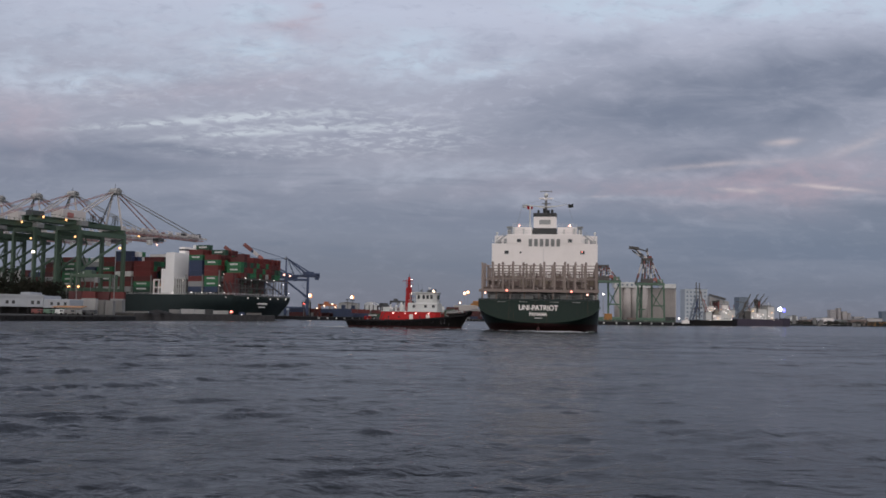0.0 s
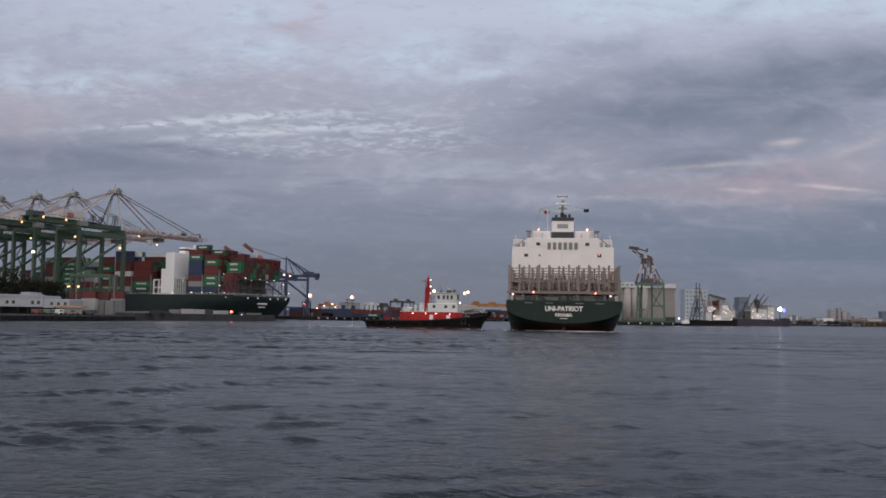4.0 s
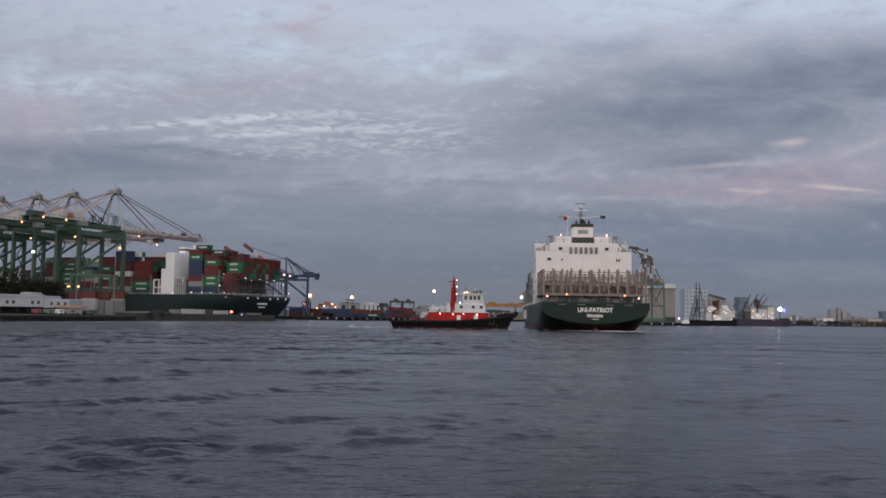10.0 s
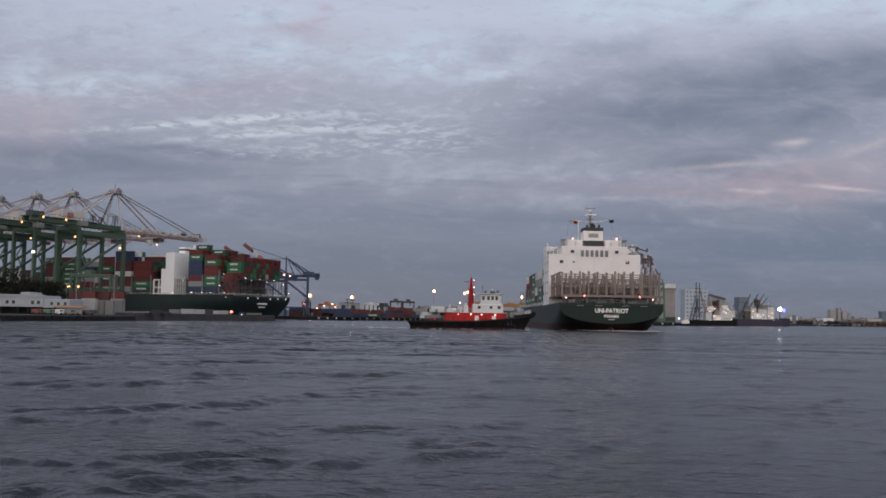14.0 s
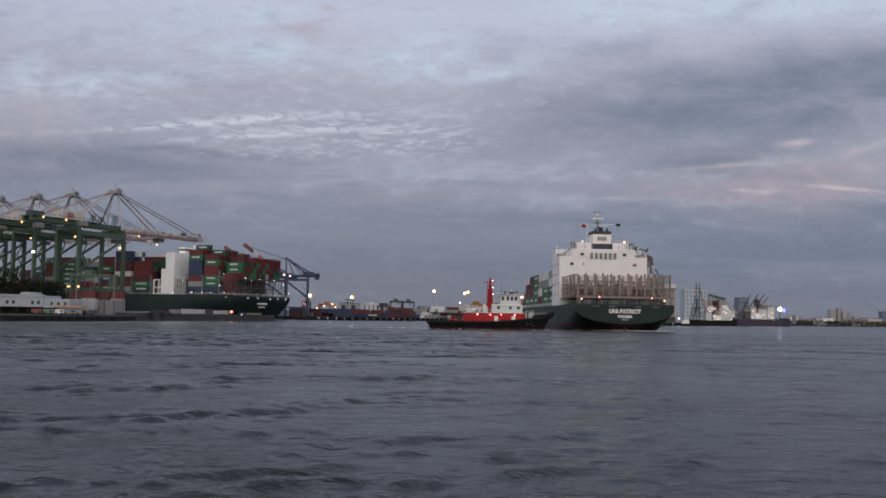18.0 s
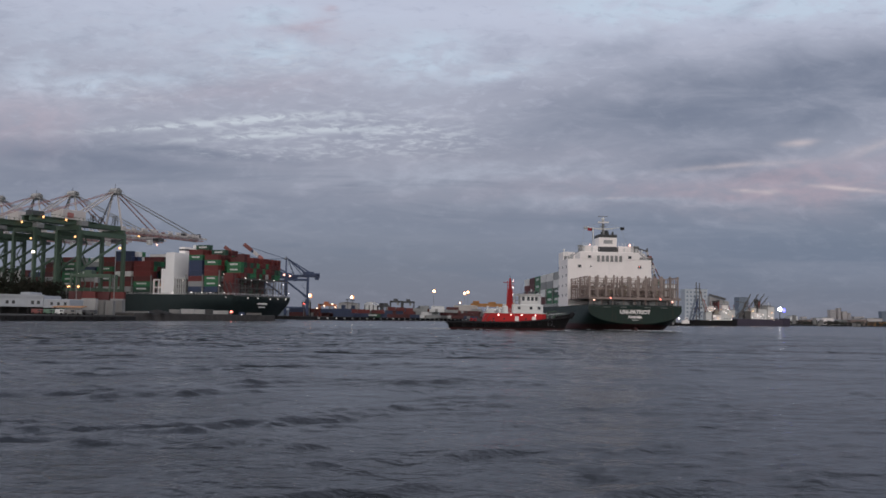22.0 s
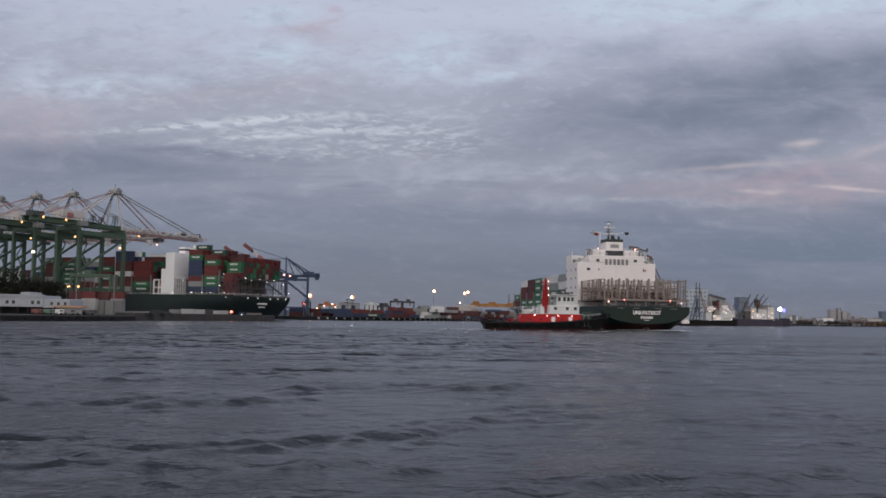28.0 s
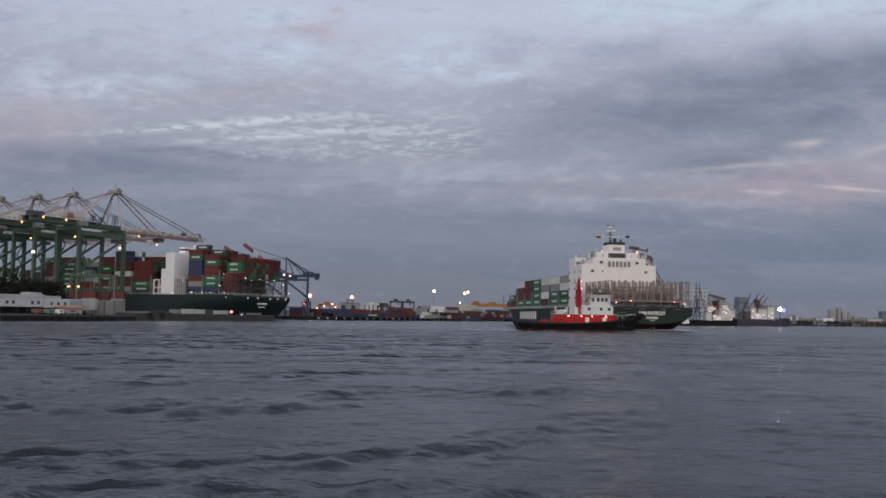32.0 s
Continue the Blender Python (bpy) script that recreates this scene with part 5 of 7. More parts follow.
    for tx in (64.0, 67.5, 71.0):
        tower.beam((tx, 13.2, 12.6), (tx, 13.2, 20.8), 0.6)
    for z in (13.2, 16.6, 20.6):
        tower.beam((63.8, 13.2, z), (71.2, 13.2, z), 0.6)
    part("boat_platform", tower, WHITE, ship, "white boat platform frame")
    part("lifeboat", Mesh().ball((67.5, 11.0, 17.6), 2.2, 12, 0.6), CRANE_YELLOW, ship)
    for dx, dy, z in ((22.8, 13.9, 23.4), (50, 13.9, 20.0), (37, 13.9, 13.9), (31, 13.9, 13.9), (44, 13.9, 13.9), (22, 13.9, 13.9), (57, 13.9, 13.6), (21, 13.6, 11.4), (25, 13.9, 17.5),
                      (15.0, 6, 21.6), (15.0, 1, 20.6), (15.0, -6, 21.4), (15.0, -12, 20.4), (15.0, -18, 21.2), (15.0, -27, 19.6), (15.3, 3, 11.4), (15.3, -5, 11.5), (15.3, -16, 11.3), (15.3, -22, 11.4), (15.3, -30, 11.4), (15.2, -32, 15.0)):
        part("deck_lamp", Mesh().ball((dx, dy + 0.2, z), 0.2), LAMP_WHITE, ship, "lit deck lamp")
    part("stern_light", Mesh().ball((15.0, -27.0, 25.0), 0.55), LAMP_PINK, ship, "bright stern floodlight")
    return ship


def moored_cargo():
    """Stacks on the moored ship: those near the stern one by one, the rest joined."""
    rng = random.Random(21)
    # bay start, tiers of the port column bottom to top, inner tiers
    bays = [(16.6, (2, 0, 0), 4, 8.2), (27.5, (4, 0, 0, 2, 2, 0, 2), 7, 13.0), (38.2, (4, 6, 2, 4, 4, 4, 0, 2), 8, 13.0), (74.2, (1, 0, 3, 2, 2, 2), 6, 13.0)]
    middle = [container_mesh(9.2, 2.75, c) for c in BOXES]
    turn = Matrix.Rotation(MOORED_TURN, 4, "Z")
    for x, port, inner, edge in bays:
        for row in range(13 if x < 20 else 15):
            tiers = port if row == 0 else (2, 3, 1, 0) if x < 20 and row == 1 else [rng.choice((0, 1, 2, 3, 2, 3, 1, 6, 0)) for _ in range(max(1, inner + rng.choice((0, 0, -1) if x > 20 else (0, 0, 0, -1)) + (1 if 1 < row < 7 and x > 20 else 0)))]
            if row:
                tiers = [*tiers[:-1], rng.choice((2, 3, 3, 2, 1))]
            for t, c in enumerate(tiers):
                if row > 1 and t < len(tiers) - 2 and x > 30:
                    continue
                ob = new("container", (CARGO if x > 60 else middle)[c])
                ob.matrix_basis = Matrix.Translation(moored_place(x, edge - row * 2.62, (14.25 if x > 20 else 21.65) + t * 2.78)) @ turn @ Matrix.Translation((0, -2.44, 0))
                tagged(ob, CARGO_WORDS[c] + " ribbed steel shipping container stacked aboard the moored ship", "container", "deck cargo")
    rest = Joined()
    for k in range(13):
        x, top = 88.2 + k * 13.7, 6 + rng.choice((0, 1, 0, 0, -1)) - (2 if k > 4 else 0)
        for row in range(12):
            n = top + rng.choice((0, 0, 1, -1))
            for t in range(n):
                if row == 0 or t > n - 3 or k == 0:
                    c = rng.choice((2, 2, 3, 0, 1, 0, 3, 3, 4, 6, 5) if k < 6 else (2, 3, 6, 5, 3, 1, 5))
                    rest.add(CARGO[c], Matrix.Rotation(MOORED_TURN, 3, "Z") @ Vector((0, -2.44, 0)) + Vector(moored_place(x, 13.0 - row * 2.62, 14.25 + t * 2.78)), MOORED_TURN)
    tagged(new("forward_containers", rest.done("forward_containers")), "red and green shipping containers stacked on the moored ship", "containers", kind="stuff")


def gantry_crane(name, m, main, boom_paint, label, k=1.0, house_paint=None, chord=None, lift=0.0, group="", reach=70.0, back=56.0, apex=65.5, portal=42.0, heavy=1.0):
    """Quay crane: x along the rail, y out over the water, z up from the quay."""
    crane = thing(name, m, label, "crane", group)
    chord = chord or CRANE_STAY
    w, gauge, hw, s_ = 1.7 * k * heavy, 30.0 * k, 8.0 * k, k * heavy ** 1.8
    top = portal
    for x in (-hw, hw):
        for y in (0.0, -gauge):
            leg = part("leg", Mesh().beam((x, y, 1.2), (x, y, top), w * 1.1, w, 0.92), main, crane)
            part("bogie", Mesh().soft(x - 2.6 * k, x + 2.6 * k, y - 0.7 * k, y + 0.7 * k, 0.0, 1.5 * k, 0.15), DARK_STEEL, leg)
        part("cross_beam", Mesh().box(x - w / 2, x + w / 2, -gauge, 0.0, top - 2.6 * k, top - 0.3 * k), main, crane)
        part("portal_tie", Mesh().box(x - w * 0.4, x + w * 0.4, -gauge, 0.0, 11.0 * k, 12.6 * k), main, crane)
        part("diagonal", Mesh().beam((x, 0.0, top - 3 * k), (x, -gauge, top * 0.5), w * 0.6), main, crane)
    for y in (0.0, -gauge):
        part("sill_beam", Mesh().box(-hw, hw, y - w / 2, y + w / 2, 1.5 * k, 3.2 * k), main, crane)
        part("top_beam", Mesh().box(-hw, hw, y - w / 2 - 0.05, y + w / 2 + 0.05, top, top + 2.2 * k), main, crane)
    z = top + 2.4 * k
    for x in (-2.6 * k, 2.6 * k):
        part("girder", Mesh().box(x - 0.7 * k, x + 0.7 * k, -back, 2.0, z, z + 2.4 * k), main, crane)
    deck = Mesh().box(-4.4 * k, 4.4 * k, -back, -gauge * 0.5, z + 2.42 * k, z + 2.7 * k)
    part("walkway", deck, main, crane)
    rail = Mesh()
    for i in range(14):
        y = -back + i * (back - gauge * 0.5) / 13
        rail.beam((4.3 * k, y, z + 2.7 * k), (4.3 * k, y, z + 3.9 * k), 0.14 * k)
    rail.beam((4.3 * k, -back, z + 3.9 * k), (4.3 * k, -gauge * 0.5, z + 3.9 * k), 0.14 * k)
    part("walkway_rail", rail, main, crane)
    if house_paint:
        cab = part("machinery_house", Mesh().soft(-4.2 * k, 4.2 * k, -gauge - 8 * k, -gauge + 7 * k, z + 2.72 * k, z + 7.6 * k, 0.25), house_paint, crane, "pale machinery house")
        part("house_panel", Mesh().box(4.2 * k, 4.28 * k, -gauge - 5 * k, -gauge - 1 * k, z + 3.4 * k, z + 6.0 * k), CRANE_RED, cab)
        part("winch", Mesh().soft(-2 * k, 2 * k, -back + 1 * k, -back + 9 * k, z + 2.72 * k, z + 5.2 * k, 0.2), DARK_STEEL, crane)
    for x in (-hw, hw):
        stairs = Mesh()
        for i in range(7):
            z0 = 4.0 + i * (top - 6.0) / 7
            y0, y1 = (-gauge + 1.2, -gauge + 4.0) if i % 2 else (-gauge + 4.0, -gauge + 1.2)
            stairs.beam((x + 1.3 * k, y0, z0), (x + 1.3 * k, y1, z0 + (top - 6.0) / 7), 0.7 * k, 0.25 * k)
        part("leg_stairs", stairs, main, crane)
    part("cable_reel", Mesh().tube((hw + 0.9 * k, -gauge, 6.0 * k), (hw + 1.5 * k, -gauge, 6.0 * k), 2.2 * k, n=16), main, crane)
    part("electrics_house", Mesh().soft(hw - 4.5 * k, hw - 0.6 * k, -gauge + 1.5 * k, -gauge + 6 * k, top + 2.2 * k, top + 4.6 * k, 0.2), GREY, crane)
    festoon = Mesh()
    for i in range(16):
        y = -back + 2 + i * (back + reach * 0.6) / 16 if lift < 30 else -back + 2 + i * back / 16
        festoon.tube((3.7 * k, y, z), (3.7 * k, y + 0.4, z - 1.6 * k), 0.12 * k, n=5)
    part("festoon_loops", festoon, DARK_STEEL, crane)
    # apex frame
    head = part("apex_head", Mesh().tube((-2.6 * k, 0, apex + 0.4 * k), (2.6 * k, 0, apex + 0.4 * k), 1.7 * k, n=14).box(-2.0 * k, 2.0 * k, -2.8 * k, 2.8 * k, apex - 1.0 * k, apex - 0.2 * k), PALE_PANEL if boom_paint is CRANE_WHITE else main, crane, "rounded sheave housing at the apex")
    part("apex_platform", Mesh().box(-3.2 * k, 3.2 * k, -3.4 * k, 3.4 * k, apex - 1.3 * k, apex - 1.05 * k), GREY, head)
    for x in (-2.9, 2.9):
        part("sheave", Mesh().tube((x * k - 0.15, 1.0 * k, apex + 0.5 * k), (x * k + 0.15, 1.0 * k, apex + 0.5 * k), 1.1 * k, n=12), GREY, head)
    part("apex_rail", Mesh().beam((-3.1 * k, -3.3 * k, apex + 0.1 * k), (3.1 * k, -3.3 * k, apex + 0.1 * k), 0.15 * k).beam((3.1 * k, -3.3 * k, apex + 0.1 * k), (3.1 * k, 3.3 * k, apex + 0.1 * k), 0.15 * k).tube((0, 0, apex + 1.8 * k), (0, 0, apex + 4.2 * k), 0.12 * k, n=5), DARK_STEEL, head)
    for x in (-1, 1):
        part("apex_leg", Mesh().beam((x * hw * 0.8, 0, top + 2), (x * 1.6 * k, 0, apex), 0.7 * s_), boom_paint, crane)
        part("back_stay", Mesh().beam((x * 2.6 * k, -gauge, z + 2.4 * k), (x * 1.6 * k, -1, apex), 0.65 * s_), boom_paint, crane)
        part("tail_stay", Mesh().beam((x * 2.6 * k, -back + 4, z + 2.4 * k), (x * 1.6 * k, -1, apex), 0.3 * s_), chord, crane)
    lad = Mesh()
    for i in range(9):
        u = i / 9.0
        y0, z0 = -gauge * 0.35 * (1 - u), top + 3 + (apex - top - 4) * u
        lad.beam((-1.4 * k, y0, z0), (1.4 * k, y0 + 0.5, z0 + 1.4 * k), 0.22 * k)
    part("apex_ladder", lad.beam((0, -gauge * 0.35, top + 2), (0, -1, apex), 0.4 * k), DARK_STEEL, crane)
    # boom, level over the ship or raised
    tilt = radians(lift)
    def out(y, dz=0.0):
        return Vector((0, 2.0 + y * math.cos(tilt) - dz * math.sin(tilt), z + 1.0 * k + y * math.sin(tilt) + dz * math.cos(tilt)))
    for x in (-2.4 * k, 2.4 * k):
        off = Vector((x, 0, 0))
        part("boom_beam", Mesh().beam(out(0) + off, out(reach) + off, 0.8 * s_, 1.0 * s_), boom_paint, crane)
        part("boom_chord", Mesh().beam(out(0, -1.6 * k) + off, out(reach * 0.96, -1.6 * k) + off, 0.45 * k), chord, crane)
        web = Mesh()
        for i in range(12):
            a, b = reach * 0.08 * i, reach * 0.08 * (i + 1)
            web.beam(out(a, -1.6 * k) + off, out((a + b) / 2) + off, 0.34 * k).beam(out((a + b) / 2) + off, out(b, -1.6 * k) + off, 0.34 * k)
        part("boom_lattice", web, chord, crane)
        for s in ((0.42, 0.92) if lift < 30 else (0.5, 0.9)):
            part("stay", Mesh().beam(Vector((x * 0.6, 1, apex)), out(reach * s, 0.6) + off, 0.46 * k), (CRANE_STAY if s < 0.6 else LOUVRE) if boom_paint is CRANE_WHITE else main, crane)
    ties = Mesh()
    for i in range(8):
        ties.beam(out(reach * (0.1 + 0.125 * i)) + Vector((-2.4 * k, 0, 0)), out(reach * (0.1 + 0.125 * i)) + Vector((2.4 * k, 0, 0)), 0.3 * k)
    part("boom_ties", ties, boom_paint, crane)
    if lift >= 30:
        for y in (-0.25, -0.5, -0.72, -0.9):
            part("back_stay", Mesh().beam((2.6 * k, back * y, z + 2.0 * k), (1.2 * k, -1, apex), 0.5 * k * heavy), main, crane)
        part("boom_hinge", Mesh().soft(-4.5 * k, 4.5 * k, -3.0, 5.0, z - 1.0 * k, z + 5.0 * k, 0.2), main, crane)
        part("machinery_house", Mesh().soft(-3.6 * k, 3.6 * k, -back, -back * 0.66, z + 2.6 * k, z + 5.6 * k, 0.25), main, crane)
        part("operator_cab", Mesh().soft(-2.0 * k, 2.0 * k, -back * 0.98, -back * 0.86, z - 3.4 * k, z - 0.2 * k, 0.2), main, crane)
        part("girder_lamp", Mesh().ball((-4.8 * k, -back * 0.12, z + 0.5), 0.6), LAMP_PINK, crane, "lit crane lamp")
        part("boom_band", Mesh().box(-4.0 * k, 4.0 * k, -4.2, 0.0, -1.1, 1.1), CRANE_WHITE, crane, "white band on the boom").matrix_basis = Matrix.Translation(out(reach * 0.76)) @ Matrix.Rotation(tilt, 4, "X")
        part("boom_band", Mesh().box(-4.0 * k, 4.0 * k, -3.4, 0.0, -1.1, 1.1), CRANE_RED, crane, "red band on the boom").matrix_basis = Matrix.Translation(out(reach * 0.62)) @ Matrix.Rotation(tilt, 4, "X")
        part("boom_tip", Mesh().box(-4.2 * k, 4.2 * k, -5.5, 1.2, -1.2, 1.2), FADED_RED, crane, "red boom tip").matrix_basis = Matrix.Translation(out(reach * 0.97)) @ Matrix.Rotation(tilt, 4, "X")
    if lift < 30:
        gear = random.Random(31)
        for i in range(9):
            y = reach * (0.06 + 0.1 * i) + gear.uniform(-1, 1)
            part("boom_gear", Mesh().soft(2.6 * k, 4.2 * k, y, y + gear.uniform(1.5, 4.5), z + 1.2 * k, z + gear.uniform(2.0, 3.4) * k, 0.1), gear.choice((CRANE_WHITE, CRANE_WHITE, GREY, CRANE_STAY)), crane)
        walk_rail = Mesh().beam((3.4 * k, 2.0, z + 2.9 * k), (3.4 * k, reach * 0.95, z + 2.9 * k), 0.16 * k)
        for i in range(24):
            walk_rail.beam((3.4 * k, 2.0 + i * reach * 0.04, z + 1.5 * k), (3.4 * k, 2.0 + i * reach * 0.04, z + 2.9 * k), 0.14 * k)
        part("boom_rail", walk_rail, CRANE_WHITE, crane)
        for y, hh in ((-gauge + 11 * k, 4.2), (-4.0 * k, 5.0), (-gauge * 0.45, 3.4)):
            rack = Mesh()
            for sx in (2.6, 4.6):
                for sy in (0.0, 2.6):
                    rack.beam((sx * k, y + sy * k, z + 2.4 * k), ((3.6 + (sx - 3.6) * 0.5) * k, y + (1.3 + (sy - 1.3) * 0.5) * k, z + (2.4 + hh) * k), 0.3 * k)
            for i in range(4):
                rack.beam((2.8 * k, y, z + (3.0 + i * hh / 4) * k), (4.4 * k, y + 2.2 * k, z + (3.0 + (i + 1) * hh / 4.4) * k), 0.26 * k)
            part("winch_tower", rack, DARK_STEEL, crane)
        part("trolley", Mesh().soft(-2.2 * k, 2.2 * k, reach * 0.45, reach * 0.45 + 5 * k, z - 3.2 * k, z - 1.4 * k, 0.2), DARK_STEEL, crane)
        part("cabin", Mesh().soft(-3.2 * k, -0.8 * k, reach * 0.4, reach * 0.4 + 2.6 * k, z - 5.4 * k, z - 2.8 * k, 0.2), WHITE_DULL, crane)
        part("boom_sheave", Mesh().tube((-3 * k, reach * 0.93, z + 2.6 * k), (3 * k, reach * 0.93, z + 2.6 * k), 1.15 * k, n=12), DARK_STEEL, crane)
        part("boom_sheave", Mesh().tube((-2 * k, reach * 0.78, z + 2.6 * k), (2 * k, reach * 0.78, z + 2.6 * k), 1.15 * k, n=12), DARK_STEEL, crane)
        for y, dz, c in ((-back + 6, 2.2, LAMP_AMBER), (-gauge - 6, 2.0, LAMP_AMBER), (-gauge + 5, 2.0, LAMP_AMBER), (14.0, -2.0, LAMP_AMBER), (reach * 0.4, -5.6 * k, LAMP_PINK), (-gauge, -6.0, LAMP_AMBER)):
            part("floodlight", Mesh().ball((4.8 * k, y, z + dz), 0.5 * k), c, crane, "lit crane floodlight")
    return crane


moored_ship()
moored_cargo()
first = None
for s in (93.0, 125.6, 154.5, 186.0):
    bx, by = berth(s, -3.5)
    m = Matrix.Translation((bx, by, 2.6)) @ Matrix.Rotation(math.atan2(-HEAD.y, -HEAD.x), 4, "Z")
    if first is None:
        first = gantry_crane("quay_crane", m, CRANE_GREEN, CRANE_WHITE, "green steel quay crane with pale boom lowered", house_paint=CRANE_WHITE, group="cranes at the container berth")
    else:
        copy_thing(first, m)



# ---- far terminal ----
blue = gantry_crane("quay_crane_blue", Matrix.Translation((-107.48, 640, 2.4)) @ Matrix.Rotation(radians(100), 4, "Z"), CRANE_BLUE, CRANE_BLUE, "dark blue steel quay crane behind the moored ship", k=0.5,
             lift=38.0, reach=34.0, back=23.0, apex=39.18, portal=25.59, chord=CRANE_BLUE, house_paint=CRANE_BLUE, heavy=1.8, group="blue quay cranes")
copy_thing(blue, Matrix.Translation((-127.12, 668, 2.4)) @ Matrix.Rotation(radians(100), 4, "Z"))


def lamp_mast(x, y, base, top, r, bulb, label):
    mast = thing("lamp_mast", Matrix.Translation((x, y, base)), label, "street lamp", "high lamp masts of the port")
    h = top - base
    part("pole", Mesh().tube((0, 0, 0), (0, 0, h), 0.28, 0.16), GREY, mast)
    part("lamp_ring", Mesh().tube((0, 0, h - 0.3), (0, 0, h), r * 0.9, r * 0.9, 10), DARK_STEEL, mast)
    part("lamp_head", Mesh().ball((0, -0.3 * r, h - 0.3), r * 0.78, 12, 0.9), LAMP_CORE if bulb is LAMP_AMBER else bulb, mast, "lit lamp head")
    # an added glowing disc behind the head imitates its orange bloom
    if bulb is LAMP_AMBER:
        part("bloom_disc", Mesh().tube((0.25 * r, 0.2 * r, h - 0.4), (0.25 * r, 0.5 * r, h - 0.4), r * 1.12, n=14), LAMP_HALO, mast, "glowing orange disc standing in for lamp bloom")
    return mast


for x, y, z, r, bulb in [
        (*(-93.69, 660.0, 17.31), 1.3, LAMP_AMBER), (*(-73.60, 760.0, 18.74), 1.4, LAMP_AMBER), (*(-8.92, 1000.0, 31.68), 1.7, LAMP_AMBER), (*(27.39, 1150.0, 33.89), 1.8, LAMP_AMBER),
        (*(31.82, 1160.0, 35.64), 1.8, LAMP_AMBER), (*(102.01, 1200.0, 31.43), 2.1, LAMP_AMBER), (*(177.50, 700.0, 5.83), 0.9, LAMP_WHITE), (*(112.10, 650.0, 21.58), 0.9, LAMP_WHITE), (*(-94.57, 640.0, 11.19), 0.8, LAMP_RED), (*(22.01, 1150.0, 21.98), 1.2, LAMP_AMBER)]:
    lamp_mast(x, y, 2.4, z, r, bulb, "tall steel lamp mast with lit head")


def yard_stacks():
    """Rows of containers along the far quay: the nearest one by one, the rest joined."""
    rng, rest = random.Random(4), Joined()
    for u in range(104):
        f = u / 103.0
        x, y = -72 + 152 * f, 636 + 560 * f
        pale = 0.29 < f < 0.50
        for t in range(rng.choice((2, 3, 3, 4)) if f > 0.3 else rng.choice((1, 2, 2, 3))):
            c = rng.choice((6, 5, 6, 5, 6, 3)) if pale else rng.choice((3, 4, 3, 3, 4, 1, 2, 3, 4)) if f < 0.46 else rng.choice((3, 3, 2, 3, 4, 4, 6, 3, 6))
            box = (SMALL if u % 3 else CARGO)[c]
            px, py, turn = x + rng.uniform(-2, 2), y + rng.uniform(-8, 8), rng.choice((0, 0, 90))
            if f > 0.1:
                rest.add(box, (px, py, 2.4 + t * 2.78), radians(turn))
                continue
            ob = new("container", box)
            ob.matrix_basis = pose(px, py, 2.4 + t * 2.78, 0, 0, turn)
            tagged(ob, CARGO_WORDS[c] + " shipping container stacked in the far yard", "container", "far container yard")
    tagged(new("far_yard_containers", rest.done("far_yard_containers")), "dark red, blue and pale shipping containers stacked along the far quay", "containers", kind="stuff")


yard_stacks()
rng = random.Random(15)
for k in range(17):
    x, y = -108 + k * 2.5 + rng.uniform(-1, 1), 655 + rng.uniform(0, 24)
    for t in range(rng.choice((1, 2, 2))):
        c = rng.choice((3, 4, 2, 3, 4, 6))
        ob = new("container", CARGO[c])
        ob.matrix_basis = pose(x, y, 2.4 + t * 2.78, 0, 0, rng.choice((0, 90, 80)))
        tagged(ob, CARGO_WORDS[c] + " shipping container stacked in the far yard", "container", "far container yard")


def silos():
    base = 770.0
    block = thing("grain_silo", Matrix.Translation((167.56, base, 2.4)), "pale concrete grain silos with a white roof gallery", "silo")
    top = 28.87
    left, right = -25.590000000000003, 25.129999999999995
    bay = 6.9
    for i in range(4):
        part("silo_cell", Mesh().tube((left + bay * (i + 0.5), 0, 0), (left + bay * (i + 0.5), 0, top - 1.0), bay * 0.49, n=24), SILO, block, smooth=True)
    wing = left + bay * 4
    n = 16
    step = (right - wing) / n
    part("bin_wall", Mesh().soft(wing, right, 0, 14, 0, top - 1.6, 0.1), SILO, block, "fluted concrete bin wall")
    for i in range(n):
        part("pilaster", Mesh().soft(wing + step * i, wing + step * (i + 0.42), -0.9, 0.0, 0, top - 1.6, 0.1), SILO, block)
    part("roof_gallery", Mesh().soft(left - 0.6, wing + 2, -3.4, 8, top - 1.0, top + 3.4, 0.2), WHITE_DULL, block, "white gallery along the silo roof")
    for i in range(7):
        part("gallery_window", Mesh().box(left + 1.4 + i * 3.9, left + 3.0 + i * 3.9, -3.46, -3.38, top + 0.6, top + 2.0), BLUE_GREY, block)
    part("wing_roof", Mesh().box(wing, right, -1, 14, top - 1.6, top - 0.6), CABIN_GREY, block)
    tower = part("elevator_tower", Mesh().soft(right - 5, right + 1.8, 6, 18, 0, top + 2.6, 0.2), WHITE_DULL, block, "white elevator tower")
    part("tower_cap", Mesh().soft(right - 10.5, right + 1.6, 5.0, 16.1, top - 0.55, top + 2.9, 0.2), WHITE_DULL, block)
    for i in range(5):
        part("window", Mesh().box(right - 0.6, right + 0.6, 5.9, 6.02, 4 + i * 5.0, 5.6 + i * 5.0), BLUE_GREY, tower)
    return block


silos()


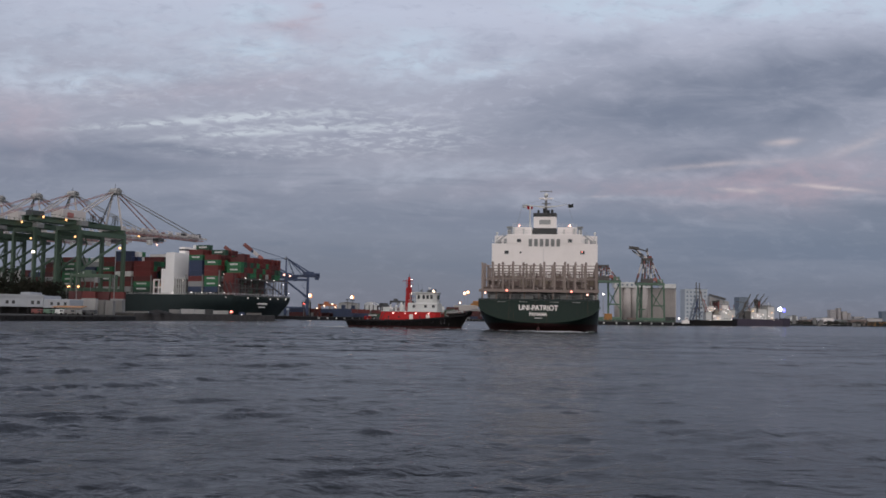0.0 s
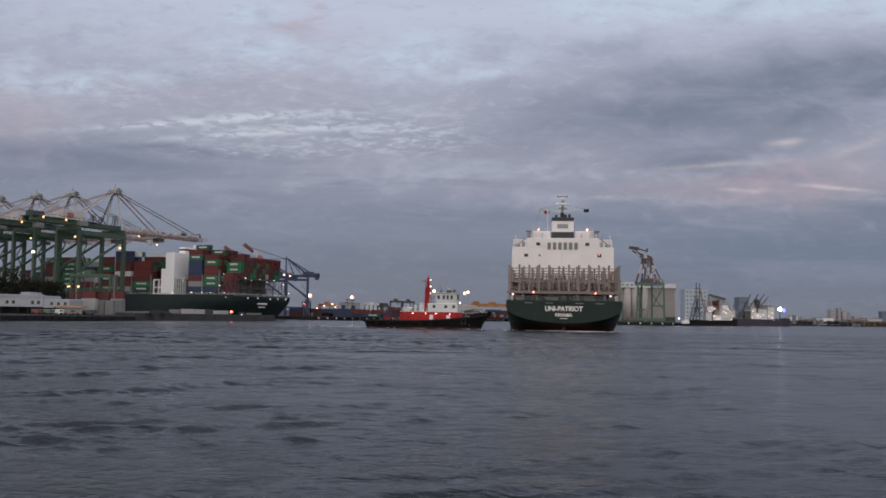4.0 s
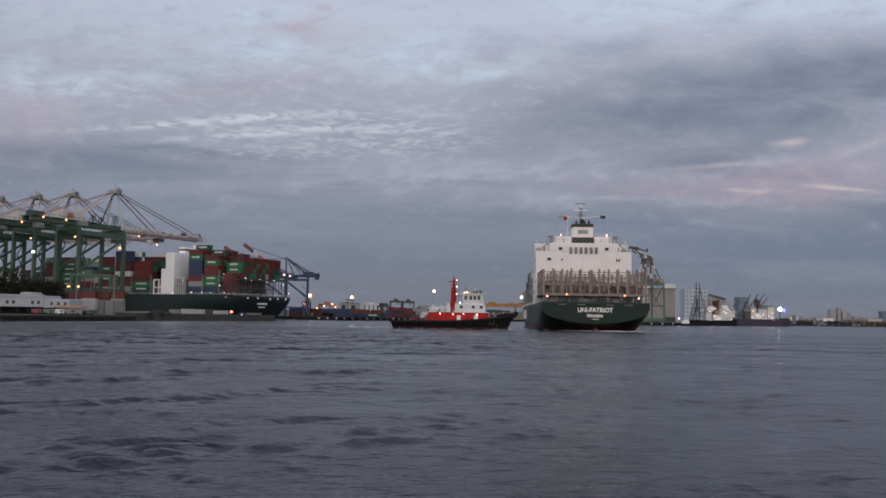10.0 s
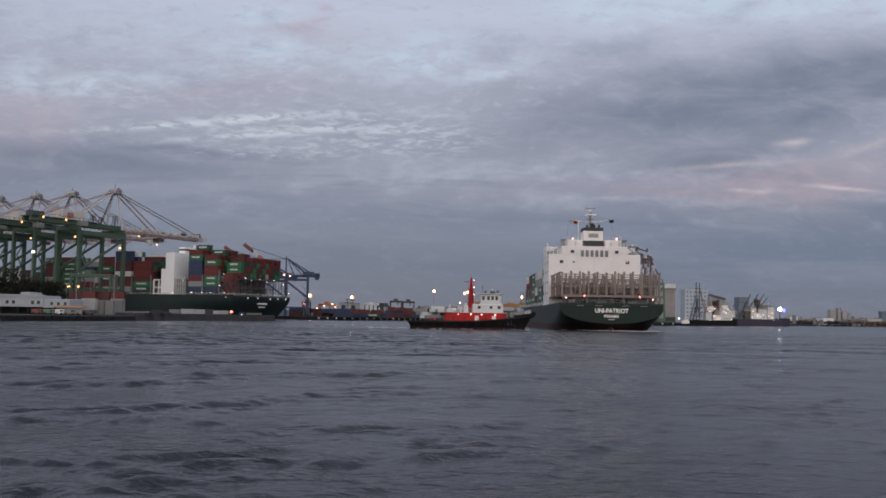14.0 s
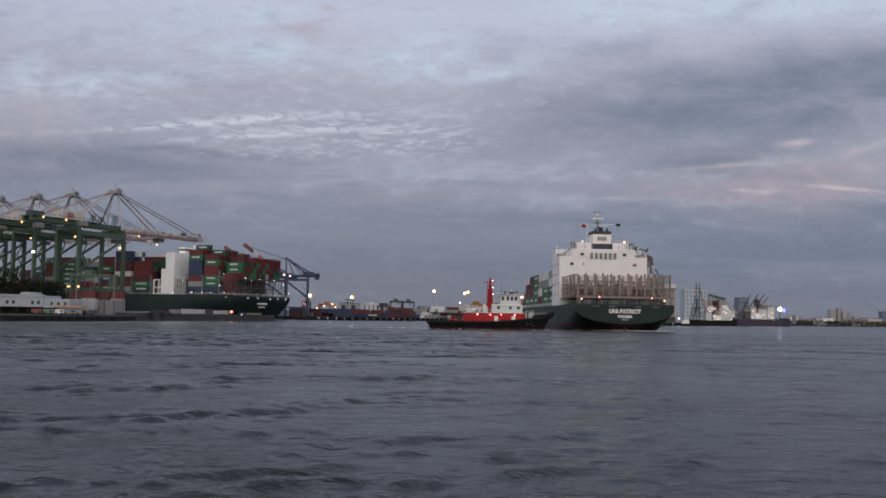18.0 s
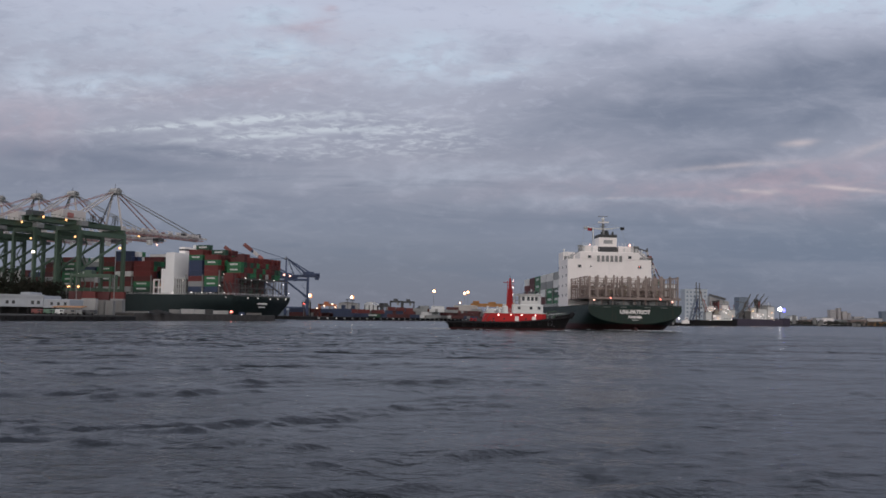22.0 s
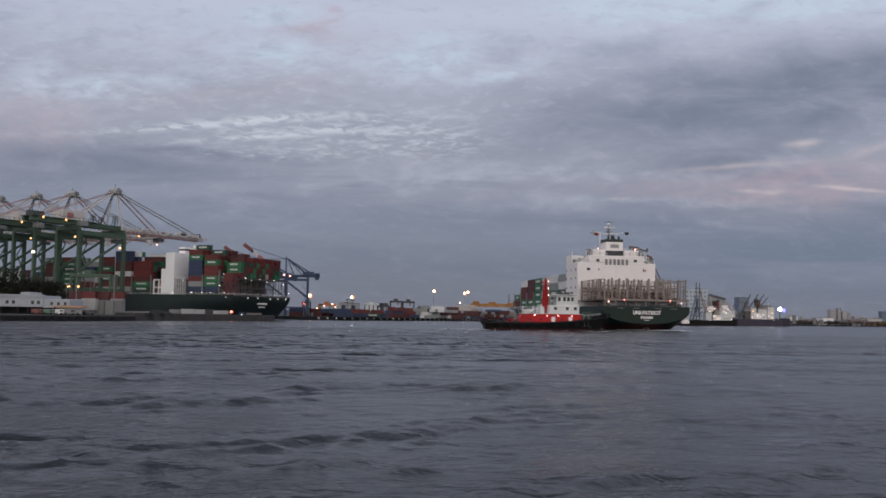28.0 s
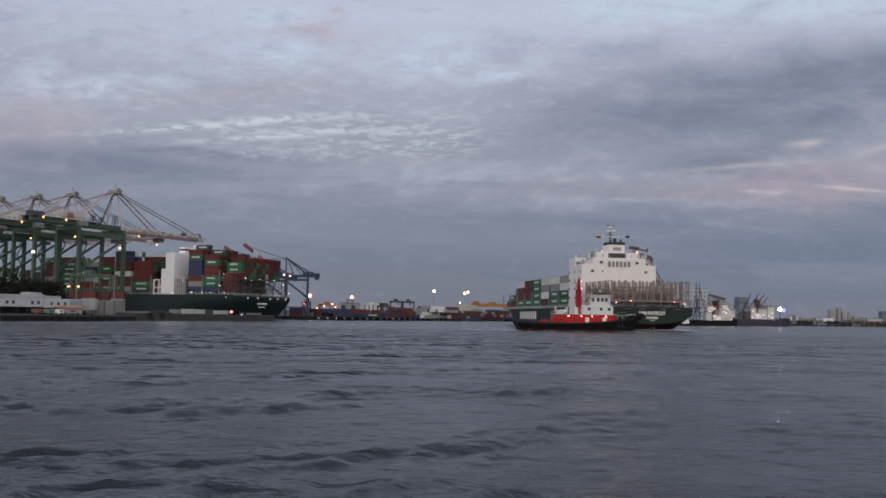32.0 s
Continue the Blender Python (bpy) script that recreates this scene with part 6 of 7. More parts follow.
def luffing_crane(m, top=1.0):
    """Old quay crane on a green portal: banded tower legs and a jib folded over the head."""
    crane = thing("luffing_crane", m, "old green portal crane with a raised red and white lattice jib", "crane", "raised cranes")
    h = 30.0

    def up(z):
        return h + (z - h) * top

    def banded(p, q, w, paints):
        """A leg painted in bands."""
        a, b = Vector((p[0], p[2], up(p[1]))), Vector((q[0], q[2], up(q[1])))
        for i, c in enumerate(paints):
            part("leg_band", Mesh().beam(a.lerp(b, i / len(paints)), a.lerp(b, (i + 1) / len(paints)), w), c, crane)

    for x in (-10.6, -5.4, 2.6, 9.6):
        y = 5.0 if x in (-5.4, 2.6) else -5.0
        leg = part("leg", Mesh().beam((x * 1.05, y, 0.8), (x * 0.97, y, h), 1.25), PALE_GREEN, crane)
        part("bogie", Mesh().soft(x * 1.05 - 1.8, x * 1.05 + 1.8, y - 0.6, y + 0.6, 0, 1.2, 0.15), DARK_STEEL, leg)
    for a, b in (((-10.4, -5, h - 2), (-5.4, 5, 9.0)), ((9.4, -5, h - 2), (3.2, 5, 12.0)), ((-10.6, -5, 9.0), (-5.6, 5, h - 6)), ((9.6, -5, 9.0), (2.8, 5, h - 8))):
        part("brace", Mesh().beam(a, b, 0.6), PALE_GREEN, crane)
    part("base_beam", Mesh().box(-11.8, 10.6, -5.6, -4.4, 1.2, 3.2), PALE_GREEN, crane)
    part("cross_beam", Mesh().box(-10.8, -4.6, -5.5, -4.6, 9.0, 10.0), PALE_GREEN, crane)
    part("cross_beam", Mesh().box(2.0, 10.0, -5.5, -4.6, 12.0, 13.0), PALE_GREEN, crane)
    part("portal_beam", Mesh().box(-10.6, 10.2, -5.6, 5.6, h - 1.6, h), PALE_GREEN, crane)
    part("platform", Mesh().box(-10.8, 10.0, -5.7, 5.7, h + 0.02, h + 0.4), WEATHERED_STEEL, crane)
    part("machinery_house", Mesh().soft(-6.6, 2.0, -3.5, 3.5, h + 0.4, h + 3.4, 0.2), WEATHERED_STEEL, crane, "dark weathered machinery house")
    part("winch_house", Mesh().soft(4.4, 9.6, -3.0, 3.5, h + 0.4, h + 3.0, 0.2), PALE_GREEN, crane)
    part("cab", Mesh().soft(1.8, 4.6, -4.6, -2.0, h + 1.6, h + 4.0, 0.2), CRANE_RED, crane)
    dark, white, red = WEATHERED_STEEL, CRANE_WHITE, FADED_RED
    banded((-11.4, h, -3), (-5.8, 47.8, -1), 1.1, (dark, red, white, white, dark))
    banded((-7.2, h, -3), (-4.6, 48.0, -1), 0.9, (dark, dark, white, dark, red))
    banded((-4.8, h, -3), (-3.4, 48.0, -1), 1.0, (dark, red, dark, dark, white, dark))
    banded((-2.0, h, -3), (-1.6, 48.4, -1), 1.1, (red, dark, white, white, red, dark))
    banded((0.4, h, -3), (0.0, 48.4, -1), 0.9, (dark, white, dark, red, red))
    banded((4.8, h, -3), (0.6, 47.6, -1), 1.1, (red, dark, white, white, dark))
    banded((8.8, h, -3), (1.4, 46.6, -1), 0.9, (white, red, dark, red, white, red))
    for i in range(6):
        z = up(h + 1.5 + i * 2.6)
        zz = up(h + 1.5 + i * 2.6 + 2.4)
        part("tower_lattice", Mesh().beam((-6.6 + i * 0.5, -2.6, z), (-1.8, -2.6, zz), 0.45), dark if i % 2 else red, crane)
        part("tower_lattice", Mesh().beam((-1.6, -2.6, z), (4.4 - i * 0.7, -2.6, zz), 0.45), dark, crane)
    part("tower_head", Mesh().soft(-6.4, 2.0, -2.0, 2.0, up(47.4), up(49.4), 0.2), dark, crane)
    if top < 1:
        return crane
    part("head_gear", Mesh().soft(-1.6, 1.0, -2.4, 2.4, 49.4, 51.0, 0.2), red, crane)
    for y in (-1.5, 1.5):
        banded((-2.6, 49.0, y), (-12.2, 57.2, y), 0.8, (white, dark, white, dark))
        banded((-5.0, 48.8, y), (-13.6, 55.2, y), 0.6, (dark, white, dark))
        banded((-1.4, 49.4, y), (-2.4, 56.8, y), 0.7, (dark, white, dark))
    jib = part("jib", Mesh().beam((-16.2, 0, 57.4), (-8.8, 0, 56.6), 2.3), WEATHERED_STEEL, crane, "folded jib head")
    part("fly_jib", Mesh().beam((-9.0, 0, 56.6), (-1.6, 0, 54.4), 0.9).beam((-10.4, 0, 55.6), (-6.6, 0, 51.0), 0.8), WEATHERED_STEEL, jib)
    for i in range(4):
        part("jib_lattice", Mesh().beam((-4.0 - i * 2.1, -1.6, 50.2 + i * 1.75), (-6.6 - i * 1.9, -1.6, 50.4 + i * 1.3), 0.4), WEATHERED_STEEL, jib)
    return crane


luffing_crane(Matrix.Translation((160.61, 722, 2.4)))
luffing_crane(Matrix.Translation((120.97, 690, 2.4)), 0.6)


def office(name, x0, x1, y, depth, z1, cols, rows, wall, label, base=2.4):
    """A plain block with rows of windows on its front."""
    ob = thing(name, Matrix.Translation((0, y, base)), label, "building")
    h = z1 - base
    body = part("wall", Mesh().soft(x0, x1, 0, depth, 0, h, 0.15), wall, ob)
    part("parapet", Mesh().box(x0 - 0.2, x1 + 0.2, -0.2, depth + 0.2, h, h + 0.6), wall, ob)
    pane = Mesh().box(0, (x1 - x0) / (cols + 0.6) * 0.5, -0.06, 0.02, 0, h / (rows + 0.6) * 0.42).data("window", BLUE_GREY)
    for r in range(rows):
        for c in range(cols):
            w = part("window", pane, None, body)
            w.location = (x0 + (x1 - x0) * (c + 0.5) / (cols + 0.4), 0, h * (r + 0.45) / (rows + 0.3))
    return ob


office("office_block", 249.52, 272.72, 960.0, 18.0, 36.3, 6, 8, PALE_BLUE, "pale blue-white office block with rows of dark windows")
mill = thing("mill_building", Matrix.Translation((303.5, 1060.0, 2.4)), "pale brown mill building with a dark sloping roof gallery", "building")
part("wall", Mesh().add([(0, 0, 0), (22, 0, 0), (22, 0, 24.5), (0, 0, 30.5), (0, 22, 0), (22, 22, 0), (22, 22, 24.5), (0, 22, 30.5)], [(0, 1, 2, 3), (5, 4, 7, 6), (1, 5, 6, 2), (4, 0, 3, 7), (3, 2, 6, 7)]), PALE_PANEL, mill)
part("roof_gallery", Mesh().beam((-0.6, -0.5, 32.0), (18.0, -0.5, 27.2), 3.0, 2.0), WEATHERED_STEEL, mill, "dark conveyor gallery along the roof")
for k in range(4):
    part("pilaster", Mesh().box(3.0 + k * 5.4, 3.8 + k * 5.4, -0.5, 0.0, 0, 25.0 - k * 1.2), CABIN_GREY, mill)
for k in range(10):
    part("window", Mesh().box(4.6 + (k % 4) * 5.2, 6.2 + (k % 4) * 5.2, -0.08, 0.02, 6.0 + (k // 4) * 6.0, 7.8 + (k // 4) * 6.0), BLUE_GREY, mill)
office("warehouse", 378.5, 389.6, 1190.0, 20.0, 35.26, 4, 5, BLUE_GREY, "blue-grey block behind the moored ships")



# ---- near pier and berth apron ----
def pier_building():
    d = 300.0
    ob = thing("pier_building", Matrix.Translation((0, d, 1.7)), "long white two-storey pier building with a dark open ground floor", "building")
    def zz(v):
        return v - 1.7
    up = part("upper_floor", Mesh().soft(X0, X1, 0, 14, zz(ZM), zz(ZT), 0.2), OLD_WHITE, ob, "white rendered upper floor")
    part("raised_parapet", Mesh().soft(-135.77, -132.33, 0.6, 9, zz(ZT), zz(8.74), 0.15), OLD_WHITE, ob)
    part("parapet", Mesh().box(X0 - 0.2, X1 + 0.2, -0.25, 0.2, zz(ZT) - 0.5, zz(ZT) + 0.25), OLD_WHITE, ob)
    low = part("side_wing", Mesh().soft(-128.16, -119.63, 0.4, 12, zz(3.85), zz(6.66), 0.15), OLD_WHITE, ob, "lower white wing")
    part("ground_floor", Mesh().box(X0, X1, 3.0, 13, 0, zz(ZM)), DARK_CONCRETE, ob, "dark recessed ground floor")
    for cx in (X0 + 8, X0 + 20, X1 - 14.0, X1 - 5):
        part("column", Mesh().soft(cx - 0.3, cx + 0.3, 0.3, 0.9, 0, zz(ZM), 0.05), DARK_CONCRETE, ob)
    for x in (-139.58, -137.58, -131.42, -129.52):
        w = part("window", Mesh().box(x - 0.48, x + 0.48, -0.06, 0.02, zz(4.93), zz(6.02)), PANE, up)
        part("sill", Mesh().box(x - 0.6, x + 0.6, -0.16, -0.02, zz(4.93) - 0.14, zz(4.93)), OLD_WHITE, w)
    for x in (-125.44, -123.26, -121.09):
        part("window", Mesh().box(x - 0.4, x + 0.4, 0.34, 0.42, zz(4.67), zz(5.66)), PANE, low)


X0, X1 = -144.29, -127.97
ZT, ZM = 7.74, 4.03
pier_building()


def crate(x0, x1, y, z0, z1, c, name, label, cat, depth=2.4):
    """A cabin or container seen on its long side, with ribs and a base frame."""
    ob = thing(name, Matrix.Translation((x0, y, z0)), label, cat)
    w, h = x1 - x0, z1 - z0
    body = part("body", Mesh().soft(0, w, 0, depth, 0.12, h, 0.06), c, ob)
    part("base_frame", Mesh().box(-0.02, w + 0.02, -0.03, depth, 0, 0.12), DARK_STEEL, ob)
    n = max(3, int(w / 0.7))
    ribs = Mesh()
    for i in range(n):
        ribs.box(w * (i + 0.3) / n, w * (i + 0.6) / n, -0.05, 0.0, 0.2, h - 0.12)
    part("side_ribs", ribs, c, body)
    return ob


for x0, x1, y, z, c, words in (
        (-127.16, -123.5, 318.0, 6.9, CABIN_TAN, "tan office container on the pier"),
        (-122.15, -117.17, 316.0, 7.14, PALE_PANEL, "pale site cabin on the pier"),
        (-117.9, -115.19, 319.0, 6.88, CABIN_GREY, "pale grey container on the pier"),
        (-114.64, -111.94, 318.0, 6.73, CABIN_GREY, "pale grey container on the pier"),
        (-115.37, -112.97, 330.0, 6.94, CABIN_GREY, "white container set on end by the berth")):
    crate(x0, x1, y, 1.72 if y < 321 else 2.62, z, c, "site_cabin", words, "cabin")

SHORT = [container_mesh(5.2, 2.75, c) for c in BOXES]
for k, (x, y) in enumerate(((-148.75, 372.0), (-143.35, 372.0), (-138.45, 374.0), (-132.79, 374.0))):
    for t in range(3):
        ob = new("container", SHORT[(3, 2)[k % 2] if t > 1 else (3, 6)[k % 2]])
        ob.matrix_basis = Matrix.Translation((x, y, 2.62 + t * 2.78))
        tagged(ob, "short red-brown shipping container stacked on the quay", "container", "containers on the quay")


def tree(x, y, base, height, spread, seed):
    """A trunk with limbs and an uneven crown of small leaf clumps."""
    rng = random.Random(seed)
    ob = thing("tree", Matrix.Translation((x, y, base)), "dark leafy tree behind the pier building", "tree", "trees on the pier")
    wood = Mesh().tube((0, 0, 0), (0.2, 0, height * 0.45), 0.3, 0.2, 8)
    tips = []
    for i in range(9):
        a, r = rng.uniform(0, 6.28), rng.uniform(0.35, 0.9) * spread
        tip = (r * math.cos(a), r * math.sin(a) * 0.7, height * rng.uniform(0.5, 0.95))
        wood.tube((0.15, 0, height * rng.uniform(0.25, 0.45)), tip, 0.14, 0.04, 6)
        tips.append(tip)
    part("trunk", wood, TREE_BARK, ob)
    crown = Mesh()
    for i in range(900):
        t = rng.choice(tips)
        c = [t[k] + rng.gauss(0, (spread * 0.26, spread * 0.22, height * 0.09)[k]) for k in range(3)]
        if c[2] < height * 0.25:
            continue
        s = rng.uniform(0.18, 0.5)
        n = Vector((rng.gauss(0, 1), rng.gauss(0, 1), rng.gauss(0, 1))).normalized()
        u = n.orthogonal().normalized() * s
        v = n.cross(u)
        c = Vector(c)
        crown.add([c - u, c - v * 0.6, c + u, c + v * 0.6 + n * s * 0.3], [(0, 1, 2), (0, 2, 3)])
    part("crown", crown, LEAVES, ob, "dark green crown")


for k, (x, y, height, w) in enumerate(((-149.34, 316.0, 14.15, 5.0), (-147.28, 319.0, 13.18, 4.6), (-143.98, 322.0, 10.64, 4.8), (-137.85, 316.0, 11.09, 4.6), (-135.68, 319.0, 10.86, 4.6), (-133.83, 322.0, 10.23, 4.2), (-152.78, 316.0, 14.47, 5.0), (-144.96, 319.0, 9.35, 4.0), (-138.52, 322.0, 8.98, 4.2))):
    tree(x, y, 1.7 if y < 321 else 2.6, height, w, 30 + k)


def street_lamp(x, y, base, top, bulb, r=0.5, arm=1.4):
    ob = thing("street_lamp", Matrix.Translation((x, y, base)), "tall grey steel street lamp, lit", "street lamp", "lamps on the berth")
    h = top - base
    part("pole", Mesh().tube((0, 0, 0), (0, 0, h), 0.2, 0.12), GREY, ob)
    part("arm", Mesh().beam((0, 0, h), (arm, 0, h + 0.25), 0.12), GREY, ob)
    part("lamp_head", Mesh().ball((arm, 0, h + 0.1), r, 10, 0.7), bulb, ob, "lit lamp head")


for x, y, z, r, bulb, arm in ((-132.76, 330.0, 11.44, 0.5, LAMP_AMBER, 0.6), (-129.26, 330.0, 11.5, 0.5, LAMP_AMBER, 0.6), (-114.56, 326.0, 25.05, 0.5, LAMP_AMBER, 1.4), (-211.72, 480.0, 33.14, 0.9, FLOOD_WARM, 0.5), (-164.64, 420.0, 19.51, 0.5, LAMP_WHITE, 0.5), (-158.28, 420.0, 19.11, 0.5, LAMP_WHITE, 0.5)):
    street_lamp(x, y, 2.6, z, bulb, r, arm)


def yard_gantry(m, width, height, depth, colour, label, group=""):
    """Rubber-tyred yard gantry: two portals, beams, trolley and cabin."""
    ob = thing("yard_gantry", m, label, "crane", group)
    for y in (0, depth):
        for x in (-width / 2, width / 2):
            part("leg", Mesh().beam((x, y, 1.0), (x, y, height), 0.9), colour, ob)
        part("girder", Mesh().box(-width / 2 - 0.5, width / 2 + 0.5, y - 0.6, y + 0.6, height, height + 1.5), colour, ob)
    for x in (-width / 2, width / 2):
        part("sill", Mesh().box(x - 0.45, x + 0.45, -1.5, depth + 1.5, 1.0, 2.0), colour, ob)
        for y in (-0.8, depth + 0.8):
            part("wheel", Mesh().tube((x - 0.35, y, 0.75), (x + 0.35, y, 0.75), 0.75, n=12), RUBBER, ob)
    part("trolley", Mesh().soft(-width * 0.2, -width * 0.2 + 3.4, 0.8, depth - 0.8, height + 1.5, height + 3.2, 0.15), colour, ob)
    part("cabin", Mesh().soft(width * 0.1, width * 0.1 + 1.8, -0.6, 1.4, height - 2.4, height - 0.1, 0.12), GREY, ob)
    return ob


yard_gantry(Matrix.Translation((-156.47, 415, 2.6)), 17.4, 15.6, 8.0, CRANE_GREEN, "green rubber-tyred yard gantry on the berth")
# awning and parked vehicles in front of the building
def vehicle(x, y, base, length, height, colour, label):
    ob = thing("parked_van", Matrix.Translation((x, y, base)), label, "van")
    part("body", Mesh().soft(0, length, 0, 1.8, 0.35, height, 0.18), colour, ob)
    part("window", Mesh().box(length * 0.62, length * 0.95, -0.02, 0.03, height * 0.58, height * 0.86), PANE, ob)
    for wx in (length * 0.2, length * 0.8):
        part("wheel", Mesh().tube((wx, -0.05, 0.34), (wx, 0.25, 0.34), 0.34, n=12), RUBBER, ob)


for x, length, c, words in ((-121.56, 3.2, PALE_GREEN, "green parked van on the pier"), (-118.0, 2.6, WHITE_DULL, "pale parked van on the pier"), (-115.2, 3.4, CABIN_GREY, "pale grey parked van on the pier"), (-111.6, 3.4, GREY, "grey parked van on the pier"), (-125.2, 3.2, FADED_RED, "dull red parked van on the pier"), (-109.82, 4.2, DARK_STEEL, "dark parked van on the pier")):
    vehicle(x, 285.0, 1.7, length, 1.65, c, words)
awning = thing("awning", Matrix.Translation((-121.74, 292, 1.7)), "faded yellow awning on posts beside the pier building", "awning")
part("roof_sheet", Mesh().add([(0, -0.6, 2.25), (9.5, -0.6, 2.25), (9.5, 4, 2.7), (0, 4, 2.7), (0, -0.6, 2.4), (9.5, -0.6, 2.4), (9.5, 4, 2.85), (0, 4, 2.85)], [(0, 3, 2, 1), (4, 5, 6, 7), (0, 1, 5, 4), (1, 2, 6, 5), (2, 3, 7, 6), (3, 0, 4, 7)]), CRANE_YELLOW, awning, "sloping ochre awning sheet")
for x in (0.2, 4.7, 9.2):
    part("post", Mesh().box(x, x + 0.14, 0.1, 0.24, 0, 2.26), GREY, awning)
tyres = Mesh().tube((0, 0, 0), (0.3, 0, 0), 0.5, n=12).data("pier_fender", RUBBER)
for i in range(14):
    u = (i + 0.5) / 14
    whole("pier_fender", tyres, None, "black tyre fender on the dark pier wall", "fender", "pier fenders", m=Matrix.Translation((-113.0 + 9.5 * u + 0.02, 240.0 + 57.0 * u, 0.9)))

# along the berth's edge: parapet panels, huts, lamps
crate(-111.59, -103.62, 329.8, 2.6, 3.27, CABIN_GREY, "parapet", "low grey concrete parapet on the berth", "wall", 1.6)
crate(-107.79, -101.96, 344.4, 2.6, 3.21, PALE_PANEL, "store_shed", "white store shed on the berth edge", "shed", 1.6)
crate(-104.44, -100.33, 357.9, 2.6, 4.21, CABIN_GREY, "parapet", "pale concrete parapet on the berth", "wall", 1.6)
crate(-102.86, -97.96, 368.5, 2.6, 4.56, PALE_PANEL, "wall_panel", "pale wall panel on the berth", "wall", 1.6)
crate(-100.37, -96.48, 379.3, 2.6, 4.48, PALE_PANEL, "parapet", "pale concrete parapet on the berth", "wall", 1.6)
crate(-98.30, -95.25, 388.3, 2.6, 4.59, CHARCOAL, "shelter", "dark open shelter on the berth", "shed", 1.6)
crate(-97.80, -91.52, 399.7, 2.6, 4.25, PALE_PANEL, "wall_panel", "pale wall panel on the berth", "wall", 1.6)
crate(-91.63, -89.34, 422.5, 2.6, 3.74, CRANE_BLUE, "portable_cabin", "blue portable cabin on the berth", "cabin", 1.6)
crate(-91.30, -84.44, 436.8, 2.6, 3.61, CONCRETE, "parapet", "low grey concrete parapet on the berth", "wall", 1.6)
street_lamp(-92.39, 408.9, 2.6, 3.74, LAMP_RED_BRIGHT, 0.7, 0.3)
street_lamp(-90.12, 420.2, 2.6, 2.46, LAMP_WHITE, 0.35, 0.2)


def heap(x, y, base, w, h, seed, label):
    """A low heap of loose stuff with a ragged crest."""
    rng = random.Random(seed)
    m, n, k = Mesh(), 18, 5
    for j in range(k):
        u = j / (k - 1)
        for i in range(n):
            a = 2 * math.pi * i / n
            r = (1 - u) * (1 + rng.uniform(-0.1, 0.1)) + 0.03
            m.v.append((w * r * math.cos(a), w * 0.5 * r * math.sin(a), h * u ** 0.8 * (1 + rng.uniform(-0.06, 0.06))))
    m.f += [(j * n + i, j * n + (i + 1) % n, (j + 1) * n + (i + 1) % n, (j + 1) * n + i) for j in range(k - 1) for i in range(n)] + [tuple(range((k - 1) * n, k * n))]
    whole("gravel_heap", m, GRAVEL, label, "heap", "heaps on the berth", m=Matrix.Translation((x, y, base)))


for k, (x, y, base, w, h) in enumerate(((-104.44, 342.7, 2.6, 4.6, 1.45), (-103.4, 348.3, 2.6, 3.2, 0.89), (-106.16, 333.1, 2.6, 4.4, 0.73), (-113.7, 296.0, 1.7, 4.0, 1.04), (-117.65, 296.0, 1.7, 3.0, 0.79))):
    heap(x, y, base, w, h, 50 + k, "dark gravel heap on the berth")



# ---- across the basin ----
def shed(x0, x1, y, depth, z0, z1, wall, roof, label, rise=2.0, name="shed"):
    """A pitched shed with a door."""
    ob = thing(name, Matrix.Translation((0, y, z0)), label, "shed")
    h = z1 - z0
    part("wall", Mesh().soft(x0, x1, 0, depth, 0, h, 0.1), wall, ob)
    m = (x0 + x1) / 2
    part("roof", Mesh().add([(x0 - 0.3, -0.4, h), (x1 + 0.3, -0.4, h), (m, -0.4, h + rise), (x0 - 0.3, depth + 0.4, h), (x1 + 0.3, depth + 0.4, h), (m, depth + 0.4, h + rise)],
                            [(0, 1, 2), (3, 5, 4), (0, 2, 5, 3), (1, 4, 5, 2), (0, 3, 4, 1)]), roof, ob)
    part("door", Mesh().box(m - (x1 - x0) * 0.12, m + (x1 - x0) * 0.12, -0.05, 0.02, 0, h * 0.6), DARK_STEEL, ob)
    return ob


shed(-84.46, -68.84, 760, 25, 2.4, 13.44, PALE_PANEL, CABIN_GREY, "long pale transit shed behind the container yard", 1.2)
shed(-66.67, -55.06, 800, 25, 2.4, 11.4, WHITE_DULL, WHITE_DULL, "white shed with an arched pale roof", 3.2)
shed(-131.94, -117.13, 700, 25, 2.4, 7.0, BLUE_GREY, GREY, "blue-grey shed behind the blue crane", 2.0)
shed(14.41, 43.09, 1130, 20, 2.4, 18.3, SILO, WHITE_DULL, "pale harbour building on the far quay", 1.0)
shed(47.07, 108.74, 1215, 20, 2.4, 12.17, CABIN_TAN, GREY, "dull ochre shed on the far quay", 1.0)
gantry = yard_gantry(Matrix.Translation((-39.59, 800, 2.4)), 9.6, 13.0, 8.0, DARK_STEEL, "dark steel yard gantry over container stacks", "yard gantries")
copy_thing(gantry, Matrix.Translation((-29.5, 815, 2.4)))
arch = thing("arched_canopy", Matrix.Translation((-56.23, 745, 2.4)), "white arched steel canopy on dark posts in the yard", "canopy")
for i in range(8):
    a, b = math.pi * i / 8, math.pi * (i + 1) / 8
    part("arch_piece", Mesh().beam((-5.2 * math.cos(a), 0, 9.6 + 2.2 * math.sin(a)), (-5.2 * math.cos(b), 0, 9.6 + 2.2 * math.sin(b)), 6.0, 0.7), WHITE_DULL, arch)
for x in (-5.0, -1.6, 1.6, 5.0):
    part("post", Mesh().beam((x, -2.6, 0), (x, -2.6, 9.6), 0.8), DARK_STEEL, arch)
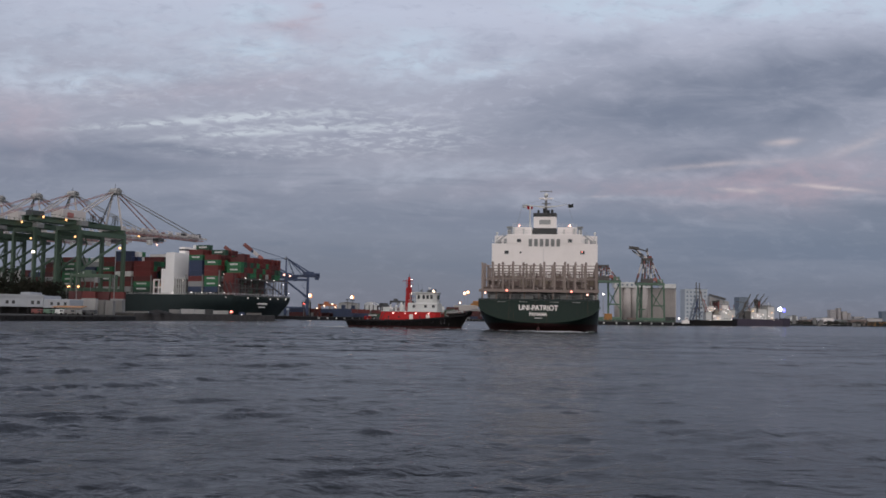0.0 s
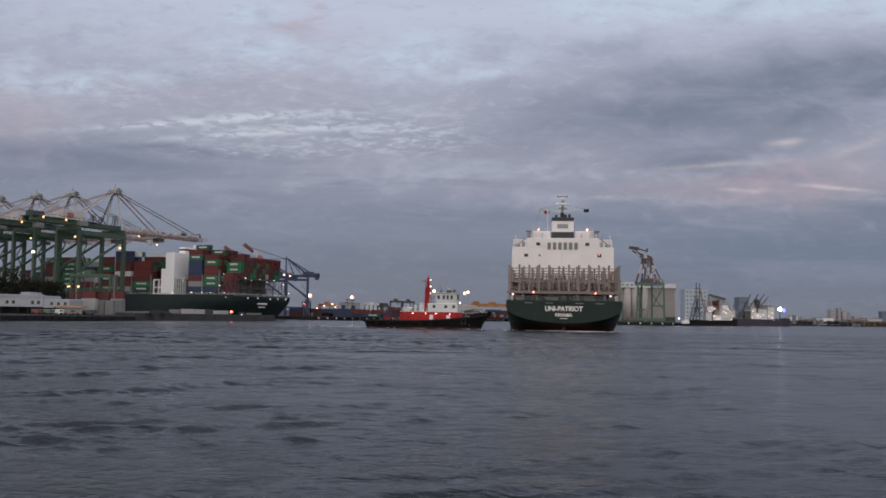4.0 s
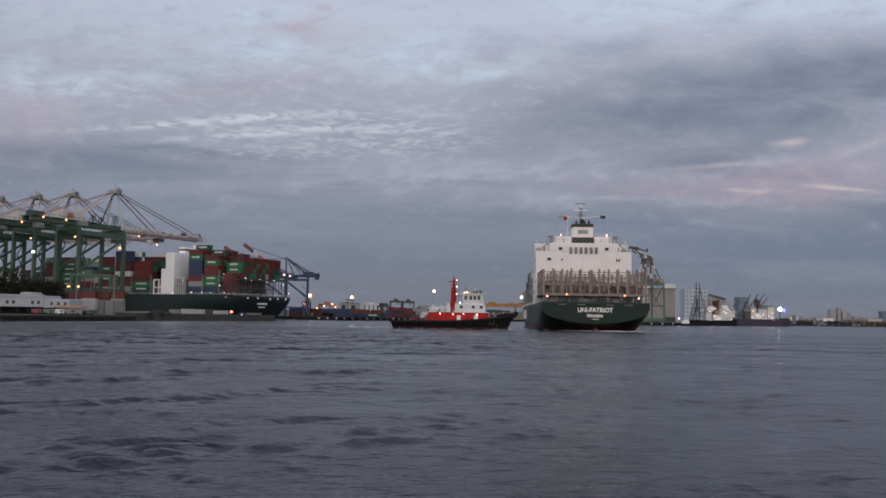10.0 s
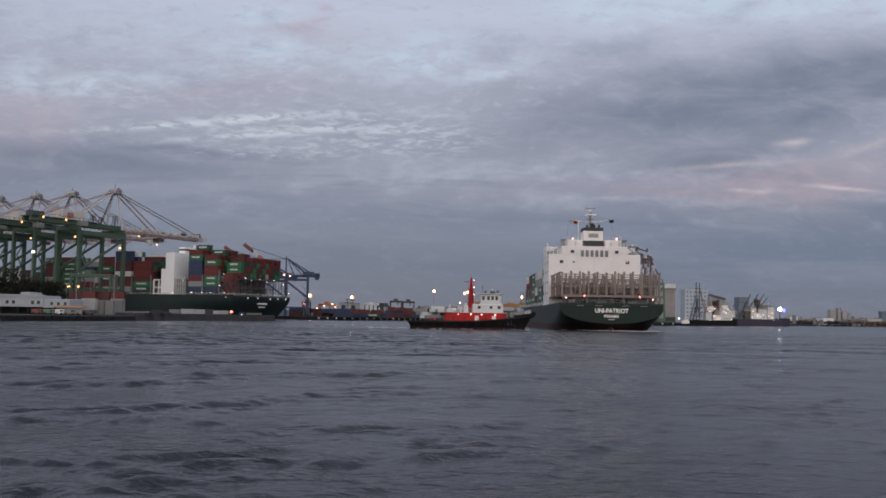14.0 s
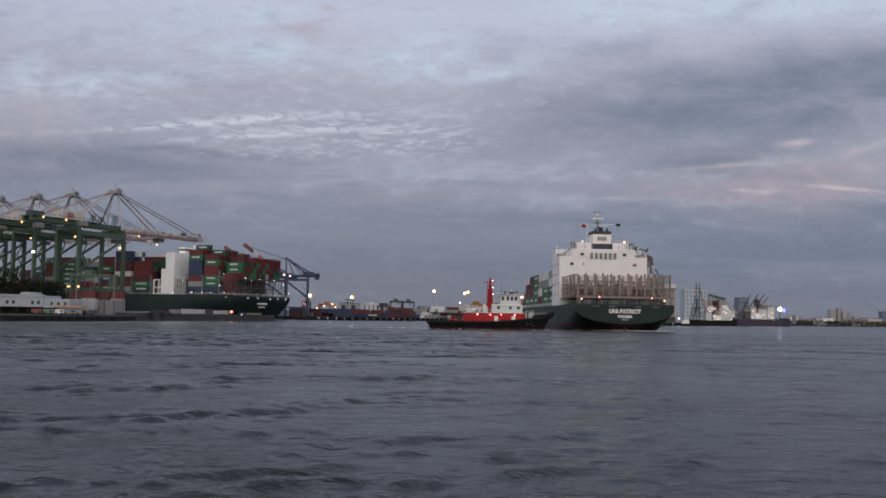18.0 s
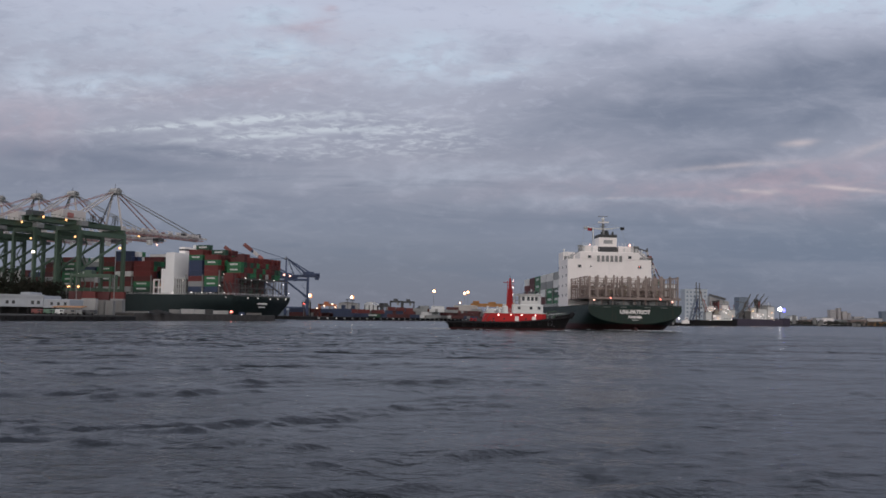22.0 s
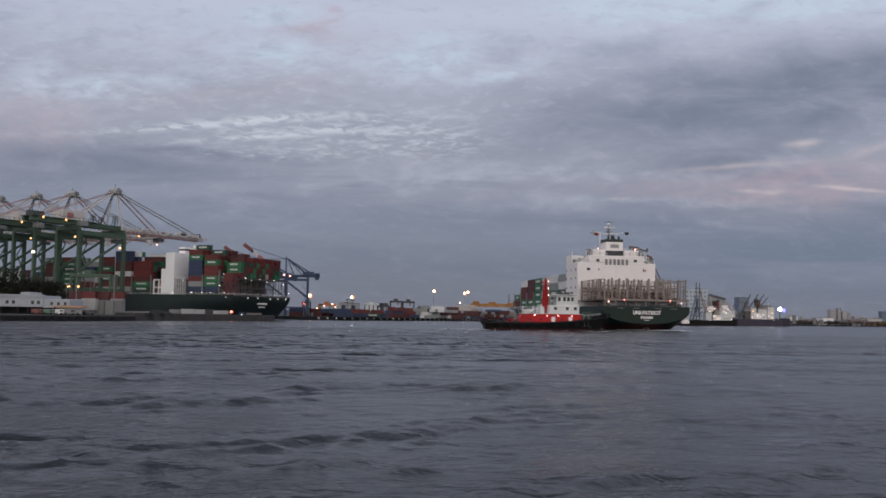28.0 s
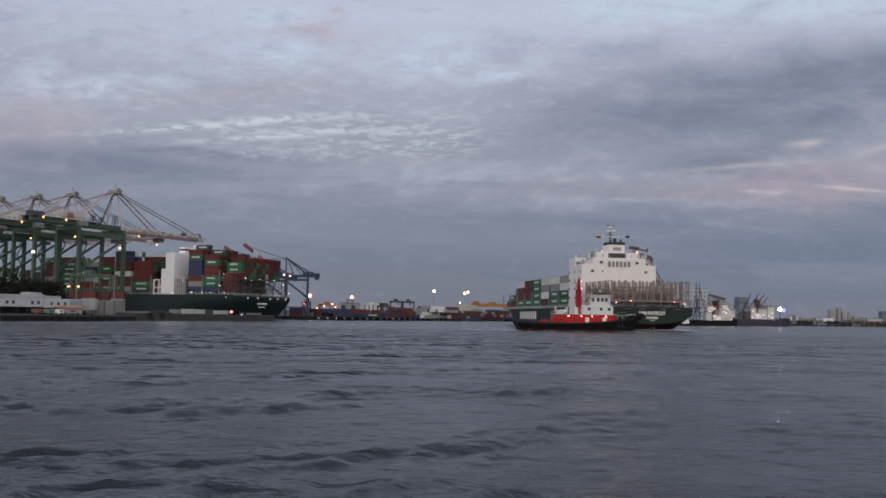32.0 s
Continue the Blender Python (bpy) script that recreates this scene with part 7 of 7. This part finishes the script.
yard_gantry(Matrix.Translation((-86.87, 705, 2.4)), 12.0, 8.0, 8.0, CRANE_ORANGE, "orange-red yard gantry with working lights")
for x, z in ((-93.73, 8.61), (-88.22, 10.73), (-82.28, 12.0), (-79.73, 9.88)):
    lamp_mast(x, 700, 2.4, z, 0.55, LAMP_AMBER, "low work lamp glowing orange")
travelling = yard_gantry(Matrix.Translation((72.81, 1180, 2.4)), 72.0, 18.0, 10.0, CRANE_YELLOW, "yellow travelling gantry on the far quay")
for x0, x1, z0, z1 in ((-36.4, 36.4, 15.4, 18.0), (-34.0, -26.0, 19.5, 22.6), (-12.0, -5.0, 19.5, 21.6), (9.0, 19.0, 19.5, 21.0), (-37.5, -33.5, 8.0, 15.0), (18.0, 22.0, 4.0, 15.4), (28.0, 37.0, 6.0, 12.0), (24.0, 36.0, 18.1, 21.4)):
    part("truss_box", Mesh().soft(x0, x1, -1.6, 1.6, z0, z1, 0.15), CRANE_YELLOW if z0 > 12 else GREY, travelling)

# rubber blocks along the far quay walls
block = Mesh().soft(-0.6, 0.6, -0.4, 0.4, 0, 1.0, 0.12).data("quay_fender", WHITE_DULL)
for i in range(40):
    u = (i + 0.5) / 40
    whole("quay_fender", block, None, "pale fender block on the far quay edge", "fender", "far quay fenders", m=Matrix.Translation((-82 + 162 * u + 0.3, 598 + 592 * u - 0.3, 0.9)))
for i in range(7):
    u = (i + 0.5) / 7
    whole("quay_fender", block, None, "pale fender block on the far quay edge", "fender", "far quay fenders", m=Matrix.Translation((105 + 75 * u, 632 + 80 * u - 0.4, 0.9)))
carrier = yard_gantry(Matrix.Translation((-97.25, 668, 2.4)), 4.6, 8.6, 6.0, DARK_STEEL, "dark straddle carrier standing in the yard", "straddle carriers")
for x, y, turn in ((-50.38, 770.0, 9), (-46.29, 764.0, 17), (-21.38, 905.0, 9), (-15.21, 930.0, 21), (-1.22, 1010.0, 0)):
    copy_thing(carrier, Matrix.Translation((x, y, 2.4)) @ Matrix.Rotation(radians(turn), 4, "Z"))
for x, y, hh in ((-89.05, 690.0, 9.32), (-74.87, 740.0, 13.91), (-71.32, 745.0, 13.62), (-46.53, 800.0, 9.79), (-15.21, 930.0, 12.57), (-27.19, 880.0, 9.03)):
    pole = thing("radio_mast", Matrix.Translation((x, y, 2.4)), "thin dark steel mast in the far yard", "mast", "masts in the far yard")
    part("pole", Mesh().beam((0, 0, 0), (0, 0, hh), 0.5, taper=0.5), DARK_STEEL, pole)
    part("crossarm", Mesh().box(-1.6, 1.6, -0.2, 0.2, hh - 0.9, hh - 0.2), DARK_STEEL, pole)
fence = thing("quay_fence", Matrix.Identity(4), "green steel fence along the grain quay", "fence")
for i in range(22):
    u = i / 21
    part("post", Mesh().box(106 + 72 * u - 0.12, 106 + 72 * u + 0.12, 637 + 77 * u - 0.1, 637 + 77 * u + 0.1, 2.4, 4.6), CRANE_GREEN, fence)
for i in range(21):
    u, v = i / 21, (i + 1) / 21
    part("panel", Mesh().beam((106 + 72 * u, 637 + 77 * u, 3.0), (106 + 72 * v, 637 + 77 * v, 3.0), 0.08, 0.8), CRANE_GREEN, fence)
rng = random.Random(77)
for x, y, w, h, c, words in ((115.86, 664.0, 5, 5.5, CRANE_YELLOW, "yellow loader parked on the grain quay"), (142.69, 718.0, 7, 3.2, RUSTY, "rust-brown hopper on the grain quay"), (171.4, 718.0, 8, 4.0, CHARCOAL, "dark hopper on the grain quay"), (159.22, 718.0, 9, 3.0, RUSTY, "rust-brown crate stack on the grain quay")):
    crate(x, x + w, y, 2.4, 2.4 + h, c, "quay_hopper", words, "hopper", 4.0)


def coaster(m, length, beam, freeboard, hull_paint, label, blocks, funnels, poles, booms, lamps, seed):
    """A small cargo ship, x along the hull: blocks of the house, funnels, poles, slanting booms."""
    ob = thing("cargo_ship", m, label, "ship")
    rng = random.Random(seed)
    h = beam / 2
    outline = [(0, -h * 0.8), (length * 0.08, -h), (length * 0.85, -h), (length, 0), (length * 0.85, h), (length * 0.08, h), (0, h * 0.8)]
    part("hull", Mesh().prism(outline, -1.5, freeboard), hull_paint, ob)
    part("bulwark", Mesh().prism([(x * 1.004 - 0.1, y * 1.01) for x, y in outline[2:5]], freeboard, freeboard + 1.2), hull_paint, ob)
    for x0, x1, z0, z1, y, c in blocks:
        deck = part("house_block", Mesh().soft(x0, x1, y, h * 0.85, freeboard + z0, freeboard + z1, 0.15), c, ob, "pale deckhouse block")
        part("deck_edge", Mesh().box(x0 - 0.4, x1 + 0.4, y - 0.6, y + 0.2, freeboard + z1 - 0.25, freeboard + z1 + 0.05), GREY, deck)
        gear = Mesh().beam((x0, y, freeboard + z1 + 1.0), (x1, y, freeboard + z1 + 1.0), 0.12)
        for k in range(int((x1 - x0) / 1.3)):
            gear.beam((x0 + 0.6 + k * 1.3, y, freeboard + z1), (x0 + 0.6 + k * 1.3, y, freeboard + z1 + 1.0), 0.12)
        part("deck_rail", gear, WHITE_DULL, deck)
        for k in range(2):
            x, top = rng.uniform(x0 + 0.5, x1 - 0.5), freeboard + z1 + rng.uniform(1.6, 4.4)
            part("vent_post", Mesh().tube((x, y + 1.5, freeboard + z1), (x, y + 1.5, top), 0.22, n=6).ball((x, y + 1.5, top), 0.45, 6), rng.choice((WHITE_DULL, FADED_RED, GREY, WEATHERED_STEEL)), deck)
        for k in range(max(1, int((x1 - x0) / 2.4))):
            if rng.random() < 0.6:
                x = x0 + 1.0 + k * 2.4 + rng.uniform(-0.3, 0.3)
                part("window", Mesh().box(x - 0.4, x + 0.4, y - 0.04, y + 0.02, freeboard + z0 + 1.1, freeboard + z0 + 1.9), PANE, deck)
    for x, w, z0, z1, c in funnels:
        fun = part("funnel", Mesh().soft(x - w / 2, x + w / 2, -1.5, 1.5, freeboard + z0, freeboard + z1, 0.3), c, ob)
        part("funnel_top", Mesh().box(x - w / 2 - 0.1, x + w / 2 + 0.1, -1.6, 1.6, freeboard + z1 - 0.9, freeboard + z1 + 0.1), CHARCOAL, fun)
    for x, z, w, c in poles:
        post = part("king_post", Mesh().beam((x, -1.0, freeboard), (x, -1.0, z), w, taper=0.7), c, ob)
        part("cross_tree", Mesh().beam((x - 1.4, -1.0, z * 0.86), (x + 1.4, -1.0, z * 0.86), 0.35), c, post)
    for x0, z0, x1, z1, w, c in booms:
        boom = part("derrick_boom", Mesh().beam((x0, -2.0, z0), (x1, -2.0, z1), w, taper=0.7), c, ob)
        lattice = Mesh()
        for k in range(4):
            u, v = k / 4, (k + 1) / 4
            lattice.beam((x0 + (x1 - x0) * u + 0.9, -2.0, z0 + (z1 - z0) * u - 0.9), (x0 + (x1 - x0) * v, -2.0, z0 + (z1 - z0) * v), 0.3)
        part("boom_lattice", lattice, c, boom)
    for x, z, r, c in lamps:
        part("deck_lamp", Mesh().ball((x, -h * 0.95, z), r), c, ob, "lit deck lamp")
    return ob


def spread(seed, n, x0, x1, z0, z1, r=0.34):
    rng = random.Random(seed)
    return [(rng.uniform(x0, x1), rng.uniform(z0, z1), r * rng.uniform(0.6, 1.25), rng.choice((LAMP_WHITE, LAMP_WHITE, LAMP_WHITE, LAMP_AMBER))) for _ in range(n)]


coaster(Matrix.Translation((210.83, 800, 0)), 42.0, 10.0, 4.84, BLACK_HULL, "dark coaster with pale house and lit deck lamps, moored",
        [(14.0, 19.0, 0, 7.2, -4.2, WHITE_DULL), (16.0, 21.0, 7.2, 12.2, -3.0, WHITE), (20.0, 27.0, 0, 4.9, -4.3, WHITE), (26.4, 36.0, 0, 8.1, -4.0, WHITE_DULL), (28.0, 33.0, 8.1, 13.3, -3.2, WHITE), (34.6, 39.0, 2.9, 9.3, -3.6, WHITE_DULL), (22.0, 25.4, 4.9, 8.7, -3.0, CABIN_TAN)],
        [(23.0, 4.2, 6.0, 16.4, BOOT_RED), (25.6, 1.6, 8.0, 17.0, FADED_RED)],
        [(6.6, 36.99, 1.0, WEATHERED_STEEL), (9.4, 36.56, 0.9, WEATHERED_STEEL), (14.6, 17.76, 0.6, CRANE_RED), (35.0, 17.61, 0.5, CRANE_RED), (30.4, 19.95, 0.4, WHITE_DULL)],
        [(1.0, 6.0, 6.4, 27.3, 0.9, BLUE_GREY), (3.4, 5.0, 8.0, 23.46, 1.2, CRANE_BLUE), (9.6, 30.26, 15.0, 6.0, 0.8, RUSTY), (0.6, 4.5, 4.6, 20.49, 1.2, BLUE_GREY), (9.0, 5.0, 5.0, 24.38, 0.8, BLUE_GREY), (12.4, 22.56, 17.6, 8.0, 0.5, CRANE_RED), (2.0, 9.0, 12.0, 12.0, 1.4, BLUE_GREY), (4.0, 14.0, 11.0, 16.0, 1.0, WEATHERED_STEEL), (6.0, 20.0, 10.0, 9.0, 0.9, CRANE_BLUE)],
        spread(5, 22, 14.5, 38.0, 4.5, 15.0), 3)
coaster(Matrix.Translation((296.31, 965, 0)), 63.0, 11.0, 7.25, BLUE_LIT_HULL, "dark coaster, hull coloured purple as by blue lamplight, with pale house and lit lamps, moored",
        [(15.0, 23.0, 0, 8.1, -4.2, WEATHERED_STEEL), (21.4, 27.0, 0, 11.6, -4.4, WHITE_DULL), (24.6, 31.0, 0, 6.7, -4.6, WHITE), (29.0, 38.0, 0, 10.7, -4.0, WHITE_DULL), (34.0, 42.0, 1.4, 14.2, -2.5, CABIN_GREY), (38.6, 45.6, 0, 13, -4.0, WHITE_DULL)],
        [(28.0, 3.6, 2.0, 20.0, CHARCOAL), (31.0, 2.6, 4.4, 19.0, FADED_RED)],
        [(19.4, 28.65, 0.7, WEATHERED_STEEL), (20.6, 21.66, 0.8, CRANE_RED), (28.4, 32.3, 0.7, WEATHERED_STEEL), (46.0, 19.18, 0.6, WHITE_DULL), (44.0, 16.24, 0.5, GREY)],
        [(9.0, 8.0, 22.0, 32.79, 1.0, WEATHERED_STEEL), (12.0, 8.0, 30.0, 32.93, 0.9, WEATHERED_STEEL), (17.0, 9.0, 36.0, 33.02, 0.9, WEATHERED_STEEL), (10.6, 7.0, 17.0, 25.08, 1.6, WEATHERED_STEEL), (14.0, 12.0, 20.0, 18.0, 0.7, RUSTY), (21.0, 9.0, 40.0, 30.4, 0.7, WEATHERED_STEEL), (3.0, 8.0, 14.0, 26.0, 1.0, BLUE_GREY), (5.0, 8.0, 18.0, 21.0, 0.9, WEATHERED_STEEL), (7.0, 25.0, 21.0, 23.0, 0.6, WEATHERED_STEEL)],
        spread(9, 18, 19.0, 45.0, 6.5, 16.0, 0.42), 4)
boat = thing("workboat", Matrix.Translation((172.67, 690, 0)), "small dark workboat with a white cabin, moored", "boat")
part("hull", Mesh().prism([(0, -2), (10, -2.3), (13.5, 0), (10, 2.3), (0, 2)], -0.6, 1.7), BLACK_HULL, boat)
part("cabin", Mesh().soft(4.5, 9.5, -1.6, 1.6, 1.7, 4.2, 0.15), WHITE, boat)
part("wheelhouse", Mesh().soft(6.6, 8.8, -1.2, 1.2, 4.2, 6.2, 0.12), WHITE, boat)
part("window", Mesh().box(6.8, 8.6, -1.24, -1.18, 5.0, 5.7), PANE, boat)
part("mast", Mesh().beam((7.6, 0, 6.2), (7.6, 0, 8.6), 0.15), WHITE_DULL, boat)

flood = thing("floodlight_tower", Matrix.Translation((469.87, 1300, 2.4)), "floodlight tower with a glaring white lamp and a blue one", "floodlight")
ft = 20.71
part("tower", Mesh().beam((0, 0, 0), (0, 0, ft), 1.2, taper=0.6).beam((-2, 0, ft), (5, 0, ft), 0.5), DARK_STEEL, flood)
part("white_lamp", Mesh().ball((0, -1, ft), 2.6, 14, 1.0), FLOOD, flood, "glaring white lamp")
part("blue_lamp", Mesh().ball((5.6, -0.6, ft - 1.5), 2.3, 14, 1.2), FLOOD_BLUE, flood, "blue lamp")

# low far shore
for x0, x1, y, z, c, words in ((688.22, 703.91, 1850.0, 18.21, WHITE_DULL, "pale harbour shed on the far shore"), (692.15, 712.75, 1700.0, 14.88, WHITE, "white flat-roofed shed on the far shore"), (727.43, 750.49, 1730.0, 11.3, GREY, "grey shed on the far shore"), (800.82, 829.62, 1760.0, 15.7, SILO, "pale warehouse on the far shore"), (800.8, 844.82, 1730.0, 9.42, CRANE_YELLOW, "ochre shed on the far shore"), (724.44, 747.22, 1880.0, 12.05, RUSTY, "brown shed on the far shore"), (756.78, 786.13, 1730.0, 12.86, RUSTY, "brown shed on the far shore")):
    shed(x0, x1, y, 30, 2.4, z, c, GREY, words, 1.5)
for x0, x1, z, cols, rows in ((955.95, 969.89, 39.04, 3, 6), (975.46, 982.43, 43.56, 2, 7), (986.61, 997.76, 35.39, 3, 5), (999.15, 1006.12, 31.42, 2, 5), (1082.76, 1102.27, 37.04, 4, 5), (1014.48, 1039.56, 23.32, 5, 3), (886.28, 897.43, 21.12, 3, 3), (914.15, 923.9, 18.81, 3, 3)):
    office("tower_block", x0, x1, 2300.0, 18.0, z, cols, rows, SILO if x0 < 1080 else BLUE_GREY, "hazy grey tower block on the far shore")


def far_trees(name, rows, label, seed):
    """Low distant scrub: many small clumps of leaves."""
    rng = random.Random(seed)
    m = Mesh()
    for x0, x1, y, h, n in rows:
        for i in range(n):
            x, top = rng.uniform(x0, x1), h * rng.uniform(0.5, 1.0)
            for j in range(5):
                c = Vector((x + rng.gauss(0, 1.6), y + rng.gauss(0, 3), 2.4 + top * rng.uniform(0.1, 1.0)))
                s = rng.uniform(0.8, 2.0)
                u = Vector((rng.gauss(0, 1), rng.gauss(0, 0.6), rng.gauss(0, 0.7))).normalized() * s
                v = u.cross(Vector((rng.gauss(0, 1), 1, rng.gauss(0, 1)))).normalized() * s * 0.8
                m.add([c - u, c - v, c + u, c + v], [(0, 1, 2, 3)])
    tagged(new(name, m.data(name, FAR_LEAVES)), label, "trees", kind="stuff")


far_trees("far_shore_scrub", ((607.63, 810.80, 1640, 8.0, 260), (-214.65, 112.77, 1260, 7.0, 160), (353.33, 504.26, 1350, 9.0, 120)), "scrub and trees along the far shore, greyed for haze", 8)
for x, z0, z1 in ((593.52, 2.4, 17.95), (627.98, 2.4, 13.76), (639.47, 2.4, 11.08), (635.64, 0.0, 5.82), (702.65, 0.0, 5.06), (694.99, 0.0, 5.88)):
    crate(x, x + 5, 1580.0, z0, z1, CABIN_GREY, "small_boat_house", "small white hut at the far shore's edge", "hut", 4.0)



# ---- motion ----
def motions():
    """The ship swings out on her course, the tug runs along her port side, clouds and waves drift."""
    ship_rows = [(0, 22.35, 216.8, -8.54), (2, 26.01, 221.85, -7.76), (3.5, 28.69, 225.68, -6.92), (6, 33.15, 231.97, -5.26), (8, 36.49, 236.81, -3.97), (10, 39.79, 242.6, -2.86),
                 (12, 43.0, 248.33, -1.76), (14, 46.09, 253.76, -0.53), (17, 50.43, 261.91, 1.11), (20, 54.62, 270.14, 2.95), (22, 57.12, 276.17, 3.9),
                 (25, 60.91, 285.04, 5.44), (28, 64.43, 293.64, 7.21), (30, 66.71, 299.62, 8.42), (32, 68.85, 305.78, 9.56)]
    walk(SHIP, [(t, pose(x, y, 0, 0, 0, 90 + a)) for t, x, y, a in ship_rows])
    tug_rows = [(0, -23.96, 241.58, -13), (2, -21.64, 241.03, -11), (3.5, -19.91, 240.62, -9.5), (6, -17.06, 239.94, -7), (8, -14.89, 239.39, -5), (10, -12.91, 238.97, -3.5), (12, -10.70, 238.55, -2), (14, -8.55, 238.28, -1), (17, -4.95, 238.00, 0), (20, -1.28, 236.72, 1), (22, 1.28, 235.95, 2), (25, 5.24, 235.17, 3), (28, 10.14, 233.89, 4), (30, 13.85, 232.89, 4), (32, 18.23, 231.89, 4)]
    walk(TUG, [(t, pose(x, y, 0, 0, 0, a)) for t, x, y, a in tug_rows])
    walk(clouds, [(0.0, pose(0, 0, 0, 0, 0, 0.0)), (16.0, pose(0, 0, 0, -0.07, 0, -0.62)), (32.0, pose(0, 0, 0, -0.14, 0, -1.24))])
    walk(water, [(0.0, pose(-4, 6, 0)), (32.0, pose(8, -9, 0))])
    walk(cross_water, [(0.0, pose(6, 5, 0)), (32.0, pose(-6, -7, 0))])


motions()
